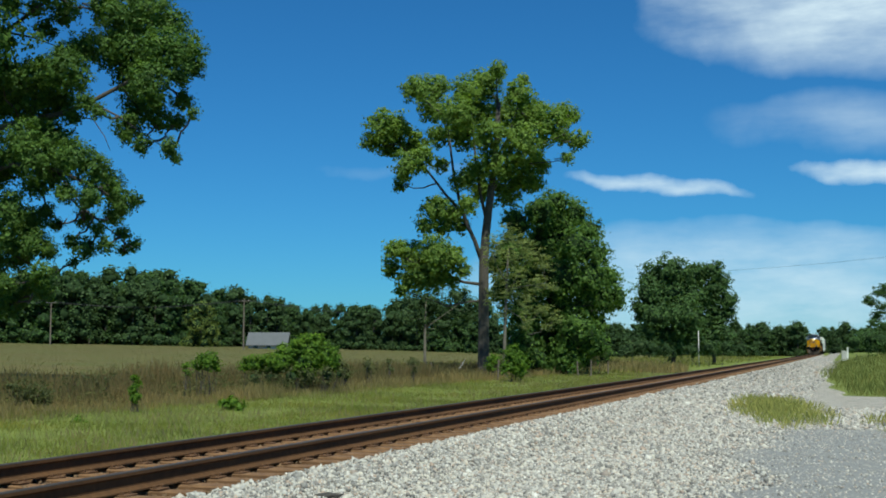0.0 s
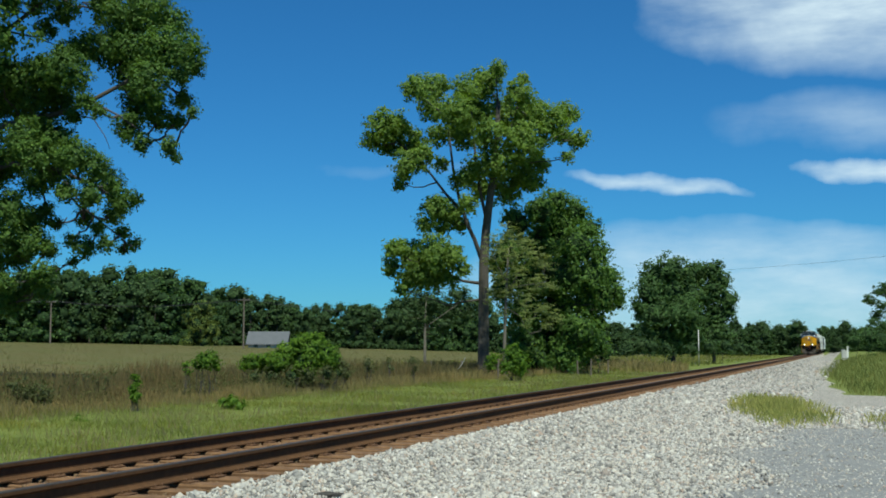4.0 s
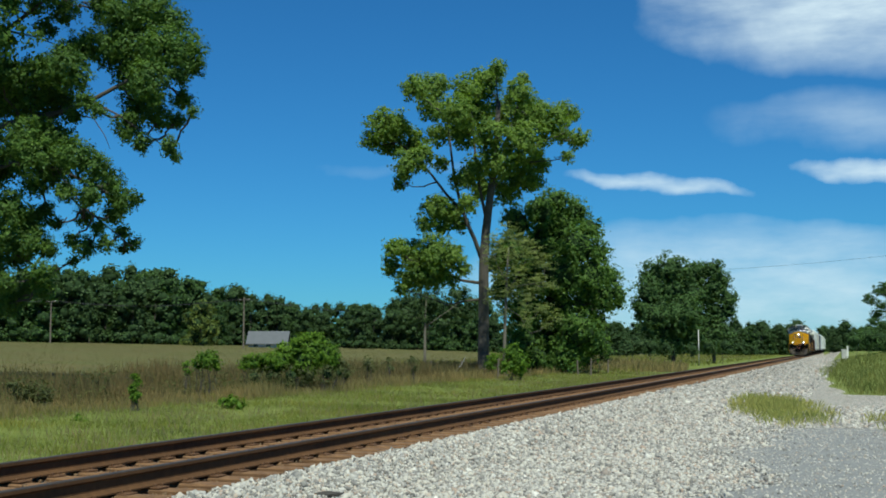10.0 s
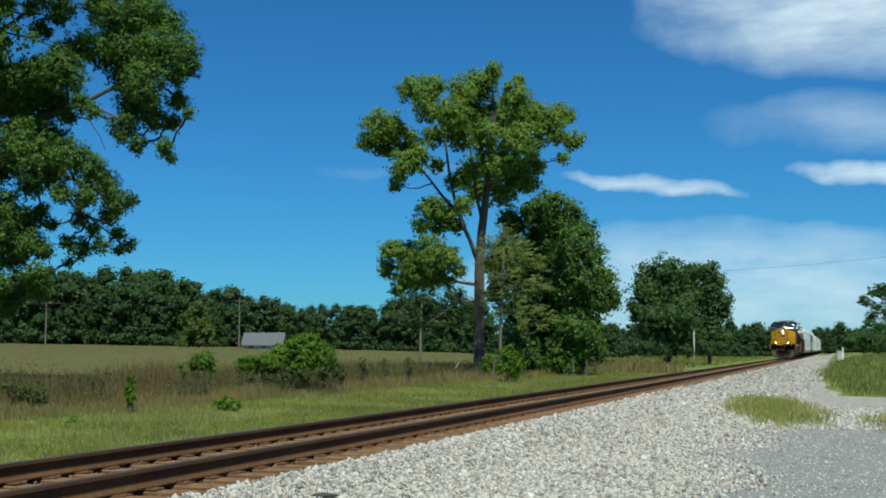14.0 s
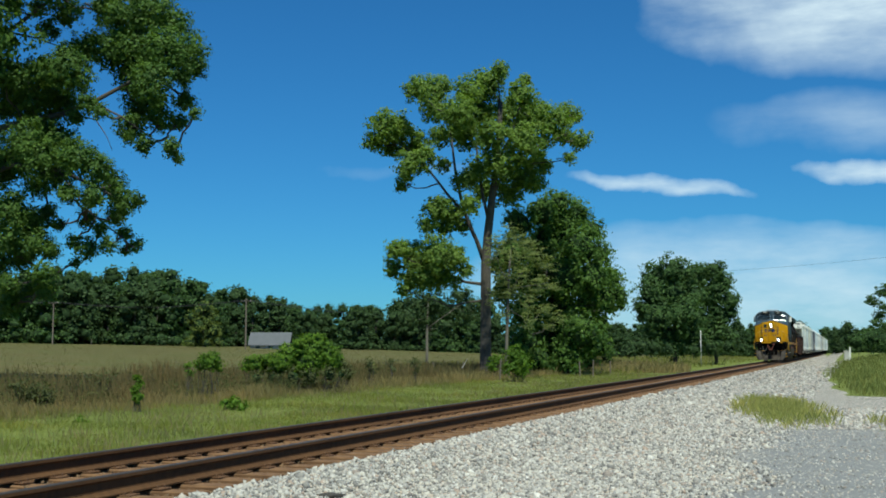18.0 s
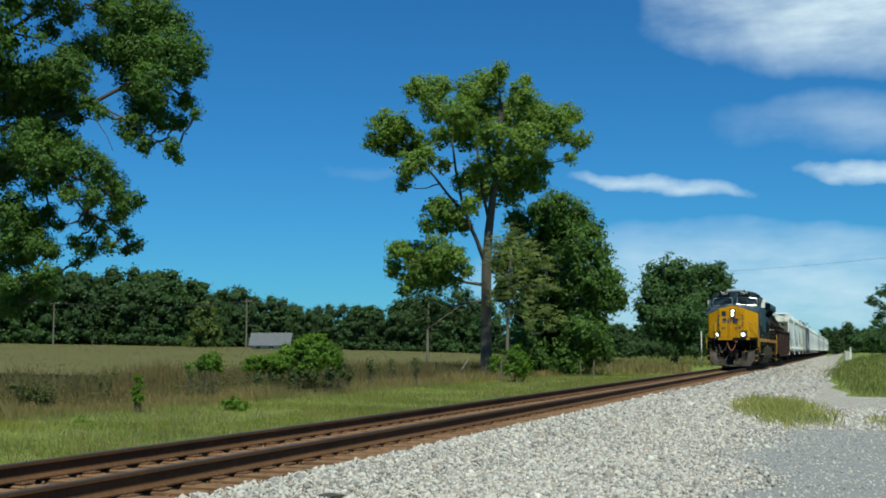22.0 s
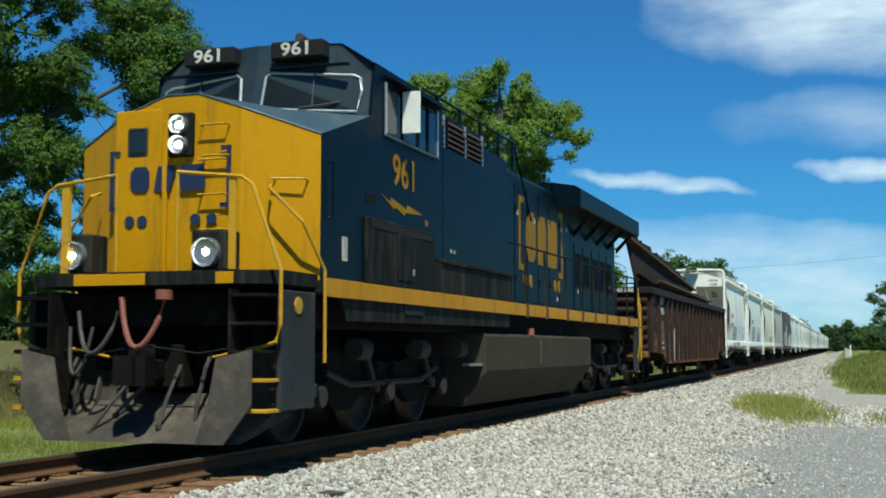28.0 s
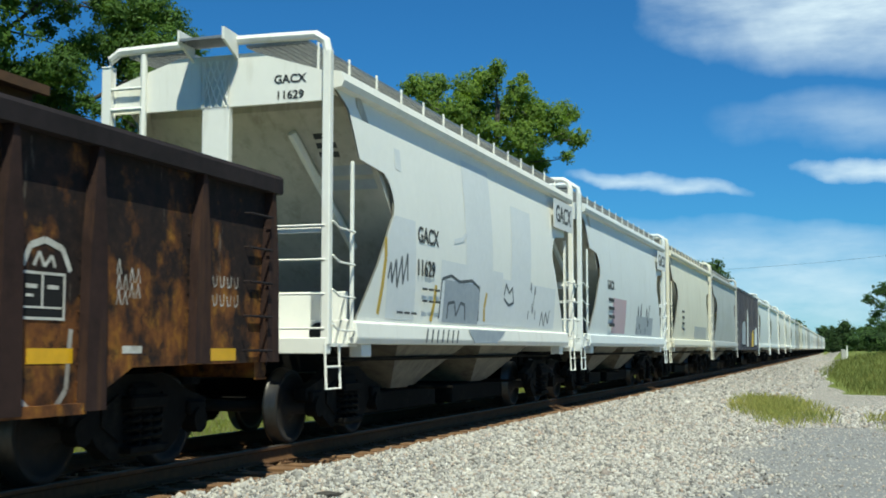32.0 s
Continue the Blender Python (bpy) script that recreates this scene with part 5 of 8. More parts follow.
def track_panel(name, y0, y1, x, z_low, lean, tie_h, first, drop):
    """An old panel of steel ties on rails, stood on its long side."""
    root = tagged(new(name), "rusty old track section with steel ties, stacked in the gondola", "scrap track", "scrap track in the gondola")
    y = y0
    rnd = random.Random(int(y0 * 10))
    dx = math.tan(radians(lean))
    def at(h, off=0.0):
        return x + dx * h + off
    k = 0
    while y < y1:
        h0, h1 = rnd.uniform(-.06, .03), tie_h + rnd.uniform(-.07, .06)
        if k % 7 == 6:
            h0, h1 = .12, tie_h - .2
        bm = bmesh.new()
        sec = [(-.15, 0), (-.10, .11), (.10, .11), (.15, 0), (.11, 0), (.07, .08), (-.07, .08), (-.11, 0)]
        zt = z_low - drop * (y - y0)
        lo = [bm.verts.new((at(h0, b), y + a, zt + h0)) for a, b in sec]
        hi = [bm.verts.new((at(h1, b), y + a * .9, zt + h1)) for a, b in sec]
        n = len(sec)
        for i in range(n):
            bm.faces.new((lo[i], lo[(i + 1) % n], hi[(i + 1) % n], hi[i]))
        bm.faces.new(lo), bm.faces.new(hi)
        bmesh.ops.recalc_face_normals(bm, faces=bm.faces)
        part("steel_tie", bm, M_PANEL, root, "hollow pressed steel tie")
        for h in (.28 * tie_h, .80 * tie_h):
            part("rail_clip", box(at(h, .10), at(h, .20), y - .05, y + .05, zt + h - .10, zt + h - .03, .01), M_RUSTBAR, root)
        y += .365
        k += 1
    for h, e0, e1 in ((.27 * tie_h, -.4, .5), (.80 * tie_h, -1.5 if first else -.2, 1.4)):
        ya, yb = y0 + e0, y1 + e1
        za, zb = z_low + h - drop * e0, z_low + h - drop * (yb - y0)
        sec = [(.09, -.07), (.13, -.07), (.13, -.015), (.24, -.015), (.24, -.035), (.28, -.035), (.28, .035), (.24, .035), (.24, .015), (.13, .015), (.13, .07), (.09, .07)]
        bm = bmesh.new()
        lo = [bm.verts.new((at(h, a), ya, za + b)) for a, b in sec]
        hi = [bm.verts.new((at(h, a), yb, zb + b)) for a, b in sec]
        for i in range(12):
            bm.faces.new((lo[i], lo[(i + 1) % 12], hi[(i + 1) % 12], hi[i]))
        bm.faces.new(lo), bm.faces.new(hi)
        bmesh.ops.recalc_face_normals(bm, faces=bm.faces)
        part("old_rail", bm, M_RUSTBAR if (h > 1) == first else M_PANEL, root, "rusty old rail")
    return root


# three panels ride in the wagon, each a load of its own
for nm, ya, yb, px, zl, ln, th, fs, dr in (("old_track_section", 1.0, 13.9, 1.00, 2.66, -12, 1.88, True, .055), ("old_track_section", 3.6, 15.6, 1.24, 2.38, -10, .92, False, .012), ("old_track_section", 7.0, 14.6, .60, 2.75, -8, 1.15, False, .02)):
    p = track_panel(nm, ya, yb, px, zl, ln, th, fs, dr)
    p.matrix_basis = car_pose(0, 22.0, 20.4)
    train_cars.append((p, 22.0, 20.4))
base_load = tagged(part("scrap_load", box(-1.3, 1.15, .6, 18.5, 1.005, 2.40, .05), M_PANEL, None), "heap of dark rusty track scrap in the wagon", "scrap load")
base_load.matrix_basis = car_pose(0, 22.0, 20.4)
train_cars.append((base_load, 22.0, 20.4))

# ---- covered hoppers ----
def hopper_paint(name, base, dark, dirt, amount):
    return surface(name, base, dark, 0.55, grain=7, patch=0.7, dirt=dirt, dirt_amount=amount, streak=1, bump=0.03, spread=0.5)


M_HOP = hopper_paint("white_hopper_paint", (0.80, 0.785, 0.715), (0.73, 0.715, 0.65), (0.60, 0.57, 0.49), 0.28)
M_SIDE = surface("white_side_sheet_paint", (0.82, 0.81, 0.745), (0.76, 0.75, 0.69), 0.5, grain=7, patch=0.5, bump=0.02)
M_HOP_GREY = hopper_paint("light_grey_hopper_paint", (0.70, 0.73, 0.72), (0.62, 0.65, 0.64), (0.52, 0.53, 0.50), 0.15)
M_HOP_CREAM = hopper_paint("cream_hopper_paint", (0.76, 0.73, 0.60), (0.65, 0.62, 0.50), (0.56, 0.51, 0.39), 0.35)
M_HOP_DUST = hopper_paint("dusty_grey_hopper_paint", (0.48, 0.49, 0.47), (0.38, 0.39, 0.38), (0.25, 0.24, 0.21), 0.40)
M_COVER = surface("grey_overpaint", (0.70, 0.72, 0.72), (0.62, 0.64, 0.64), 0.6, grain=8, bump=0.02)
M_COVER2 = surface("blue_grey_overpaint", (0.36, 0.40, 0.43), (0.27, 0.30, 0.34), 0.6, grain=8, bump=0.02)
M_SPRAY = surface("dark_spray_lines", (0.10, 0.12, 0.13), (0.06, 0.07, 0.08), 0.7, bump=0)
M_SPRAY_Y = surface("yellow_spray_lines", (0.60, 0.42, 0.06), (0.45, 0.30, 0.05), 0.7, bump=0)
M_SPRAY_P = surface("faded_pink_spray", (0.48, 0.33, 0.37), (0.42, 0.36, 0.38), 0.7, bump=0)
M_GRATE = surface("galvanised_grating", (0.34, 0.35, 0.35), (0.20, 0.21, 0.21), 0.5, 0.5, grain=20, bump=0.1)
# Chute base darkened for the shade under the wagon, with dirt streaks.
M_CHUTE = surface("shade_toned_chute_paint", (0.22, 0.20, 0.16), (0.11, 0.10, 0.08), 0.8, grain=6, patch=1.2, dirt=(0.07, 0.06, 0.05), dirt_amount=0.5, streak=1, bump=0.05)
# Slope base toned down for the shade it hangs in, plus dust.
M_SLOPE = surface("dusty_shade_toned_slope_paint", (0.52, 0.50, 0.43), (0.40, 0.38, 0.32), 0.7, grain=6, patch=1.0, dirt=(0.30, 0.27, 0.21), dirt_amount=0.4, streak=1, bump=0.04)
HL = 12.3


def hop_x(z):
    """Half width of the bulging side at height z."""
    u = (z - 1.4) / 2.75
    return 1.36 + 0.14 * math.sin(math.pi * min(1, max(0, .18 + u * .75)))


def hop_edge(z):
    """Where the side sheet begins behind the end of the car."""
    pts = [(1.40, .82), (1.44, .84), (2.14, 1.42), (2.6, 1.75), (2.77, 1.90), (2.95, 1.90), (3.15, 1.76), (3.25, 1.58), (3.28, .83), (3.86, .60), (4.05, .24), (4.12, .22)]
    for (za, ya), (zb, yb) in zip(pts, pts[1:]):
        if z <= zb:
            return ya + (yb - ya) * (z - za) / (zb - za)
    return pts[-1][1]


def side_skin(s, y0f, y1f, z0, z1, out, thick, nz=24):
    bm = bmesh.new()
    rows = []
    for i in range(nz + 1):
        z = z0 + (z1 - z0) * i / nz
        x = s * (hop_x(z) + out)
        rows.append([bm.verts.new((x, y, z)) for y in (y0f(z), y1f(z))])
    for a, b in zip(rows, rows[1:]):
        bm.faces.new((a[0], a[1], b[1], b[0]))
    if thick:
        bmesh.ops.solidify(bm, geom=list(bm.faces), thickness=thick)
    bmesh.ops.recalc_face_normals(bm, faces=bm.faces)
    return bm


def grating(x0, x1, y0, y1, z, pitch=.11, n=5):
    bm = bmesh.new()
    y = y0
    while y <= y1:
        box(x0, x1, y - .008, y + .008, z - .03, z, 0, 1, bm)
        y += pitch
    for k in range(n + 1):
        x = x0 + (x1 - x0) * k / n
        box(x - .008, x + .008, y0, y1, z - .03, z, 0, 1, bm)
    return bm


def build_hopper(R):
    for s in (-1, 1):
        part("side_sheet", side_skin(s, hop_edge, lambda z: HL - hop_edge(z), 1.40, 4.10, 0, 0, 44), M_SIDE, R, "bulging white side sheet")
        part("inner_sheet", side_skin(s, hop_edge, lambda z: HL - hop_edge(z), 1.40, 4.10, -.025, 0, 44), M_SLOPE, R)
        part("roof_rail", prism([(s * 1.28, 4.02), (s * 1.50, 4.05), (s * 1.53, 4.12), (s * 1.50, 4.22), (s * 1.28, 4.26)], .22, HL - .22, "y"), M_HOP, R, "white top rail")
        part("side_sill", prism([(s * 1.20, 1.13), (s * 1.50, 1.13), (s * 1.53, 1.20), (s * 1.51, 1.38), (s * 1.36, 1.42), (s * 1.20, 1.40)], .66, HL - .66, "y", None, .01), M_HOP, R, "white side sill")
        for e, d in ((0.0, 1), (HL, -1)):
            part("corner_post", box(s * 1.38, s * 1.48, e - .05, e + .05, 1.12, 4.42, .012), M_HOP, R, "square corner post")
            part("post_knee", tube([(s * 1.43, e, 4.38), (s * 1.40, e, 4.52), (s * 1.28, e, 4.60), (s * .30, e, 4.62)], .055, 8), M_HOP, R)
            part("ladder_stile", box(s * .76, s * .80, e - .04, e, 1.12, 2.5, .008), M_HOP, R)
            part("ladder_stile", box(s * 1.43, s * 1.47, e + d * .64, e + d * .69, 1.2, 3.25, .008), M_HOP, R)
            for z in (1.30, 1.68, 2.06, 2.44):
                part("ladder_rung", tube([(s * .78, e - d * .05, z), (s * 1.43, e - d * .05, z)], .014, 6), M_HOP, R)
                part("ladder_rung", tube([(s * 1.50, e, z + .05), (s * 1.53, e + d * .12, z - .02), (s * 1.49, e + d * .66, z - .02)], .013, 6), M_HOP, R)
            part("corner_brace", box(s * .76, s * 1.45, e - .02, e + .02, 2.36, 2.42, .006), M_HOP, R)
            part("stirrup_step", tube([(s * 1.46, e - d * .10, 1.12), (s * 1.48, e - d * .10, .64), (s * 1.48, e + d * .28, .64), (s * 1.46, e + d * .28, 1.12)], .018, 6), M_HOP, R, "bent stirrup step")
            part("stirrup_rung", tube([(s * 1.48, e - d * .10, .88), (s * 1.48, e + d * .28, .88)], .014, 6), M_HOP, R)
            part("jack_pad", box(s * 1.30, s * 1.46, e + d * .95, e + d * 1.25, .98, 1.13, .01), M_HOP, R)
        part("grating", grating(s * .40, s * 1.16, .02, HL - .02, 4.56, .06, 9), M_GRATE, R, "grey open running board")
        for k in range(14):
            y = .3 + (HL - .6) * k / 13
            part("grating_post", tube([(s * 1.17, y, 4.24), (s * 1.17, y, 4.60)], .016, 5), M_HOP, R)
    part("roof", prism([(-1.30, 4.10), (-1.30, 4.22), (-.5, 4.42), (.5, 4.42), (1.30, 4.22), (1.30, 4.10)], .22, HL - .22, "y"), M_HOP, R, "shallow white roof")
    for y in (1.6, 4.6, 7.7, 10.7):
        part("roof_hatch", disc((0, y, 4.50), .42, .16, "z", 18), M_HOP, R, "round roof hatch")
    for e, d in ((0.0, 1), (HL, -1)):
        head = part("end_header", prism([(-1.36, 3.86), (-1.36, 4.20), (-.5, 4.47), (.5, 4.47), (1.36, 4.20), (1.36, 3.86)], e + (.04 if d > 0 else -.08), e + (.08 if d > 0 else -.04), "y"), M_HOP, R, "white end header plate")
        part("end_slope_sheet", prism([(e + d * .85, 3.95), (e + d * .85, 4.15), (e + d * 3.7, 1.30), (e + d * 3.5, 1.15)], -1.43, 1.43, "x"), M_SLOPE, R, "dusty sloping end sheet toned darker for its shade")
        part("end_column", box(-.175, .175, e + (.02 if d > 0 else -.12), e + (.12 if d > 0 else -.02), 1.1, 3.88, .01), M_HOP, R, "central end column")
        for s in (-1, 1):
            part("end_stay", tube([(s * .50, e + d * 1.0, 3.70), (s * .80, e + d * 2.25, 2.38)], .06, 6), M_HOP, R)
        part("end_rail_left", tube([(-.95, e, 2.9), (-.95, e, 4.55)], .04, 6), M_HOP, R)
        part("end_rail_left", tube([(-1.42, e - d * .02, 4.15), (-.95, e - d * .02, 4.15)], .02, 6), M_HOP, R)
        part("end_rail_left", tube([(-1.42, e - d * .02, 3.9), (-.95, e - d * .02, 3.9)], .03, 6), M_HOP, R)
        part("end_platform", box(-1.46, 1.46, e - .06, e + .06, 1.02, 1.20, .01), M_HOP, R, "white end sill")
        part("end_deck", box(-1.40, 1.40, min(e, e + d * 1.2), max(e, e + d * 1.2), 1.10, 1.14), M_HOP, R)
        part("end_wall_low", box(-1.1, 1.3, e + d * .9 - .02, e + d * .9 + .02, 1.14, 1.75, .01), M_HOP, R)
        # Black disc on the solid wall, painted as the shade in a hole.
        part("end_hole", disc((.95, e + d * .87, 1.26), .13, .02, "y", 14), M_DARKIN, R)
        part("crossover_platform", grating(-.27, .27, min(e - d * .34, e + d * .05), max(e - d * .34, e + d * .05), 4.60, .028, 16), M_GRATE, R, "grated crossover platform")
        part("crossover_apron", grating_upright(-.175, .175, e + (.01 if d > 0 else -.01), 3.86, 4.40), M_HOP, R)
        for s in (-1, 1):
            part("platform_bracket", prism([(e, 4.40), (e - d * .34, 4.56), (e - d * .34, 4.70), (e, 4.68)], s * .27, s * .30, "x"), M_HOP, R)
        part("brake_wheel", lathe_y((-.95, e - d * .18, 2.1), [(0, .24), (.03, .27), (.06, .24), (.03, .21), (0, .24)]), M_BLACK, R)
    for y in (4.25, 8.05):
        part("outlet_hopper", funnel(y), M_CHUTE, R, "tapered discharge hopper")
        # Black filler added to darken the open gap under the wagon.
        part("outlet_gate", box(-.72, .72, y - 1.5, y + 1.5, .20, .50, .03), M_BLACK, R, "black filler box at the discharge gates")
        part("gate_shaft", tube([(-1.4, y + .3, .52), (1.4, y + .3, .52)], .03, 6), M_BLACK, R)
    part("centre_sill", box(-.25, .25, .1, HL - .1, .78, 1.10), M_BLACK, R)
    part("brake_pipe", tube([(1.1, .6, .95), (1.1, HL - .6, .95)], .03, 6), M_BLACK, R)
    add_coupler(R, -.70), add_coupler(R, HL + .70, True)


def grating_upright(x0, x1, y, z0, z1):
    bm = bmesh.new()
    n = 6
    for k in range(-n, n + 1):
        a = (x0 + x1) / 2 + k * .09
        tube([(max(x0, min(x1, a)), y, z0), (max(x0, min(x1, a + .22)), y, z1)], .009, 4, bm)
        tube([(max(x0, min(x1, a + .22)), y, z0), (max(x0, min(x1, a)), y, z1)], .009, 4, bm)
    return bm


def funnel(y):
    bm = bmesh.new()
    a = [bm.verts.new((x, yy, 1.30)) for x, yy in ((-1.35, y - 1.75), (1.35, y - 1.75), (1.35, y + 1.75), (-1.35, y + 1.75))]
    b = [bm.verts.new((x, yy, .52)) for x, yy in ((-.7, y - .42), (.7, y - .42), (.7, y + .42), (-.7, y + .42))]
    for i in range(4):
        bm.faces.new((a[i], a[(i + 1) % 4], b[(i + 1) % 4], b[i]))
    bm.faces.new(b)
    bmesh.ops.recalc_face_normals(bm, faces=bm.faces)
    return bm


HGROUP = "covered hoppers of the train"
hopper = car("covered_hopper", 43.85, HL, "white two-bay covered hopper wagon with overpainted graffiti", "rail wagon", HGROUP)
build_hopper(hopper)
TRUCKS_AT = (1.35, HL - 1.35)
for y in TRUCKS_AT:
    freight_truck(hopper, y, False)
SMALL = ("ladder", "stirrup", "grating_post", "brake", "jack", "corner_brace", "platform", "end_stay", "end_window", "outlet_gate", "gate_shaft", "post_knee", "crossover", "end_hole", "end_deck")


def more_hopper(offset, paint, label, far):
    e = copy_thing(hopper, car_pose(0, offset, HL))
    for o in list(e.children_recursive):
        if far and o.name.startswith(SMALL):
            bpy.data.objects.remove(o)
        elif far and o.name.startswith("wheelset"):
            o.data = WHEELSET_FAR
        elif far and o.name.startswith("grating"):
            x = .78 if o.bound_box[0][0] > 0 else -.78
            if "far_board_%d" % (x > 0) not in bpy.data.meshes:
                q = part("grating", box(x - .38, x + .38, .02, HL - .02, 4.53, 4.56), M_GRATE, None)
                q.data.name = "far_board_%d" % (x > 0)
                bpy.data.objects.remove(q)
            o.data = bpy.data.meshes["far_board_%d" % (x > 0)]
        elif paint and o.data.materials[0] in (M_HOP, M_SIDE):
            o.material_slots[0].link = "OBJECT"
            o.material_slots[0].material = paint
    tagged(e, label)
    train_cars.append((e, offset, HL))
    return e


second = more_hopper(57.0, M_HOP_GREY, "light grey two-bay covered hopper wagon with faded pink graffiti", False)
third = more_hopper(70.15, M_HOP_CREAM, "cream two-bay covered hopper wagon with rust stains", False)
more_hopper(82.9, M_HOP_DUST, "dusty grey two-bay covered hopper wagon", False)
paints = ((M_HOP_GREY, "light grey covered hopper wagon in the long train"), (M_HOP, "white covered hopper wagon in the long train"), (M_HOP_DUST, "dusty grey covered hopper wagon in the long train"), (M_HOP_CREAM, "cream covered hopper wagon in the long train"))
rnd = random.Random(4)
for i in range(30):
    paint, lab = paints[(0, 0, 1, 1, 0, 2, 3, 0, 1, 2)[i % 10]]
    more_hopper(112.0 + 13.15 * i, paint, lab, i > 3)
for thing in (hopper, second):
    for o in thing.children:
        if o.name.startswith("wheelset"):
            spinning.append((o, o.location.y, .42))


def skin_patch(R, y0, y1, z0, z1, material, slant=0.0, label="", out=.004):
    part("paint_patch", side_skin(1, lambda z: max(y0 + slant * (z - z0), hop_edge(z) + .02), lambda z: y1 + slant * (z - z0), z0, z1, out, 0, 10), material, R, label)


def skin_stroke(R, pts, width, material, out=.007):
    bm = bmesh.new()
    for (ya, za), (yb, zb) in zip(pts, pts[1:]):
        d = Vector((yb - ya, zb - za)).normalized() * width / 2
        q = [(ya - d.y, za + d.x), (ya + d.y, za - d.x), (yb + d.y, zb - d.x), (yb - d.y, zb + d.x)]
        bm.faces.new([bm.verts.new((hop_x(z) + out, y, z)) for y, z in q])
    part("sprayed_line", bm, material, R)


def dress_first_hopper():
    R = hopper
    skin_patch(R, 1.72, 2.75, 1.45, 2.75, M_COVER, -.06, "grey overpaint patch")
    skin_patch(R, 3.75, 6.9, 1.45, 2.32, M_COVER, 0, "grey overpaint patch")
    skin_patch(R, 6.9, 10.6, 1.45, 2.22, M_COVER, .03)
    skin_patch(R, 4.9, 6.3, 2.32, 3.9, M_COVER, -.05)
    skin_patch(R, 7.4, 8.7, 2.22, 3.5, M_COVER, .06)
    skin_patch(R, 3.9, 5.6, 1.45, 2.05, M_COVER2, .05, "blue-grey graffiti block", .006)
    skin_patch(R, 2.0, 2.2, 3.35, 3.62, M_COVER, 0)
    skin_stroke(R, [(1.60, 2.45), (1.62, 2.2), (1.55, 1.85), (1.46, 1.5)], .09, M_SPRAY_Y)
    skin_stroke(R, [(3.55, 1.95), (3.52, 1.7), (3.42, 1.45)], .10, M_SPRAY_Y)
    skin_stroke(R, [(6.0, 1.95), (5.9, 1.7), (5.95, 1.5)], .09, M_SPRAY_Y)
    for pts in ([(1.72, 1.95), (1.80, 2.15), (1.86, 1.9), (1.98, 2.2), (2.04, 1.85), (2.18, 2.25), (2.24, 1.9), (2.38, 2.3), (2.42, 1.95)],
                [(3.75, 1.5), (3.8, 2.05), (4.2, 2.12), (4.6, 2.05), (5.2, 2.1), (5.6, 2.0), (5.62, 1.5)],
                [(4.1, 1.5), (4.12, 1.72), (4.4, 1.75), (4.5, 1.55), (4.7, 1.75), (4.9, 1.72), (4.95, 1.5)],
                [(7.0, 1.95), (7.1, 2.15), (7.3, 2.0), (7.5, 2.1), (7.6, 1.85), (7.3, 1.8), (7.0, 1.9)],
                [(8.6, 1.6), (8.75, 2.25), (8.9, 1.7), (9.05, 2.2), (9.1, 1.6)], [(9.5, 1.5), (9.6, 1.75), (9.8, 1.5), (9.9, 1.75), (10.1, 1.55), (10.2, 1.8)]):
        skin_stroke(R, pts, .045, M_SPRAY)
    for k in range(7):
        y = 3.0 + .22 * k
        part("sill_tag", prism([(y, 1.16), (y + .05, 1.16), (y + .12, 1.34), (y + .07, 1.34)], 1.531, 1.534, "x"), M_SPRAY, R)
    part("sill_tag", prism([(5.2, 1.16), (6.4, 1.16), (6.9, 1.36), (4.9, 1.36)], 1.531, 1.534, "x"), M_COVER2, R)
    skin_stroke(R, [(4.3, 2.62), (4.7, 2.68), (5.0, 2.85), (5.15, 3.1), (5.18, 3.5)], .07, M_COVER)
    lettering("reporting_mark", "GACX", .30, (1.506, 3.18, 2.58), SIDE, M_LETTER_K, R, "black reporting mark", 1.0, .006)
    lettering("car_number", "11629", .30, (1.503, 3.10, 2.14), SIDE, M_LETTER_K, R, "black car number", 1.0, .006)
    part("name_panel", box(1.535, 1.545, 10.35, 11.95, 3.42, 3.98), M_WHITEP, R, "white name panel")
    lettering("large_mark", "GACX", .46, (1.547, 11.15, 3.69), SIDE, M_LETTER_K, R, "large black reporting mark", 1.0, .008)
    lettering("end_mark", "GACX", .135, (.94, .036, 4.13), FRONT, M_LETTER_K, R, "black end mark", 1.05, .003)
    lettering("end_number", "11629", .135, (.94, .036, 3.945), FRONT, M_LETTER_K, R, "black end number", 1.05, .003)
    for z, y0, y1 in ((1.86, 2.95, 3.7), (1.70, 2.95, 3.6), (1.52, 2.0, 2.5)):
        for k in range(3):
            part("data_bar", box(1.500, 1.503, y0 + k * .26, y0 + k * .26 + .2, z, z + .03), M_LETTER_K, R)
    for k, z in enumerate((3.66, 3.56, 3.46, 3.28, 3.12)):
        w, h = ((.16, .03) if k == 0 else (.26, .03)) if k < 3 else (.62, .055)
        ya, yb = .85 + (3.95 - z - h) * .946, .85 + (3.95 - z + h) * .946
        part("slope_stencil", prism([(ya - .012, z + h), (yb - .012, z - h), (yb - .004, z - h), (ya - .004, z + h)], .74, .74 + w, "x"), M_LETTER_K if k < 3 else M_COVER2, R, "dark stencil bar")
    R2 = second
    skin_patch(R2, 3.4, 5.2, 1.45, 2.3, M_SPRAY_P, .1, "faded pink graffiti")
    skin_patch(R2, 6.8, 9.6, 1.45, 1.95, M_COVER2, .1, "grey graffiti block")
    lettering("reporting_mark", "GACX", .30, (1.506, 3.18, 2.58), SIDE, M_LETTER_K, R2, "black reporting mark", 1.0, .006)
    part("name_panel", box(1.535, 1.545, 10.35, 11.95, 3.42, 3.98), M_COVER, R2, "grey name panel")
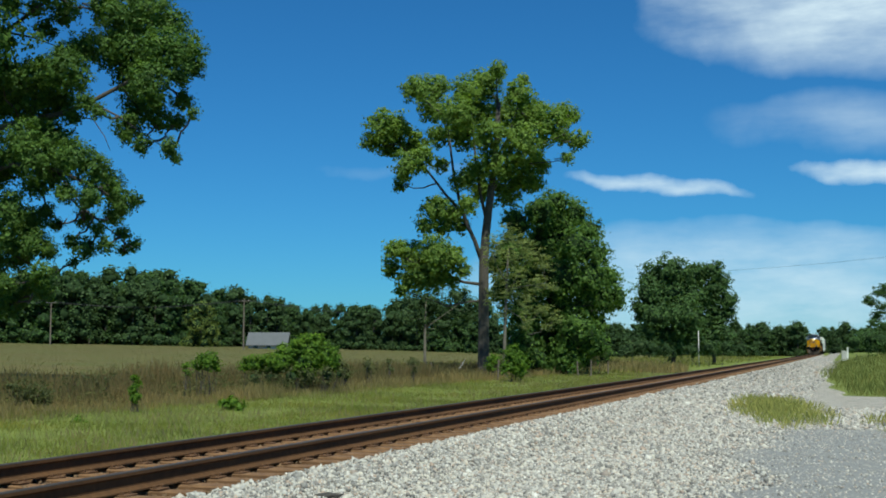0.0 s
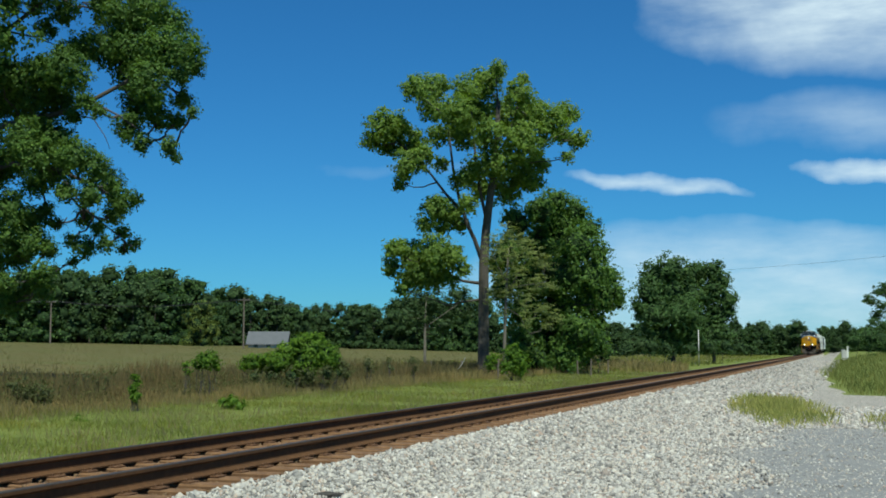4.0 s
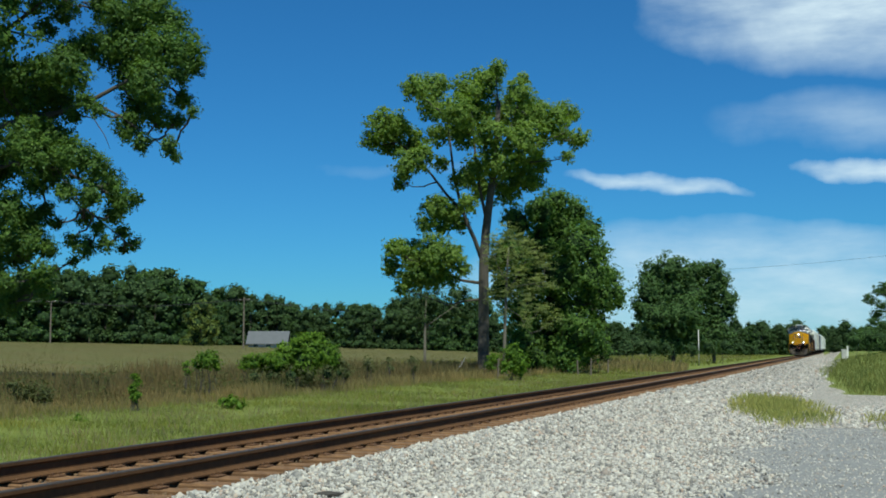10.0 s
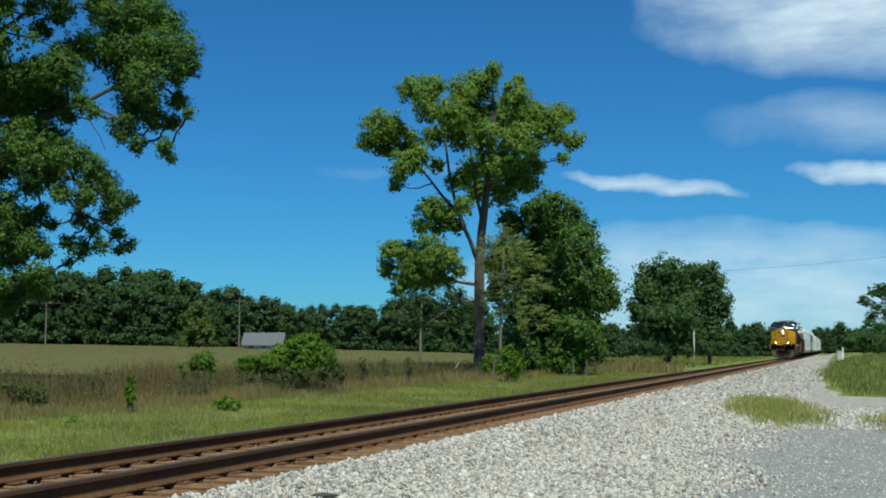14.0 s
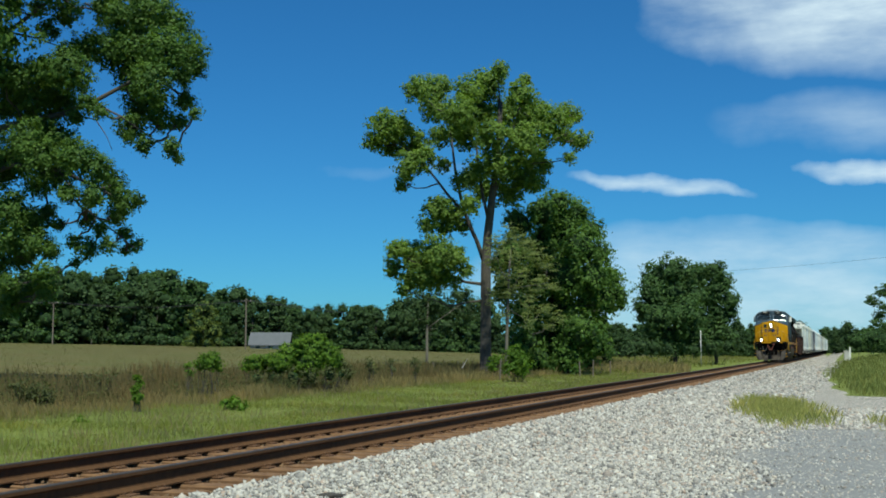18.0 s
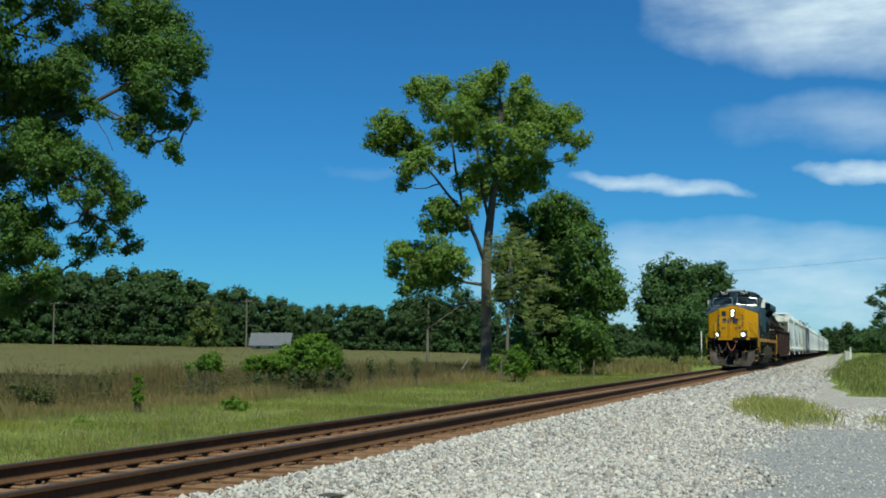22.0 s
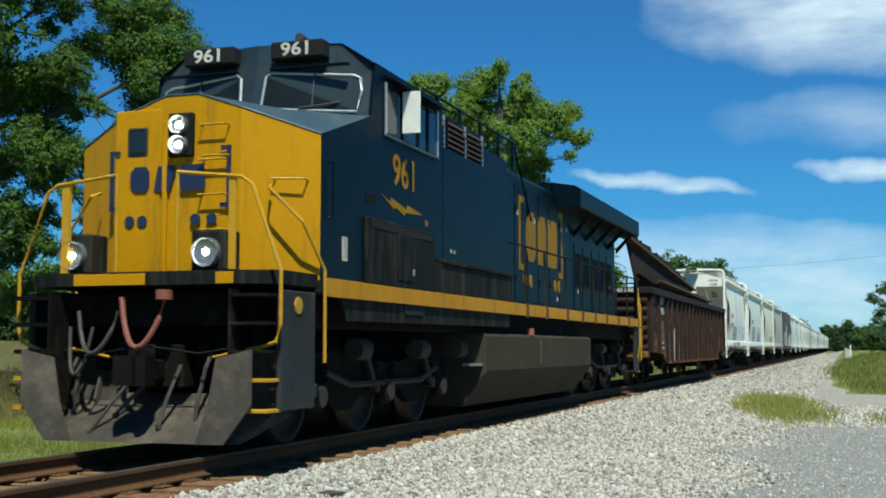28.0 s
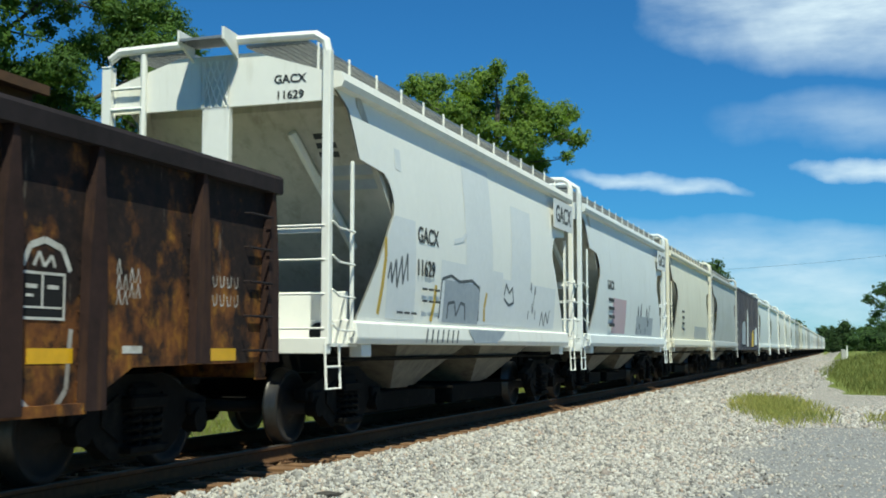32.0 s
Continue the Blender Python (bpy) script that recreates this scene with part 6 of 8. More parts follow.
    lettering("large_mark", "GACX", .46, (1.547, 11.15, 3.69), SIDE, M_LETTER_K, R2, "large black reporting mark", 1.0, .008)
    for pts in ([(7.0, 1.5), (7.1, 2.2), (7.4, 1.6), (7.6, 2.3), (7.7, 1.5)], [(8.4, 1.5), (8.5, 2.2), (8.8, 1.7), (9.0, 2.3)]):
        skin_stroke(R2, pts, .10, M_SPRAY)
    for k in range(4):
        part("data_bar", box(1.500, 1.503, 2.9, 3.6, 2.2 - k * .2, 2.28 - k * .2), M_LETTER_K, R2)
        part("data_bar", box(1.500, 1.503, 2.9, 3.5, 2.3 - k * .2, 2.38 - k * .2), M_LETTER_K, third)
    skin_patch(third, 6.5, 10.4, 1.45, 1.9, M_HOP_DUST, .1, "brown dust stain")


dress_first_hopper()

# ---- dark high-sided wagon among the hoppers ----
M_DARKCAR = surface("dark_slate_wagon_paint", (0.075, 0.078, 0.10), (0.04, 0.042, 0.055), 0.6, grain=8, patch=0.8, dirt=(0.16, 0.15, 0.15), dirt_amount=0.4, streak=1, bump=0.05)
slate = car("high_sided_wagon", 95.6, 15.4, "dark slate high-sided freight wagon with graffiti", "rail wagon")
part("body", box(-1.50, 1.50, .1, 15.3, 1.0, 4.15, .03), M_DARKCAR, slate, "dark slate body")
part("roof", prism([(-1.54, 4.13), (-1.54, 4.24), (-.8, 4.34), (.8, 4.34), (1.54, 4.24), (1.54, 4.13)], 0, 15.4, "y"), M_DARKCAR, slate)
for k in range(15):
    y = .6 + k * 1.02
    part("side_post", box(1.50, 1.56, y - .05, y + .05, 1.0, 4.12, .01), M_DARKCAR, slate, "pressed side post")
for y0, y1, z0, z1, m in ((1.5, 4.2, 1.3, 2.6, M_COVER2), (5.0, 6.3, 1.2, 3.3, M_COVER), (8.5, 10.5, 1.2, 2.2, M_SPRAY_Y), (11, 13.5, 1.3, 2.4, M_COVER)):
    part("graffiti_block", prism([(y0, z0), (y1 - .3, z0), (y1, z1 - .4), (y1 - .5, z1), (y0 + .4, z1 - .2)], 1.565, 1.568, "x"), m, slate, "patch of sprayed graffiti")
part("underframe", box(-.4, .4, .1, 15.3, .7, 1.0), M_BLACK, slate)
for y in (1.8, 13.6):
    freight_truck(slate, y, False)
add_coupler(slate, -.7), add_coupler(slate, 16.1, True)

# ---- plants ----
M_LEAF_POPLAR = leaf_mat("poplar_leaf", (0.215, 0.305, 0.072), (0.120, 0.195, 0.044), 0.48)
M_LEAF_OAK = leaf_mat("oak_leaf", (0.125, 0.205, 0.045), (0.055, 0.112, 0.030), 0.40)
M_LEAF_DARK = leaf_mat("dense_dark_leaf", (0.084, 0.146, 0.046), (0.044, 0.087, 0.032), 0.32)
M_LEAF_WOOD = leaf_mat("woodland_leaf", (0.070, 0.112, 0.042), (0.040, 0.074, 0.031), 0.28)
M_LEAF_PALE = leaf_mat("yellow_green_leaf", (0.185, 0.220, 0.060), (0.110, 0.150, 0.042), 0.35)
M_LEAF_OLIVE = leaf_mat("olive_feathery_leaf", (0.270, 0.310, 0.125), (0.170, 0.210, 0.082), 0.45)
M_LEAF_BUSH = leaf_mat("bright_bush_leaf", (0.165, 0.265, 0.030), (0.060, 0.125, 0.018), 0.4)
M_LEAF_SCRUB = leaf_mat("dull_scrub_leaf", (0.120, 0.135, 0.055), (0.060, 0.072, 0.034), 0.35)
# Inner filler lumps: dark base colour paints in the shade deep in crowns.
M_INNER = surface("painted_shade_foliage", (0.034, 0.058, 0.022), (0.014, 0.026, 0.011), 0.95, spec=0.05, grain=2.6, patch=0.8, bump=1.0)
M_BARK = surface("grey_bark", (0.105, 0.092, 0.078), (0.048, 0.041, 0.035), 0.95, grain=6, patch=1.5, bump=0.6)
M_TWIG = surface("pale_twig_bark", (0.17, 0.15, 0.12), (0.09, 0.08, 0.065), 0.95, grain=8, patch=2, bump=0.3)


def leaves_mesh(name, points, away, size, material, seed, slim=0.5):
    """Many small folded leaves, one four-cornered island each, turned mostly the way their tuft faces."""
    r = np.random.RandomState(seed)
    n = len(points)
    P = np.asarray(points)
    nrm = r.normal(size=(n, 3)) * 0.50 + np.asarray(away) * 0.75 + np.array([0, -0.1, 0.40])
    nrm /= np.linalg.norm(nrm, axis=1)[:, None]
    a = r.normal(size=(n, 3))
    a -= nrm * (a * nrm).sum(1)[:, None]
    a /= np.linalg.norm(a, axis=1)[:, None] + 1e-9
    b = np.cross(nrm, a)
    s = size * (0.6 + 0.8 * r.rand(n))[:, None]
    mid = P + nrm * s * 0.12
    V = np.stack([P - a * s * 0.55, mid + b * s * slim, P + a * s * 0.55, mid - b * s * slim], 1).reshape(-1, 3)
    me = bpy.data.meshes.new(name)
    me.vertices.add(4 * n), me.loops.add(4 * n), me.polygons.add(n)
    me.vertices.foreach_set("co", V.ravel())
    me.loops.foreach_set("vertex_index", np.arange(4 * n, dtype=np.int32))
    me.polygons.foreach_set("loop_start", np.arange(0, 4 * n, 4, dtype=np.int32))
    me.polygons.foreach_set("loop_total", np.full(n, 4, dtype=np.int32))
    me.update()
    me.materials.append(material)
    return me


def tuft_field(lobes, tuft, cover, seed, flat=0.75, ragged=0.40, keep=None):
    """Leafy tufts: every lobe (x, y, z, radius) breaks up into boughs, every bough into tufts. Gives tuft centres and the way they face."""
    r = np.random.RandomState(seed)
    centres, faces = [], []
    for x, y, z, rad in lobes:
        boughs = int(8 + 12 * rad)
        d = r.normal(size=(boughs, 3))
        d /= np.linalg.norm(d, axis=1)[:, None]
        bc = d * rad * r.uniform(0.2, 0.85, boughs)[:, None]
        br = rad * r.uniform(ragged * .7, ragged * 1.25, boughs)
        n = max(6, int(cover * 3.14 * rad * rad / (3.14 * tuft * tuft)))
        pick = r.randint(0, boughs, n)
        e = r.normal(size=(n, 3))
        e /= np.linalg.norm(e, axis=1)[:, None]
        off = bc[pick] + e * (br[pick] * r.uniform(0, 1, n) ** 0.45)[:, None] * np.array([1, 1, flat])
        loose = r.rand(n) < .45          # the rest fills the lobe evenly
        off[loose] = e[loose] * (rad * r.uniform(0.1, 1, loose.sum()) ** 0.5)[:, None]
        centres.append(off + np.array([x, y, z]))
        way = e * 0.6 + off / (np.linalg.norm(off, axis=1)[:, None] + 1e-6) * 0.7
        faces.append(way)
    C, W = np.concatenate(centres), np.concatenate(faces)
    if keep is not None:
        ok = np.array([keep(*c) for c in C])
        C, W = C[ok], W[ok]
    return C, W


def foliage(name, C, W, tuft, per, leaf, material, seed, flat=0.75, slim=0.5):
    r = np.random.RandomState(seed + 5)
    n = len(C) * per
    e = r.normal(size=(n, 3)) * 0.55
    rad = np.repeat(tuft * r.uniform(0.6, 1.3, len(C)), per)
    off = np.clip(e, -1.25, 1.25) * rad[:, None] * np.array([1, 1, flat])
    away = np.repeat(W, per, axis=0) + off / (np.linalg.norm(off, axis=1)[:, None] + 1e-6) * 0.6
    return leaves_mesh(name, np.repeat(C, per, axis=0) + off, away, leaf, material, seed, slim)


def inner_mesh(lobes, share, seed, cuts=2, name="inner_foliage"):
    """Lumpy twig-and-leaf filler, painted in crown shade, always under a dense crown's outer leaves."""
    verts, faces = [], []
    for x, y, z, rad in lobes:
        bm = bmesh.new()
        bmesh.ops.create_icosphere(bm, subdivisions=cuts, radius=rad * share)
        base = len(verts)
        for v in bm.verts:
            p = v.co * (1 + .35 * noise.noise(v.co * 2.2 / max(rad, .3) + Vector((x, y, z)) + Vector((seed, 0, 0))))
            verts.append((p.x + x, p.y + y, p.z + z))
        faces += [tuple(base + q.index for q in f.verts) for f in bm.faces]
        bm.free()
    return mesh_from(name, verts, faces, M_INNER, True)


def limb(bm, a, b, r, r2, seed, sag=0.06, sides=7):
    rnd = random.Random(seed)
    a, b = Vector(a), Vector(b)
    d = (b - a).length
    pts = []
    for i in range(6):
        t = i / 5
        p = a.lerp(b, t) + Vector((rnd.uniform(-1, 1), rnd.uniform(-1, 1), rnd.uniform(-.6, .6))) * d * sag * math.sin(math.pi * t)
        p.z -= d * 0.10 * math.sin(math.pi * t)
        pts.append(p)
    tube(pts, r, sides, bm, r2)


VIEW = radians(YAW)
def place(px, dist):
    """A spot at a bearing (units right of the view axis) and distance from the camera, on the ground."""
    a = VIEW - math.atan((px - 784) / 2127.0)
    x, y = EYE[0] - dist * math.sin(a), dist * math.cos(a)
    return (x, y, ground_z(x, y))


FACE = YAW   # trees are modelled with x across the view


class Spread:
    """Turns bearings and heights (the same units as place) into metres round a plant's foot, at any depth behind or before it."""
    def __init__(self, px, dist):
        self.where = place(px, dist)
        self.depth = dist * math.cos(math.atan((px - 784) / 2127.0))
        self.side, self.eye = self.depth * (px - 784) / 2127.0, EYE[2] - self.where[2]
        self.c, self.s = math.cos(radians(PITCH)), math.sin(radians(PITCH))

    def at(self, u, v, d=0.0):
        b = (441 - v) / 2127.0
        f = (self.depth + d) / (self.c - b * self.s)
        return ((u - 784) / 2127.0 * f - self.side, d, self.eye + (self.s + b * self.c) * f)

    def lobes(self, rows, deep, seed, swell=1.32):
        rnd = random.Random(seed)
        return [(*self.at(u, v, rnd.uniform(-deep, deep)), swell * r * self.depth / 2127.0) for u, v, r in rows]

    def clear(self, gaps):
        """True where no gap of the crown (a window of sky between the boughs) lies."""
        def test(x, y, z):
            f = self.depth + y
            t = (z - self.eye) / f
            b = (t * self.c - self.s) / (self.c + t * self.s)
            u, v = 784 + 2127 * (x + self.side) / f * (self.c - b * self.s), 441 - 2127 * b
            return all((u - a) ** 2 + (v - e) ** 2 > r * r for a, e, r in gaps)
        return test


def tree(name, spot, lobes, stem, girth, leaf, per, tuft, cover, material, seed, label, gaps=(), boughs=(), inner=0.0, twigs=2, bark=None, category="tree", group="", flat=.75, ragged=.40, slim=.5, taper=.35, more=(), limbs=True, droop=0.0):
    """stem and boughs: lines of (across, height, depth) with the boughs' own girth last; thin limbs run from them to every lobe."""
    bark = bark or M_BARK
    root = tagged(new(name), label, category, group)
    root.matrix_basis = pose(*spot.where, 0, 0, FACE)
    lines = [[Vector((0, 0, -.4)), Vector((0, 0, 0))] + [Vector(spot.at(*p)) for p in stem]]
    bm = bmesh.new()
    tube(lines[0], girth, 10, bm, girth * taper)
    for x, y in ((.7, .5), (-.8, .3), (.1, -.9)):
        tube([(x * girth * 1.5, y * girth * 1.5, -.3), (x * girth * .5, y * girth * .5, girth * 1.6)], girth * .42, 6, bm, girth * .2)
    part("trunk", bm, bark, root, smooth=True)
    for *way, g in boughs:
        line = [Vector(spot.at(*p)) for p in way]
        lines.append(line)
        part("bough", tube(line, g * .8, 8, None, g * .25), bark, root, smooth=True)
    joints = [p.lerp(q, t) for line in lines for p, q in zip(line[1:], line[2:]) for t in (0, .33, .66)] + [line[-1] for line in lines]
    C, W = tuft_field(lobes, tuft, cover, seed, flat, ragged, spot.clear(gaps) if gaps else None)
    if more:          # the bulk of a wide crown, in coarser tufts
        part("outer_crown", None, None, root, mesh=foliage("outer_crown", *tuft_field(more, tuft * 2, 3.0, seed + 3, flat, ragged), tuft * 2.2, 20, leaf * 2, material, seed + 4, flat, slim))
        lobes = lobes + list(more)
    bm = bmesh.new()
    rnd = random.Random(seed)
    for i, (x, y, z, r) in enumerate(lobes if limbs else ()):
        p = Vector((x, y, z))
        best = min((q for q in joints if q.z < z + .3 * r + droop), key=lambda q: (q - p).length, default=joints[0])
        d = (p - best).length
        limb(bm, best, p, girth * min(.22, .06 + .022 * d), girth * .05, seed + i, sides=6)
        near = C[np.linalg.norm(C - np.array([x, y, z]), axis=1) < r * 1.05]
        for k in range(min(twigs, len(near))):
            limb(bm, best.lerp(p, rnd.uniform(.55, .95)), near[rnd.randrange(len(near))], girth * .055, girth * .018, seed + 31 * i + k, sides=4)
    if limbs:
        part("branchwork", bm, bark, root, smooth=True)
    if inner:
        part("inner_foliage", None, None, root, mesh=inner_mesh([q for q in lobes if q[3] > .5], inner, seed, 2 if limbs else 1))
    part("crown", None, None, root, mesh=foliage("crown", C, W, tuft, per, leaf, material, seed + 1, flat, slim))
    return root


# the tall poplar: an open crown of separate leafy arms round two main stems
S = Spread(855, 82)
POPLAR = [(735, 158, 18), (765, 155, 24), (762, 188, 20), (678, 222, 24), (705, 222, 20), (658, 250, 14), (690, 258, 18), (728, 250, 22), (720, 292, 20), (748, 280, 18), (708, 325, 10), (772, 240, 16), (782, 292, 11),
          (805, 200, 28), (825, 160, 22), (860, 145, 24), (880, 122, 13), (850, 195, 32), (820, 235, 28), (865, 238, 24), (918, 168, 22), (926, 142, 9)]
POPLAR2 = [(905, 205, 28), (945, 205, 24), (925, 250, 30), (975, 215, 24), (1003, 200, 17), (992, 240, 13), (1024, 248, 14), (1004, 278, 8), (950, 288, 18), (922, 305, 24), (945, 325, 14), (880, 290, 24), (842, 300, 20), (815, 318, 14), (895, 338, 20), (852, 335, 17)]
POPLAR3 = [(770, 370, 21), (800, 375, 18), (752, 395, 13), (785, 398, 15), (815, 398, 13), (828, 362, 14), (700, 440, 16), (735, 452, 26), (768, 450, 28), (800, 455, 20), (692, 472, 14), (755, 485, 26), (722, 492, 18), (790, 492, 16), (712, 512, 9), (820, 478, 10)]
tree("poplar_tree", S, S.lobes(POPLAR, 2.6, 1, 1.42) + S.lobes(POPLAR2, 2.6, 2, 1.5) + S.lobes(POPLAR3, 1.8, 3, 1.42), [(856, 560), (856, 470), (860, 410), (866, 360), (874, 300), (880, 240), (882, 180)],
     .45, .15, 11, .24, 7.5, M_LEAF_POPLAR, 11, "tall open-crowned green poplar at the edge of the meadow",
     gaps=((735, 215, 13), (750, 228, 8), (795, 265, 12), (800, 290, 9), (770, 330, 14), (905, 208, 6), (845, 432, 12), (990, 265, 9), (722, 205, 9), (745, 338, 16), (975, 275, 9)),
     boughs=([(853, 462), (840, 425), (826, 395), (812, 350), (802, 300), (796, 250), (790, 200), .20], [(815, 372), (790, 345), (765, 312), (748, 292), (725, 268), (690, 245), .13], [(868, 345), (890, 300), (915, 275), (955, 255), (1000, 235), .15],
             [(862, 395), (850, 340), (842, 290), (838, 230), (832, 180), .15], [(876, 285), (900, 240), (915, 190), .10], [(850, 502), (820, 498), (785, 485), (740, 465), .15]), twigs=3, ragged=.5)
S = Spread(752, 118)
tree("slender_tree", S, S.lobes([(735, 535, 20), (765, 530, 22), (750, 560, 20), (812, 525, 20), (832, 548, 17), (800, 552, 15), (720, 560, 14), (785, 575, 12)], 1.5, 5), [(752, 590), (753, 560), (755, 525)],
     .19, .16, 16, .28, 4.0, M_LEAF_WOOD, 15, "slender pale-stemmed tree behind the poplar", boughs=([(753, 580), (780, 560), (815, 535), .07],), bark=M_TWIG)
S = Spread(1000, 92)
DARK = [(985, 362, 24), (955, 375, 28), (1015, 378, 25), (915, 395, 26), (985, 405, 36), (1042, 408, 22), (1022, 438, 36), (955, 440, 38), (905, 445, 32), (1056, 450, 22), (1040, 488, 34), (990, 485, 40), (935, 492, 36), (1078, 492, 20), (1092, 520, 15),
        (1068, 528, 24), (1095, 540, 9), (1040, 535, 36), (985, 545, 40), (930, 550, 36), (1058, 572, 18), (1025, 588, 34), (975, 600, 38), (925, 605, 30), (1055, 612, 22), (1005, 632, 30), (950, 635, 26), (890, 510, 24), (882, 465, 20)]
tree("dense_broadleaf_tree", S, S.lobes(DARK, 2.8, 7), [(998, 600), (996, 540), (990, 470), (985, 400)],
     .38, .17, 12, .32, 6.5, M_LEAF_OAK, 21, "dense dark green tree growing beside the poplar", inner=.55, ragged=.40)
S = Spread(893, 79)
OLIVE = [(900, 412, 17), (878, 430, 18), (925, 428, 18), (868, 455, 17), (900, 455, 18), (940, 448, 18), (965, 468, 18), (915, 485, 18), (880, 485, 16), (945, 502, 20), (975, 505, 12), (900, 515, 17), (872, 525, 16), (925, 535, 18), (958, 548, 17), (985, 562, 13), (930, 568, 13), (968, 578, 10), (890, 555, 12)]
tree("young_feathery_tree", S, S.lobes(OLIVE, 1.4, 9), [(893, 600), (895, 545), (897, 490), (900, 440)],
     .15, .08, 14, .20, 3.2, M_LEAF_OLIVE, 31, "young olive-green tree with thin feathery foliage", twigs=5, flat=.35, slim=.35, bark=M_TWIG,
     boughs=([(896, 520), (915, 490), (935, 455), .05], [(895, 545), (920, 560), (935, 590), .05], [(897, 500), (880, 470), (872, 445), .045], [(896, 510), (930, 505), (965, 500), .045]))
S = Spread(-170, 62)
OAK = [(268, 18, 32), (222, 30, 34), (182, 16, 20), (308, 42, 20), (332, 92, 26), (346, 118, 13), (292, 88, 32), (245, 90, 36), (195, 82, 32), (145, 85, 24), (112, 92, 14), (320, 132, 16), (268, 148, 30), (232, 140, 26), (325, 176, 15), (342, 200, 8),
       (312, 214, 13), (248, 190, 28), (282, 208, 18), (228, 226, 20), (252, 258, 13), (300, 262, 12), (312, 277, 7), (120, 125, 30), (80, 130, 28), (35, 140, 32), (0, 125, 26)]
OAK2 = [(60, 170, 32), (105, 178, 24), (10, 185, 28), (150, 180, 14), (175, 195, 10), (130, 205, 12), (20, 8, 14), (65, 8, 14), (115, 20, 20), (80, 52, 14), (10, 68, 12), (70, 225, 26), (35, 245, 28), (95, 250, 28), (60, 280, 30), (10, 285, 32), (135, 280, 26), (100, 300, 26), (170, 300, 20), (195, 325, 18), (215, 352, 18), (238, 352, 8), (200, 380, 15), (155, 345, 18), (120, 340, 14), (150, 385, 14)]
OAK3 = [(175, 405, 10), (215, 412, 11), (238, 432, 9), (220, 444, 8), (185, 432, 10), (148, 438, 14), (125, 425, 9), (60, 330, 16), (80, 372, 12), (20, 370, 26), (50, 395, 24), (15, 420, 24), (60, 430, 22), (85, 440, 12), (30, 455, 18), (130, 462, 6), (72, 485, 16), (75, 520, 12), (10, 500, 14), (100, 395, 9), (12, 540, 18), (55, 505, 16), (30, 525, 14), (82, 505, 10)]
OAK_OUT = [(-60, 60, 90), (-150, 200, 100), (-70, 330, 80), (-200, 20, 110), (-60, -110, 100), (90, -80, 80), (200, -55, 55), (-300, 150, 110), (-350, 0, 110), (-260, 330, 80), (-40, 440, 45)]
tree("overhanging_oak_tree", S, S.lobes(OAK, 2.0, 11, 1.5) + S.lobes(OAK2, 2.4, 12, 1.55) + S.lobes(OAK3, 1.6, 13, 1.55), [(-165, 560), (-160, 440), (-150, 330), (-130, 220), (-110, 100), (-100, -20)],
     .62, .10, 11, .19, 9.5, M_LEAF_OAK, 41, "large oak with drooping leafy branches over the meadow edge", twigs=4, ragged=.5, droop=4.0, more=S.lobes(OAK_OUT, 4.0, 14),
     gaps=((35, 72, 15), (58, 88, 15), (30, 98, 12), (115, 60, 12), (130, 46, 9), (155, 30, 8), (183, 138, 6), (175, 230, 14), (195, 246, 14), (170, 252, 11), (112, 222, 5), (20, 212, 7), (45, 355, 7), (100, 375, 5), (118, 402, 6), (190, 408, 6), (305, 150, 6), (285, 245, 8), (105, 458, 10)),
     boughs=([(-150, 300), (-60, 240), (40, 215), (110, 200), (160, 180), (215, 150), (270, 120), .26], [(-135, 200), (-60, 110), (5, 60), (50, 25), (95, -10), .24], [(10, 55), (60, 66), (105, 82), .07], [(110, 200), (165, 210), (185, 240), (195, 265), .045],
             [(-155, 400), (-80, 330), (20, 290), (100, 300), (170, 330), (215, 360), .20], [(100, 300), (150, 370), (200, 410), (230, 435), .07], [(-155, 430), (-70, 420), (10, 440), (60, 470), (78, 530), .12], [(160, 180), (210, 205), (260, 240), (300, 265), .07]))


def generic_lobes(rnd, w, h, n, low=0.10):
    """A rounded woodland crown, widest below the middle."""
    out = []
    for i in range(n):
        t = low + (1 - low) * (i + .5) / n
        rad = w / 2 * (max(0.0, 1 - (max(0.0, t - .45) / .62) ** 2)) ** .5
        a = rnd.uniform(0, 6.28)
        rr = max(0.0, rad - w * .16) * rnd.uniform(.35, 1.0)
        out.append((rr * math.cos(a), rr * math.sin(a), h * t * .92, w * rnd.uniform(.15, .24)))
    for i in range(7):          # skirts that hang to the ground
        a = i * .9 + rnd.uniform(-.3, .3)
        out.append((w * .36 * math.cos(a), w * .36 * math.sin(a), h * rnd.uniform(.05, .14), w * .17))
    return out


class Foot:
    """A plant modelled about its own foot."""
    where = (0, 0, 0)

    def at(self, x, z, d=0.0):
        return (x, d, z)


MODELS = []
for k, (mt, wd, low, rg) in enumerate(((M_LEAF_WOOD, 8.5, .06, .36), (M_LEAF_DARK, 10, .05, .34), (M_LEAF_WOOD, 6.5, .08, .40), (M_LEAF_PALE, 13, .10, .34), (M_LEAF_WOOD, 11, .05, .34))):
    rnd = random.Random(100 + k)
    MODELS.append(tree("woodland_tree", Foot(), generic_lobes(rnd, wd, 14, 26, low), [(0, 3), (.1, 6), (0, 9), (0, 12)],
                       .26, .42, 4, .52, 2.3, mt, 200 + k, "tree in the dark green wood beyond the meadow", inner=.60, group="trees of the distant wood", ragged=rg + .06, limbs=False))
WOOD = []
rnd = random.Random(77)


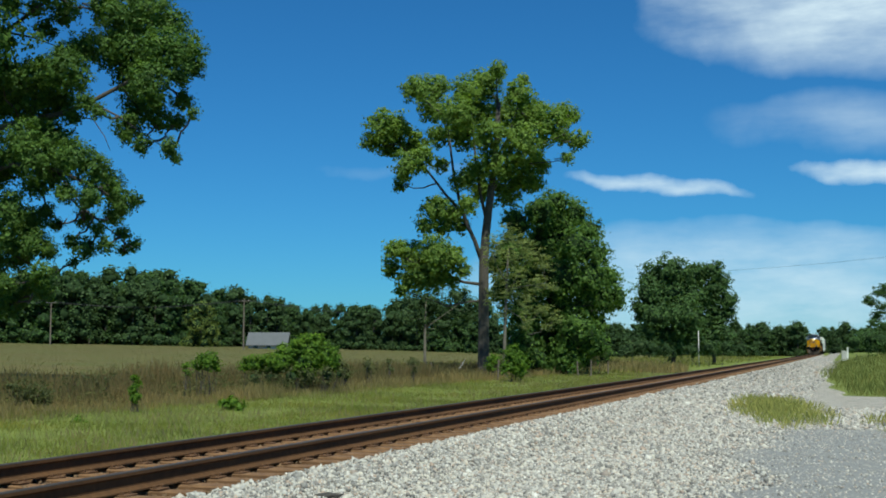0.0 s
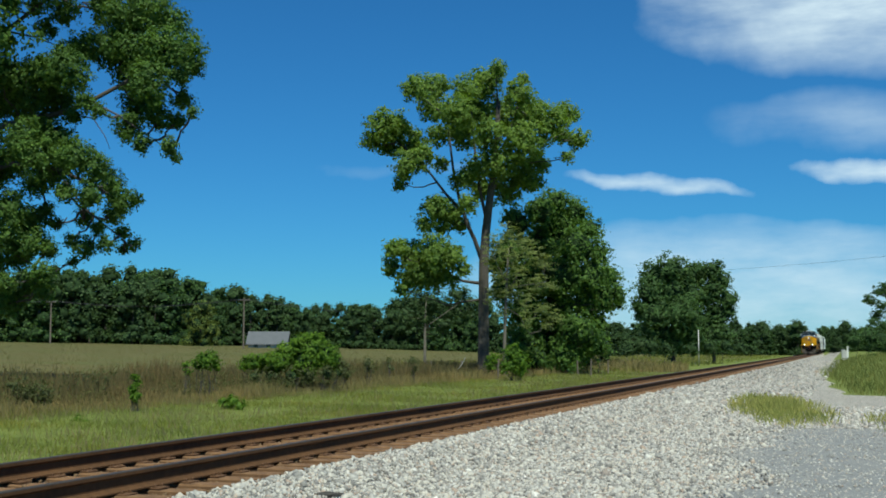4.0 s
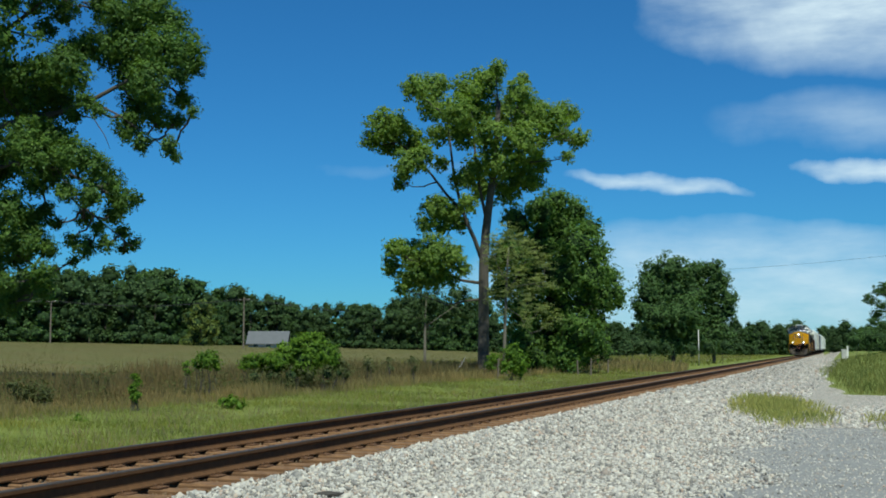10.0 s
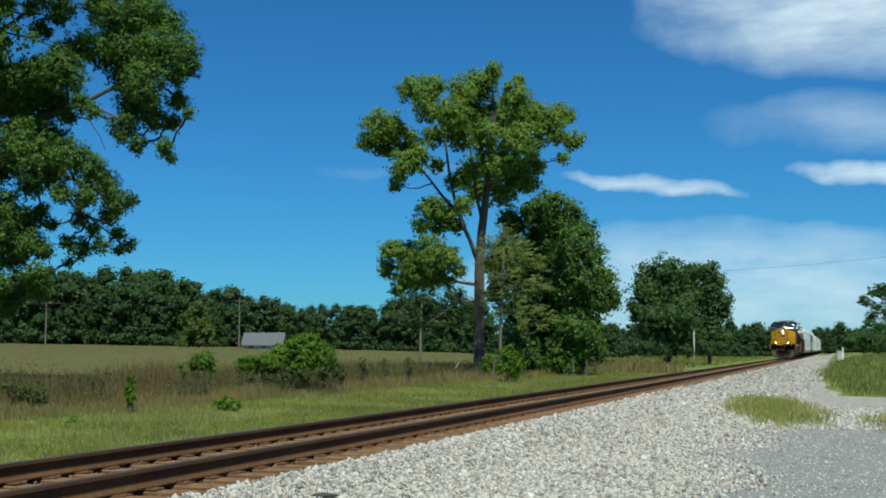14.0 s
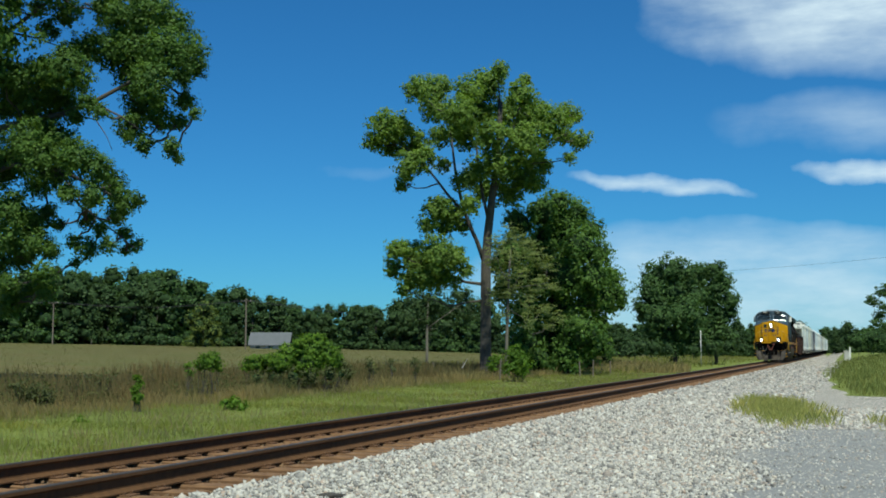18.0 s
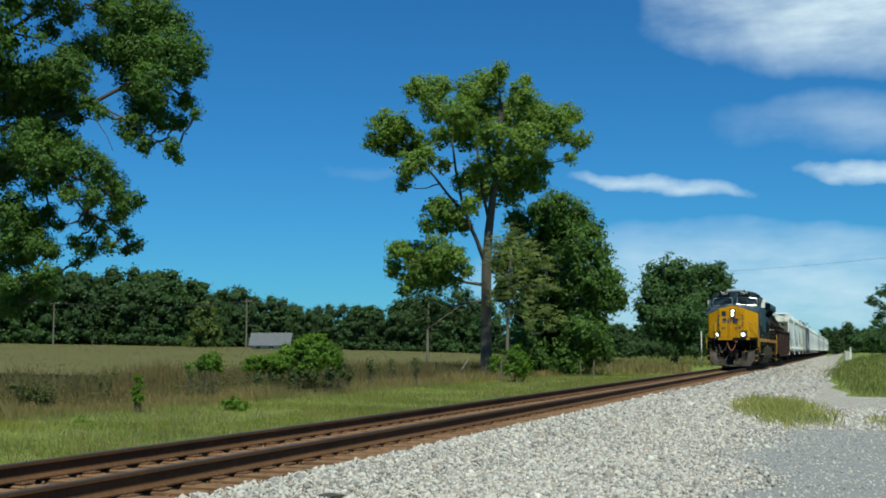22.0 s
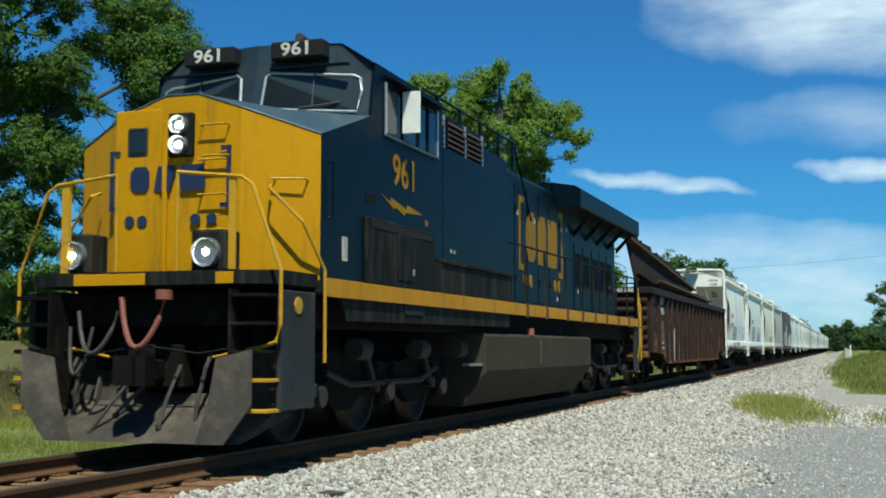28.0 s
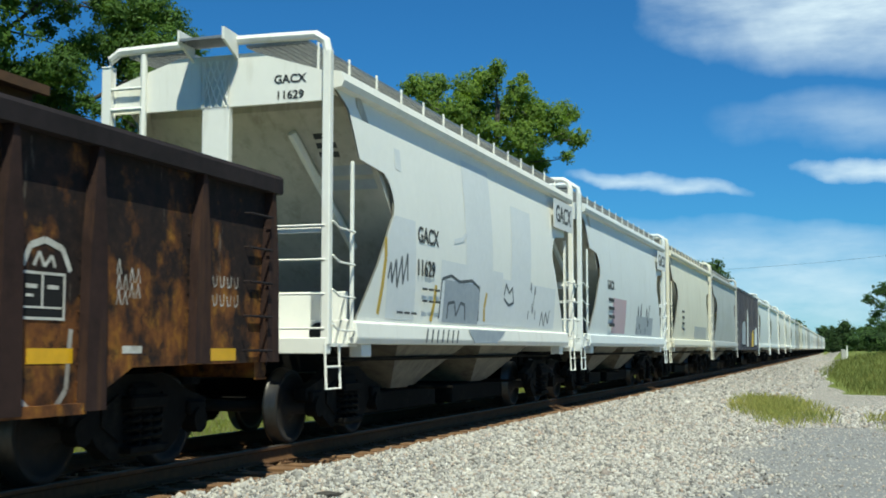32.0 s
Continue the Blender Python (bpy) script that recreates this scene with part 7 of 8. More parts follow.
def wood(px0, px1, d0, d1, top0, top1, step, rows=2, kinds=(0, 0, 1, 1, 2, 2, 4, 4, 0, 1)):
    px = px0
    while px < px1:
        f = (px - px0) / (px1 - px0)
        d = d0 + (d1 - d0) * f
        for row in range(rows):
            dist = d + row * 13 + rnd.uniform(-4, 4)
            where = place(px + rnd.uniform(-step, step) * .5, dist)
            hgt = (618 - (top0 + (top1 - top0) * f)) / 2127 * dist + EYE[2] - where[2]
            WOOD.append((where, hgt * (rnd.uniform(.90, 1.06) if row else rnd.uniform(.62, .96)), rnd.choice(kinds)))
        px += step


wood(-60, 300, 262, 275, 482, 474, 30, 2)
wood(300, 520, 275, 290, 482, 530, 27, 2)
wood(232, 275, 268, 268, 470, 464, 30, 1, (0, 4))
wood(308, 330, 285, 285, 470, 470, 30, 1, (2,))
wood(350, 362, 256, 256, 520, 520, 30, 1, (3,))
wood(535, 565, 285, 285, 514, 514, 30, 1, (4,))
wood(500, 600, 292, 290, 538, 534, 20, 2)
wood(600, 880, 285, 250, 534, 524, 24, 2)
wood(640, 670, 270, 270, 508, 508, 30, 1, (0,))
wood(880, 1130, 240, 240, 566, 578, 30, 2)
wood(1060, 1330, 300, 330, 570, 568, 18, 2)
wood(1318, 1326, 330, 330, 556, 556, 18, 1, (1,))
wood(1310, 1480, 360, 420, 570, 580, 15, 2)
wood(1290, 1500, 440, 450, 578, 582, 12, 1)
wood(1412, 1420, 380, 380, 566, 566, 18, 1, (4,))
wood(1470, 1660, 310, 260, 580, 572, 17, 2)
wood(1508, 1516, 290, 290, 568, 568, 26, 1, (4,))
first = set()
for where, hgt, k in WOOD:
    m = pose(*where, 0, 0, rnd.uniform(0, 360)) @ Matrix.Diagonal((hgt / 14 * rnd.uniform(.95, 1.3),) * 2 + (hgt / 14, 1))
    src = MODELS[k]
    ob = src if k not in first else copy_thing(src, Matrix())
    first.add(k)
    ob.matrix_basis = m
# two round-headed trees beside the far track
S = Spread(1190, 158)
tree("round_headed_tree", S, S.lobes([(1188, 478, 26), (1160, 492, 27), (1215, 490, 26), (1145, 520, 24), (1185, 525, 36), (1225, 525, 26), (1140, 548, 20), (1160, 560, 28), (1205, 560, 34), (1165, 592, 28), (1220, 595, 26), (1130, 540, 12), (1190, 605, 24), (1150, 608, 16), (1230, 610, 16)], 2.2, 17), [(1190, 590), (1190, 540), (1190, 500)],
     .34, .24, 10, .38, 5.5, M_LEAF_DARK, 51, "round-headed dark green tree beside the far track", inner=.58, ragged=.40, limbs=False)
S = Spread(1262, 162)
tree("round_headed_tree", S, S.lobes([(1262, 478, 16), (1240, 482, 18), (1276, 500, 18), (1286, 530, 15), (1255, 520, 28), (1292, 552, 11), (1270, 560, 26), (1240, 570, 24), (1262, 595, 22), (1284, 592, 16), (1250, 608, 16), (1278, 610, 14)], 2.2, 18), [(1262, 590), (1262, 540), (1262, 500)],
     .30, .24, 10, .38, 5.5, M_LEAF_DARK, 52, "narrower dark green tree beside the round-headed one", inner=.58, ragged=.40, limbs=False)
S = Spread(1590, 180)
tree("layered_tree", S, S.lobes([(1556, 515, 10), (1540, 532, 10), (1572, 512, 14), (1585, 525, 16), (1558, 545, 10), (1550, 560, 9), (1580, 550, 14), (1600, 520, 18), (1545, 572, 9), (1568, 575, 10), (1605, 560, 16), (1535, 528, 5), (1590, 580, 14)], 1.5, 19), [(1588, 590), (1586, 560), (1590, 530)],
     .25, .17, 14, .28, 4.5, M_LEAF_DARK, 61, "open dark green tree with layered branches", flat=.45, twigs=3, boughs=([(1588, 585), (1570, 560), (1545, 535), .09],))

# ---- bushes ----
def bush(name, px, dist, rows, leaf, per, tuft, cover, material, seed, label, stems=5, deep=.5, inner=0.0, ragged=.45, flat=.8):
    """rows: leafy lobes as bearings and heights; bare woody stems rise to them."""
    spot = Spread(px, dist)
    root = tagged(new(name), label, "bush")
    root.matrix_basis = pose(*spot.where, 0, 0, FACE)
    lobes = spot.lobes(rows, deep, seed)
    rnd = random.Random(seed)
    bm = bmesh.new()
    for k, (x, y, z, r) in enumerate(lobes):
        for j in range(stems):
            limb(bm, (x * .75 + rnd.uniform(-.15, .15), y * .6, -.1), (x + rnd.uniform(-.5, .5) * r, y + rnd.uniform(-.5, .5) * r, z), .018, .006, seed + k * 7 + j, sides=4)
    tagged(part("woody_stem", bm, M_BARK, root), kind="stuff")
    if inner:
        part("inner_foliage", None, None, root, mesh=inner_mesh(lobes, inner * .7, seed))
    C, W = tuft_field(lobes, tuft, cover * 2.6, seed, flat, ragged)
    part("foliage", None, None, root, mesh=foliage("foliage", C, W, tuft, per, leaf, material, seed))
    return root


bush("leafy_bush", 536, 53, [(545, 618, 24), (512, 628, 22), (575, 626, 20), (560, 604, 12), (540, 640, 26), (590, 642, 14), (495, 642, 18), (530, 612, 12)], .075, 20, .13, 2.4, M_LEAF_BUSH, 301, "bright green leafy bush in the dry weeds", 4, .6, .7)
bush("leafy_bush", 462, 53, [(470, 640, 16), (448, 642, 14), (432, 645, 9), (485, 648, 12)], .075, 18, .13, 2.0, M_LEAF_BUSH, 302, "lower green bush beside the large one", 5, .4, .5)
bush("bramble_bush", 540, 52, [(450, 668, 14), (480, 668, 16), (515, 668, 18), (548, 666, 18), (580, 664, 16), (600, 662, 10)], .06, 10, .14, 1.6, M_LEAF_SCRUB, 303, "brown-green brambles under the leafy bush", 6, .4, .6)
bush("leafy_bush", 608, 53, [(608, 648, 10), (614, 662, 8)], .07, 14, .12, 1.6, M_LEAF_SCRUB, 320, "small upright green bush beside the large one", 5, .2)
bush("sapling_bush", 366, 45, [(358, 636, 11), (374, 634, 12), (384, 646, 8), (346, 645, 7), (366, 644, 11)], .065, 16, .11, 1.8, M_LEAF_BUSH, 304, "small green sapling on thin bare stems", 2, .25)
bush("sapling_bush", 330, 46, [(330, 645, 7), (331, 658, 6)], .06, 12, .10, 1.2, M_LEAF_BUSH, 317, "thin green sapling among the weeds", 3, .1)
bush("weed_stalk", 240, 37, [(238, 668, 5), (243, 680, 6), (236, 690, 7), (243, 700, 7), (238, 706, 6)], .055, 14, .07, 1.6, M_LEAF_BUSH, 305, "single yellow-green leafy weed stalk", 2, .05)
bush("low_weed", 408, 38.5, [(398, 716, 8), (412, 712, 9), (424, 717, 8), (408, 722, 8)], .07, 14, .09, 2.0, M_LEAF_BUSH, 306, "low dark green weed in the verge", 2, .2)
bush("low_weed", 142, 33, [(138, 745, 9), (150, 750, 9), (130, 752, 7)], .05, 12, .08, 1.3, M_LEAF_BUSH, 307, "low green weed in the verge", 2, .2)
bush("scrub_bush", 55, 38, [(60, 690, 22), (40, 700, 20), (75, 705, 18), (58, 720, 18), (25, 688, 14), (85, 690, 10)], .05, 14, .12, 1.4, M_LEAF_SCRUB, 308, "olive scrub bush in the dry weeds", 5, .4)
bush("scrub_bush", 150, 44, [(140, 668, 14), (165, 672, 14), (190, 668, 12), (118, 675, 12)], .05, 10, .13, 1.0, M_LEAF_SCRUB, 309, "brown seeding scrub in the dry weeds", 6, .5)
bush("tree_foot_bush", 910, 72, [(905, 630, 14), (918, 640, 16), (900, 650, 12), (922, 655, 10), (908, 615, 8)], .085, 16, .14, 1.8, M_LEAF_BUSH, 310, "green bush at the foot of the poplar", 4, .4, .5)
bush("tree_foot_bush", 872, 76, [(872, 635, 10), (868, 648, 9)], .08, 14, .13, 1.5, M_LEAF_BUSH, 311, "green bush at the foot of the poplar", 3, .2)
bush("low_weed", 730, 64, [(730, 640, 8), (732, 652, 7)], .07, 12, .13, 1.2, M_LEAF_SCRUB, 312, "green weed among the dry grass", 3, .2)
bush("low_weed", 690, 64, [(690, 640, 5), (692, 652, 6)], .07, 12, .13, 1.2, M_LEAF_SCRUB, 318, "green weed among the dry grass", 3, .2)
bush("low_weed", 652, 60, [(650, 642, 8), (655, 655, 7)], .07, 12, .13, 1.2, M_LEAF_SCRUB, 319, "green weed among the dry grass", 3, .2)
bush("hedge_bush", 1150, 128, [(1110, 618, 14), (1130, 612, 16), (1155, 615, 14), (1180, 618, 12)], .14, 10, .30, 1.4, M_LEAF_WOOD, 313, "rough green hedge along the distant track", 2, .8, .7)
bush("hedge_bush", 1260, 138, [(1225, 618, 12), (1255, 615, 14), (1285, 614, 14), (1310, 616, 11), (1335, 618, 9)], .14, 10, .30, 1.4, M_LEAF_WOOD, 314, "rough green hedge along the distant track", 2, .8, .7)
bush("hedge_bush", 1030, 95, [(960, 640, 14), (1000, 638, 16), (1040, 636, 16), (1070, 632, 13)], .11, 10, .25, 1.4, M_LEAF_SCRUB, 315, "rough brown-green hedge under the tall trees", 3, .6, .7)
bush("hedge_bush", 1535, 130, [(1510, 605, 14), (1535, 600, 18), (1560, 602, 18), (1585, 598, 18)], .13, 12, .28, 1.6, M_LEAF_DARK, 316, "green scrub on the grass bank", 2, .8, .8)

# ---- grass and weeds ----
def grass_mat(name, tip, root):
    m, nt, b, N, L = node_mat(name)
    geo = N("ShaderNodeNewGeometry")
    co = N("ShaderNodeTexCoord").outputs["Object"]
    c = ramp(nt, geo.outputs["Random Per Island"], [(0, root), (0.6, tuple((a + b2) / 2 for a, b2 in zip(tip, root))), (1, tip)])
    c = mixc(nt, 0.7, c, ramp(nt, noise_tex(nt, co, 0.35, 5, 0.6), [(0.32, (0.55, 0.68, 0.58)), (0.5, (1.0, 1.0, 0.95)), (0.68, (1.45, 1.22, 1.15))]), "MULTIPLY")
    L(c, b.inputs["Base Color"])
    b.inputs["Roughness"].default_value = 0.8
    b.inputs["Specular IOR Level"].default_value = 0.15
    tr = N("ShaderNodeBsdfTranslucent")
    L(c, tr.inputs[0])
    mx = N("ShaderNodeMixShader")
    mx.inputs[0].default_value = 0.4
    L(b.outputs[0], mx.inputs[1]), L(tr.outputs[0], mx.inputs[2])
    L(mx.outputs[0], nt.nodes["Material Output"].inputs["Surface"])
    return m


M_GRASS = grass_mat("verge_grass", (0.245, 0.258, 0.058), (0.180, 0.208, 0.040))
M_STRAW = grass_mat("straw_stalks", (0.30, 0.26, 0.13), (0.20, 0.18, 0.085))
M_GRASS_DRY = grass_mat("dry_meadow_grass", (0.32, 0.26, 0.115), (0.20, 0.165, 0.065))
M_BROWN = grass_mat("brown_weeds", (0.195, 0.158, 0.072), (0.125, 0.105, 0.046))
M_GRASS_FIELD = grass_mat("field_grass", (0.142, 0.128, 0.046), (0.105, 0.100, 0.034))
M_GRASS_BANK = grass_mat("bank_grass", (0.200, 0.215, 0.062), (0.130, 0.152, 0.044))
M_GRASS_PATCH = grass_mat("patch_grass", (0.420, 0.405, 0.125), (0.290, 0.305, 0.080))
M_WEED = grass_mat("olive_weeds", (0.130, 0.140, 0.048), (0.085, 0.100, 0.034))


def blades(name, spots, heights, width, material, seed, label, lean=.35):
    """Grass as single leaning blades standing at the spots."""
    r = np.random.RandomState(seed)
    n = len(spots)
    S = np.array(spots)
    h = np.array(heights)
    a = r.rand(n) * 6.283
    side = np.stack([np.cos(a), np.sin(a), 0 * a], 1)
    w = width * (0.6 + 0.8 * r.rand(n))[:, None]
    bend = np.clip(r.normal(size=(n, 3)), -1.2, 1.2) * lean * h[:, None]
    bend[:, 2] = 0
    up = np.zeros((n, 3))
    up[:, 2] = h
    V = np.stack([S - side * w, S + side * w, S + up + bend + side * w * .25, S + up * .6 + bend * .4 - side * w * .8], 1).reshape(-1, 3)
    me = bpy.data.meshes.new(name)
    me.vertices.add(4 * n), me.loops.add(4 * n), me.polygons.add(n)
    me.vertices.foreach_set("co", V.ravel())
    me.loops.foreach_set("vertex_index", np.arange(4 * n, dtype=np.int32))
    me.polygons.foreach_set("loop_start", np.arange(0, 4 * n, 4, dtype=np.int32))
    me.polygons.foreach_set("loop_total", np.full(n, 4, dtype=np.int32))
    me.update()
    me.materials.append(material)
    return tagged(new(name, me), label, "grass", kind="stuff")


def seed_heads(name, spots, heights, size, material, seed, label):
    """The loose leaves and seed heads of tall weeds, scattered up their stalks."""
    r = np.random.RandomState(seed)
    P = np.array(spots)
    n = len(P)
    P[:, 2] += np.array(heights) * r.uniform(.15, 1.0, n)
    ob = new(name, leaves_mesh(name, P, r.normal(size=(n, 3)) * .6, size, material, seed, .22))
    return tagged(ob, label, "weeds", kind="stuff")


def scatter(n, xr, yr, seed, keep=None, power=1.0):
    """Random spots on the ground of a strip, thinning with distance."""
    r = random.Random(seed)
    out = []
    while len(out) < n:
        y = yr[0] + (yr[1] - yr[0]) * r.random() ** power
        x = r.uniform(*xr)
        if keep and not keep(x, y, r):
            continue
        out.append((x, y, ground_z(x, y) - .02))
    return out


def seen(x, y, r=None):
    return y > (EYE[0] - x) * 1.10 - 3


def uneven(x, y, size, shift):
    return noise.noise((x * size, y * size, shift)) + .5 * noise.noise((x * size * 2.7, y * size * 2.7, shift + 3))


rr = random.Random(9)
sp = scatter(120000, (-15.5, -2.2), (6, 95), 1, seen, 1.8)
blades("verge_grass", sp, [rr.uniform(.05, .17) * (1 + .9 * uneven(x, y, .35, 0)) for x, y, z in sp], .0040, M_GRASS, 2, "yellow-green rough grass verge along the track", .38)
sp = scatter(16000, (-15.5, -3.0), (8, 110), 21, lambda x, y, r: seen(x, y) and uneven(x, y, .22, 12) + r.uniform(-.5, .5) > 0, 1.8)
blades("verge_stalks", sp, [rr.uniform(.12, .34) for _ in sp], .0022, M_STRAW, 22, "thin straw-coloured stalks in the verge", .22)
sp = scatter(9000, (-34, -9), (95, 330), 3, None, 1.4)
blades("far_verge_grass", sp, [rr.uniform(.2, .5) for _ in sp], .03, M_GRASS, 4, "rough green grass along the distant track", .5)
sp = scatter(24000, (-17.4, -13.4), (16, 130), 5, lambda x, y, r: seen(x, y) and uneven(x, y, .22, 2) + r.uniform(-.5, .5) > -.25, 1.6)
blades("tall_dry_weeds", sp, [rr.uniform(.15, .50) * (1 + .8 * uneven(x, y, .3, 5)) for x, y, z in sp], .0042, M_GRASS_DRY, 6, "tall tan dry weeds at the meadow edge", .24)
sp = scatter(30000, (-25, -15.8), (16, 130), 17, lambda x, y, r: seen(x, y) and uneven(x, y, .12, 40) + r.uniform(-.5, .5) > -.35, 1.5)
hs = [rr.uniform(.35, .95) * (1 + .8 * uneven(x, y, .2, 8)) for x, y, z in sp]
blades("tall_brown_weeds", sp, hs, .0042, M_BROWN, 18, "tall brown seeding weeds at the meadow edge", .16)
seed_heads("weed_seed_heads", sp, hs, .075, M_BROWN, 19, "brown seed heads of the tall weeds")
sp = scatter(22000, (-23, -14.8), (16, 120), 7, lambda x, y, r: seen(x, y) and uneven(x, y, .16, 9) + r.uniform(-.25, .25) > .10, 1.5)
seed_heads("olive_weeds", sp, [rr.uniform(.35, 1.0) * (1 + .6 * uneven(x, y, .3, 31)) for x, y, z in sp], .085, M_WEED, 8, "dull olive weeds among the dry grass")
sp = scatter(42000, (-150, -20), (25, 230), 11, seen, 1.2)
blades("meadow_grass", sp, [rr.uniform(.05, .16) for _ in sp], .012, M_GRASS_FIELD, 12, "dry brownish meadow grass", .8)
sp = scatter(42000, (5.2, 30), (40, 150), 13, lambda x, y, r: x > gravel_right(y) - .1 + r.random() * .3, 1.7)
blades("bank_grass", sp, [rr.uniform(.12, .42) * (1 + .5 * uneven(x, y, .3, 14)) for x, y, z in sp], .0042, M_GRASS_BANK, 14, "green grass bank beside the gravel", .32)

sp = [place(rr.uniform(1060, 1215), rr.uniform(100, 126)) for _ in range(2600)]
blades("far_dry_grass", sp, [rr.uniform(.3, .8) * (1 + .6 * uneven(x, y, .2, 60)) for x, y, z in sp], .02, M_GRASS_DRY, 24, "pale dry grass beside the distant trees", .3)


def in_patch(x, y, r):
    a = ((x - 5.0) / (1.55 + .25 * noise.noise((y * .5, 0, 0)))) ** 2 + ((y - 32.0 + (x - 5) * 3.2) / 6.0) ** 2
    b = ((x - 7.8) / .8) ** 2 + ((y - 27.0) / .9) ** 2
    c = ((x - 6.0) / .9) ** 2 + ((y - 10.2) / .45) ** 2
    d = ((x - 7.9) / .6) ** 2 + ((y - 24.6) / .8) ** 2
    return min(a, b, c, d) + .4 * uneven(x, y, .7, 50) < r.random() ** 2.2 * 1.1


sp = scatter(6500, (3.0, 8.8), (9.4, 41), 15, in_patch)
sp = [(x, y, z + .05) for x, y, z in sp]
blades("gravel_grass_patch", sp, [rr.uniform(.05, .30) for _ in sp], .0022, M_GRASS_PATCH, 16, "low grass growing through the gravel", .4)

# ---- loose stones ----
def stone_variants(k, sides=20):
    out = []
    for i in range(k):
        bm = bmesh.new()
        if sides == 20:
            bmesh.ops.create_icosphere(bm, subdivisions=1, radius=1)
        else:
            bmesh.ops.create_uvsphere(bm, u_segments=4, v_segments=2, radius=1)
        rnd = random.Random(400 + i)
        for v in bm.verts:
            v.co *= rnd.uniform(.7, 1.2)
        for v in bm.verts:
            v.co = Vector((v.co.x * 1.15, v.co.y * .95, v.co.z * .75))
        V = np.array([v.co[:] for v in bm.verts])
        F = np.array([[q.index for q in f.verts] for f in bm.faces])
        bm.free()
        out.append((V, F))
    return out


STONES, GRIT = stone_variants(8), stone_variants(6, 8)


def surface_z(x, y):
    if -1.08 < x < 1.28:
        return -.238 if x < .9 else -.255
    if 0 < x < 1.75:
        return -.226
    if x < 0:
        return -.30 - .5 * smoothstep(-1.2, -3.4, x)
    if x < 2.3:
        return max(-.23 - .13 * (x - 1.75) / .55, ground_z(x, y) + .05)
    return max(-.36 - .43 * (x - 2.3), ground_z(x, y) + .05)


def stone_field(name, spots, size, seed, material, label, kinds=STONES):
    r = np.random.RandomState(seed)
    allV, allF, base = [], [], 0
    S = np.array(spots)
    pick = r.randint(0, len(kinds), len(S))
    for k, (V, F) in enumerate(kinds):
        P = S[pick == k]
        n = len(P)
        q = r.normal(size=(n, 4))
        q /= np.linalg.norm(q, axis=1)[:, None]
        w, x, y, z = q.T
        R = np.stack([1 - 2 * (y * y + z * z), 2 * (x * y - z * w), 2 * (x * z + y * w), 2 * (x * y + z * w), 1 - 2 * (x * x + z * z), 2 * (y * z - x * w),
                      2 * (x * z - y * w), 2 * (y * z + x * w), 1 - 2 * (x * x + y * y)], 1).reshape(n, 3, 3)
        s = size * np.exp(r.normal(size=n) * .35)
        W = np.einsum("nij,vj->nvi", R, V) * s[:, None, None] + P[:, None, :]
        allV.append(W.reshape(-1, 3))
        allF.append((F[None] + (np.arange(n) * len(V))[:, None, None]).reshape(-1, 3) + base)
        base += n * len(V)
    V, F = np.concatenate(allV), np.concatenate(allF)
    me = bpy.data.meshes.new(name)
    m = len(F)
    me.vertices.add(len(V)), me.loops.add(3 * m), me.polygons.add(m)
    me.vertices.foreach_set("co", V.ravel())
    me.loops.foreach_set("vertex_index", F.astype(np.int32).ravel())
    me.polygons.foreach_set("loop_start", np.arange(0, 3 * m, 3, dtype=np.int32))
    me.polygons.foreach_set("loop_total", np.full(m, 3, dtype=np.int32))
    me.update()
    me.materials.append(material)
    ob = part(name, None, None, gravel, label, mesh=me)
    return tagged(ob, kind="stuff")


def stone_spots(n, xr, yr, seed, power=1.0, fade=None):
    r = random.Random(seed)
    out = []
    while len(out) < n:
        x, y = r.uniform(*xr), yr[0] + (yr[1] - yr[0]) * r.random() ** power
        if x > 4.6 + 1.2 * noise.noise((y * .3, 2, 0)) + r.random() * 1.2 and y < 25:
            continue
        out.append((x, y, surface_z(x, y) + r.uniform(-.012, .014)))
    return out


stone_field("loose_stones", stone_spots(30000, (1.27, 6.2), (7.5, 17), 1), .024, 1, M_STONE, "loose white limestone pieces", GRIT)
stone_field("loose_stones_beyond", stone_spots(30000, (1.27, 9.2), (17, 34), 2, 1.3), .028, 2, M_STONE, "loose white limestone pieces", GRIT)
stone_field("distant_stones", stone_spots(5000, (1.27, 5.6), (34, 160), 3, 2.2), .05, 3, M_STONE, "loose white limestone pieces", GRIT)
M_STONE_BROWN = surface("rust_stained_stone", (0.20, 0.125, 0.066), (0.085, 0.050, 0.027), 0.95, grain=12, patch=3, bump=0.2)
stone_field("crib_stones", [(x, y, z + .01) for x, y, z in stone_spots(8000, (-1.0, 1.30), (6.5, 30), 4)], .020, 4, M_STONE_BROWN, "rust-stained stones between the ties", GRIT)
stone_field("far_shoulder_stones", stone_spots(2500, (-2.4, -1.0), (10, 40), 5), .026, 5, M_STONE, "stones on the far shoulder")
drive = []
r_ = random.Random(6)
while len(drive) < 13000:
    x, y = r_.uniform(4.2, 9.0), 10 + 16 * r_.random() ** 1.3
    drive.append((x, y, ground_z(x, y) + .05))
stone_field("driveway_grit", drive, .014, 6, M_STONE, "fine grey grit of the driveway", GRIT)
STONE_MESH = []
for V, F in STONES:
    STONE_MESH.append(mesh_from("stone", [tuple(v) for v in V], [tuple(int(i) for i in f) for f in F], M_STONE))
rnd = random.Random(21)
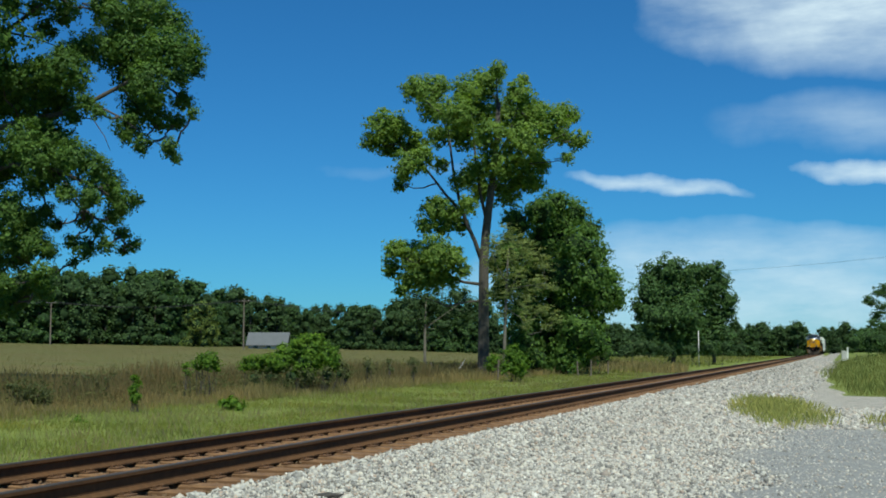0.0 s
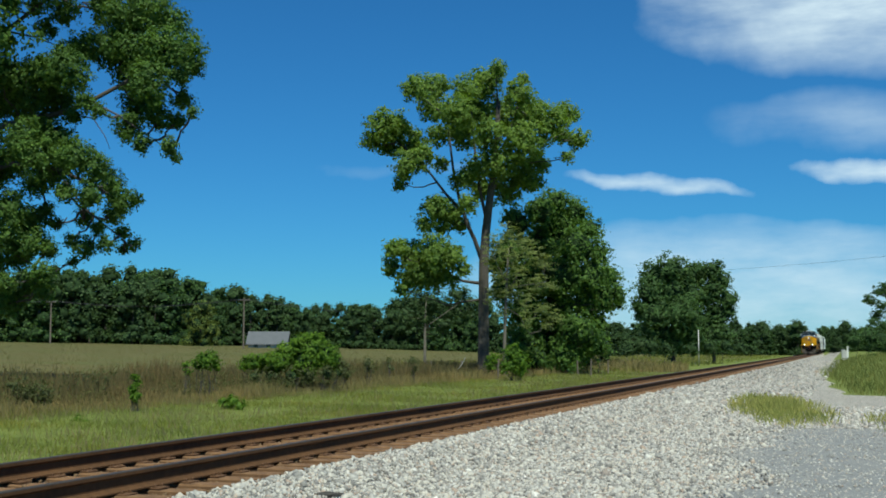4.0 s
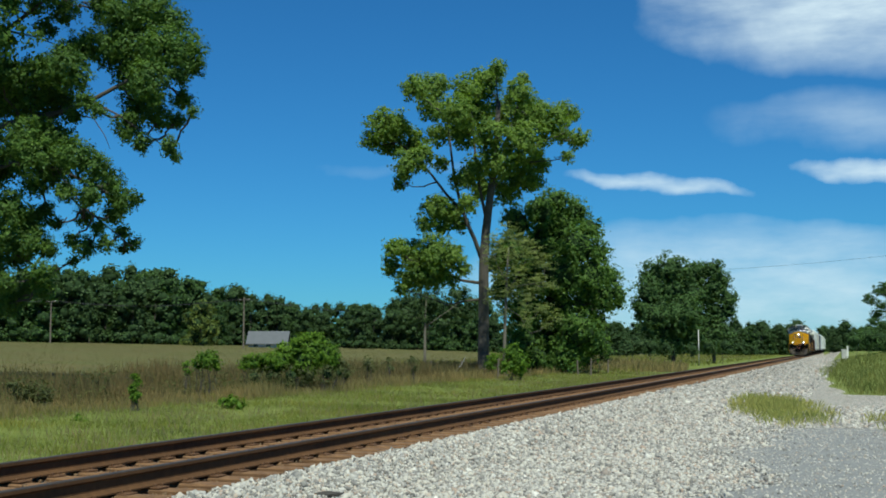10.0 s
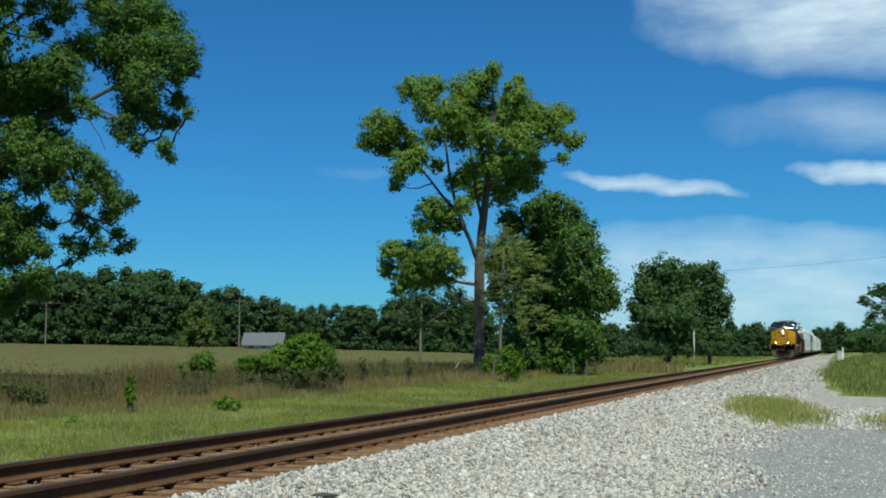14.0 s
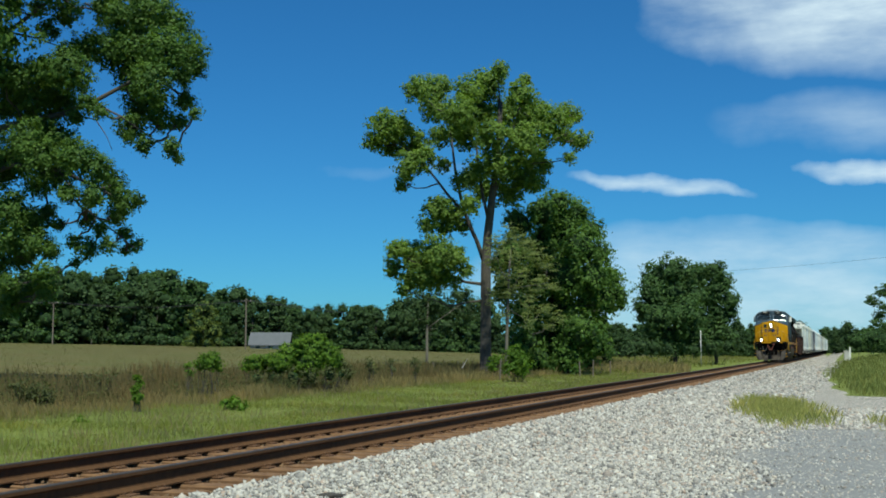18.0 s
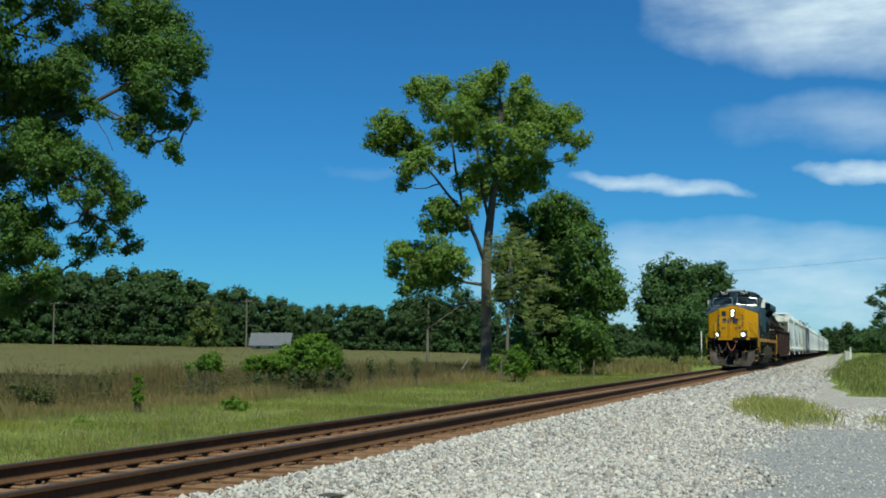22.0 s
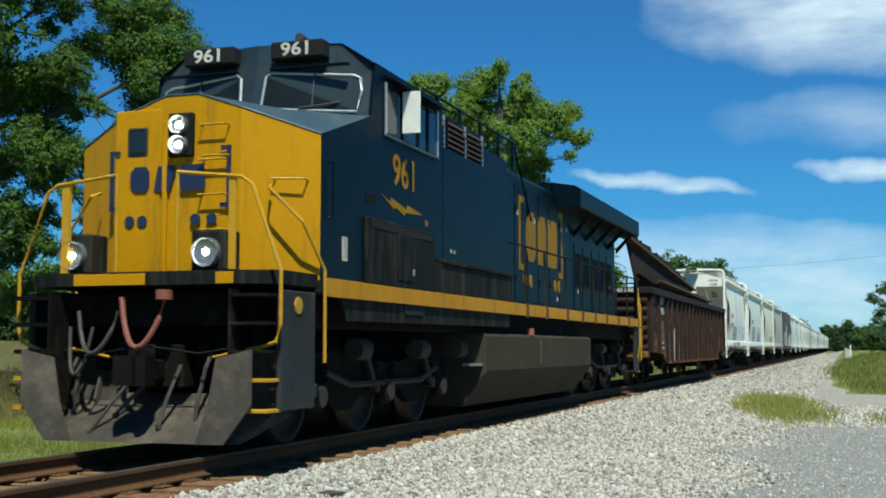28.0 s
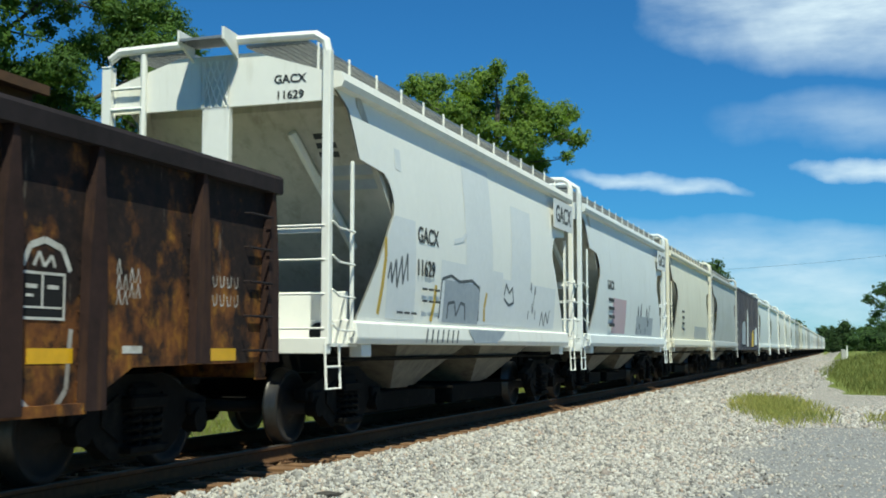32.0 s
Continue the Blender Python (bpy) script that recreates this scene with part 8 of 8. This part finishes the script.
for k in range(290):
    x, y = rnd.uniform(1.5, 4.4), 8.0 + 6.0 * rnd.random() ** 1.2
    s = rnd.uniform(.024, .046)
    st = part("stone", None, None, gravel, mesh=rnd.choice(STONE_MESH))
    st.matrix_basis = pose(x, y, surface_z(x, y) + .008, rnd.uniform(0, 360), rnd.uniform(0, 360), 0) @ Matrix.Diagonal((s, s * .9, s * .8, 1))
M_DARKSTONE = surface("dark_slag", (0.07, 0.062, 0.055), (0.03, 0.027, 0.024), 0.9, grain=12, bump=0.3)
slag = tagged(part("slag_lump", None, M_DARKSTONE, None, mesh=mesh_from("slag_lump", [tuple(v) for v in STONES[2][0]], [tuple(int(i) for i in f) for f in STONES[2][1]], M_DARKSTONE)), "dark lump of slag lying on the white gravel", "stone")
slag.matrix_basis = pose(2.15, 10.6, surface_z(2.15, 10.6) + .02, 0, 0, 20) @ Matrix.Diagonal((.14, .06, .05, 1))

# ---- house, poles, wires, trackside gear ----
M_ROOF = surface("grey_shingle_roof", (0.115, 0.12, 0.13), (0.08, 0.085, 0.092), 0.8, grain=5, patch=0.8, bump=0.2)
M_WALL = surface("weathered_white_siding", (0.50, 0.49, 0.46), (0.36, 0.35, 0.33), 0.8, grain=6, bump=0.1)
M_POLE = surface("weathered_pole_wood", (0.20, 0.165, 0.13), (0.10, 0.08, 0.065), 0.9, grain=6, bump=0.3)
M_WIRE = plain("dark_wire", (0.03, 0.03, 0.032), 0.5)
M_CONCRETE = surface("pale_concrete", (0.55, 0.54, 0.50), (0.40, 0.39, 0.36), 0.85, grain=8, bump=0.1)
hx, hy, hz = place(478, 252)
house = tagged(new("farmhouse"), "low farmhouse with a grey gable roof before the wood", "house")
house.matrix_basis = pose(hx, hy, hz, 0, 0, FACE)
part("wall", box(-3.9, 3.9, -3.0, 3.0, -.6, .95), M_WALL, house)
bm = prism([(-3.5, .75), (0, 3.35), (3.5, .75), (3.5, .60), (0, 3.18), (-3.5, .60)], -4.4, 4.2, "x")
part("roof", bm, M_ROOF, house, "grey shingled gable roof")
for x in (-2.4, .2, 2.4):
    w = part("window", box(x - .45, x + .45, -3.03, -2.98, .1, .75), M_GLASS, house)
    part("window_frame", tube([(x - .47, -3.03, .08), (x + .47, -3.03, .08), (x + .47, -3.03, .77), (x - .47, -3.03, .77), (x - .47, -3.03, .08)], .03, 4), M_WALL, w)


def utility_pole(px, dist, h, arm):
    x, y, z = place(px, dist)
    p = tagged(new("utility_pole"), "weathered wooden utility pole with a crossarm", "utility pole", "poles along the meadow")
    p.matrix_basis = pose(x, y, z, 0, 0, FACE - 25)
    part("pole", tube([(0, 0, -.5), (0, 0, h)], .16, 8, None, .11), M_POLE, p)
    if arm:
        part("crossarm", box(-1.2, 1.2, -.06, .06, h - .55, h - .42), M_POLE, p)
        for k in (-1.05, -.4, .4, 1.05):
            part("insulator", disc((k, 0, h - .36), .06, .14, "z", 8), M_CONCRETE, p)
    return (x, y, z + h - .3)


tops = [utility_pole(-300, 262, 9.2, True), utility_pole(91, 240, 8.4, True), utility_pole(432, 225, 9.4, True), utility_pole(800, 330, 9.5, True)]
for k, off in enumerate((-1.0, 0.0, 1.0)):
    for a, b in zip(tops, tops[1:]):
        pts = [(a[0] + (b[0] - a[0]) * t + off, a[1] + (b[1] - a[1]) * t, a[2] + (b[2] - a[2]) * t - 1.2 * math.sin(math.pi * t)) for t in (i / 10 for i in range(11))]
        tagged(part("power_line", tube(pts, .022, 4), M_WIRE, None), "thin dark power line strung between the poles", "power line", "power lines")
px_, py_, pz_ = place(1235, 141)
post = tagged(part("track_post", tube([(px_, py_, pz_ - .4), (px_, py_, pz_ + 4.1)], .062, 10, None, .052), M_CONCRETE, None, smooth=True), "pale grey tall post beside the distant trees", "post")
a, b = place(1270, 170), place(1760, 120)
pts = [(a[0] + (b[0] - a[0]) * t, a[1] + (b[1] - a[1]) * t, (11.9 + (10.6 - 11.9) * t) - .25 * math.sin(math.pi * t)) for t in (i / 10 for i in range(11))]
tagged(part("overhead_cable", tube(pts, .011, 4), M_WIRE, None), "single overhead cable crossing above the track", "cable")
x, y, z = place(1491, 150)
cab = tagged(new("relay_cabinet"), "small white trackside relay cabinet", "cabinet")
cab.matrix_basis = pose(x, y, z, 0, 0, 10)
part("body", box(-.28, .28, -.25, .25, 0, 1.15, .02), M_CONCRETE, cab)
part("lid", box(-.33, .33, -.3, .3, 1.15, 1.22, .02), M_CONCRETE, cab)
part("door", box(-.22, .22, -.265, -.25, .12, 1.05, .005), M_WALL, cab)
x, y, z = place(1497.5, 148)
marker = tagged(new("marker_post"), "slim white trackside marker post", "post")
marker.matrix_basis = pose(x, y, z)
part("shaft", box(-.09, .09, -.05, .05, -.3, 1.45, .01), M_WHITEP, marker)
part("cap", box(-.11, .11, -.06, .06, 1.45, 1.52, .01), M_WHITEP, marker)
for px, dist, h in ((880, 74, 1.25), (897, 76, 1.1), (1044, 88, 1.2), (1075, 92, 1.1), (815, 84, 1.0), (765, 80, 1.0), (690, 66, 1.0), (160, 250, 1.3), (1022, 86, 1.1)):
    x, y, z = place(px, dist)
    lean = random.Random(px).uniform(-.08, .08)
    tagged(part("fence_post", tube([(x, y, z - .3), (x + lean, y, z + h)], .06, 7, None, .05), M_POLE, None), "old grey wooden fence post in the weeds", "fence post", "fence posts")
x, y, z = place(812, 80)
tagged(part("fallen_branch", tube([(x - .3, y, z + .2), (x + .2, y, z + .8), (x + .45, y, z + 1.25)], .035, 6, None, .015), M_WALL, None), "bare pale branch leaning in the dry grass", "branch")


def motions():
    times = [0, .1, .2, .5] + list(range(1, 32)) + [31.5, 31.8, 31.9, 32]
    for thing, offset, length in train_cars:
        walk(thing, [(t, car_pose(t, offset, length)) for t in times])
    steps = [i * 0.05 for i in range(640)] + [32.0]
    for wheel, y, r in spinning:
        walk(wheel, [(t, pose(0, y, r, math.degrees((nose_y(0) - nose_y(t)) / r))) for t in steps])


motions()
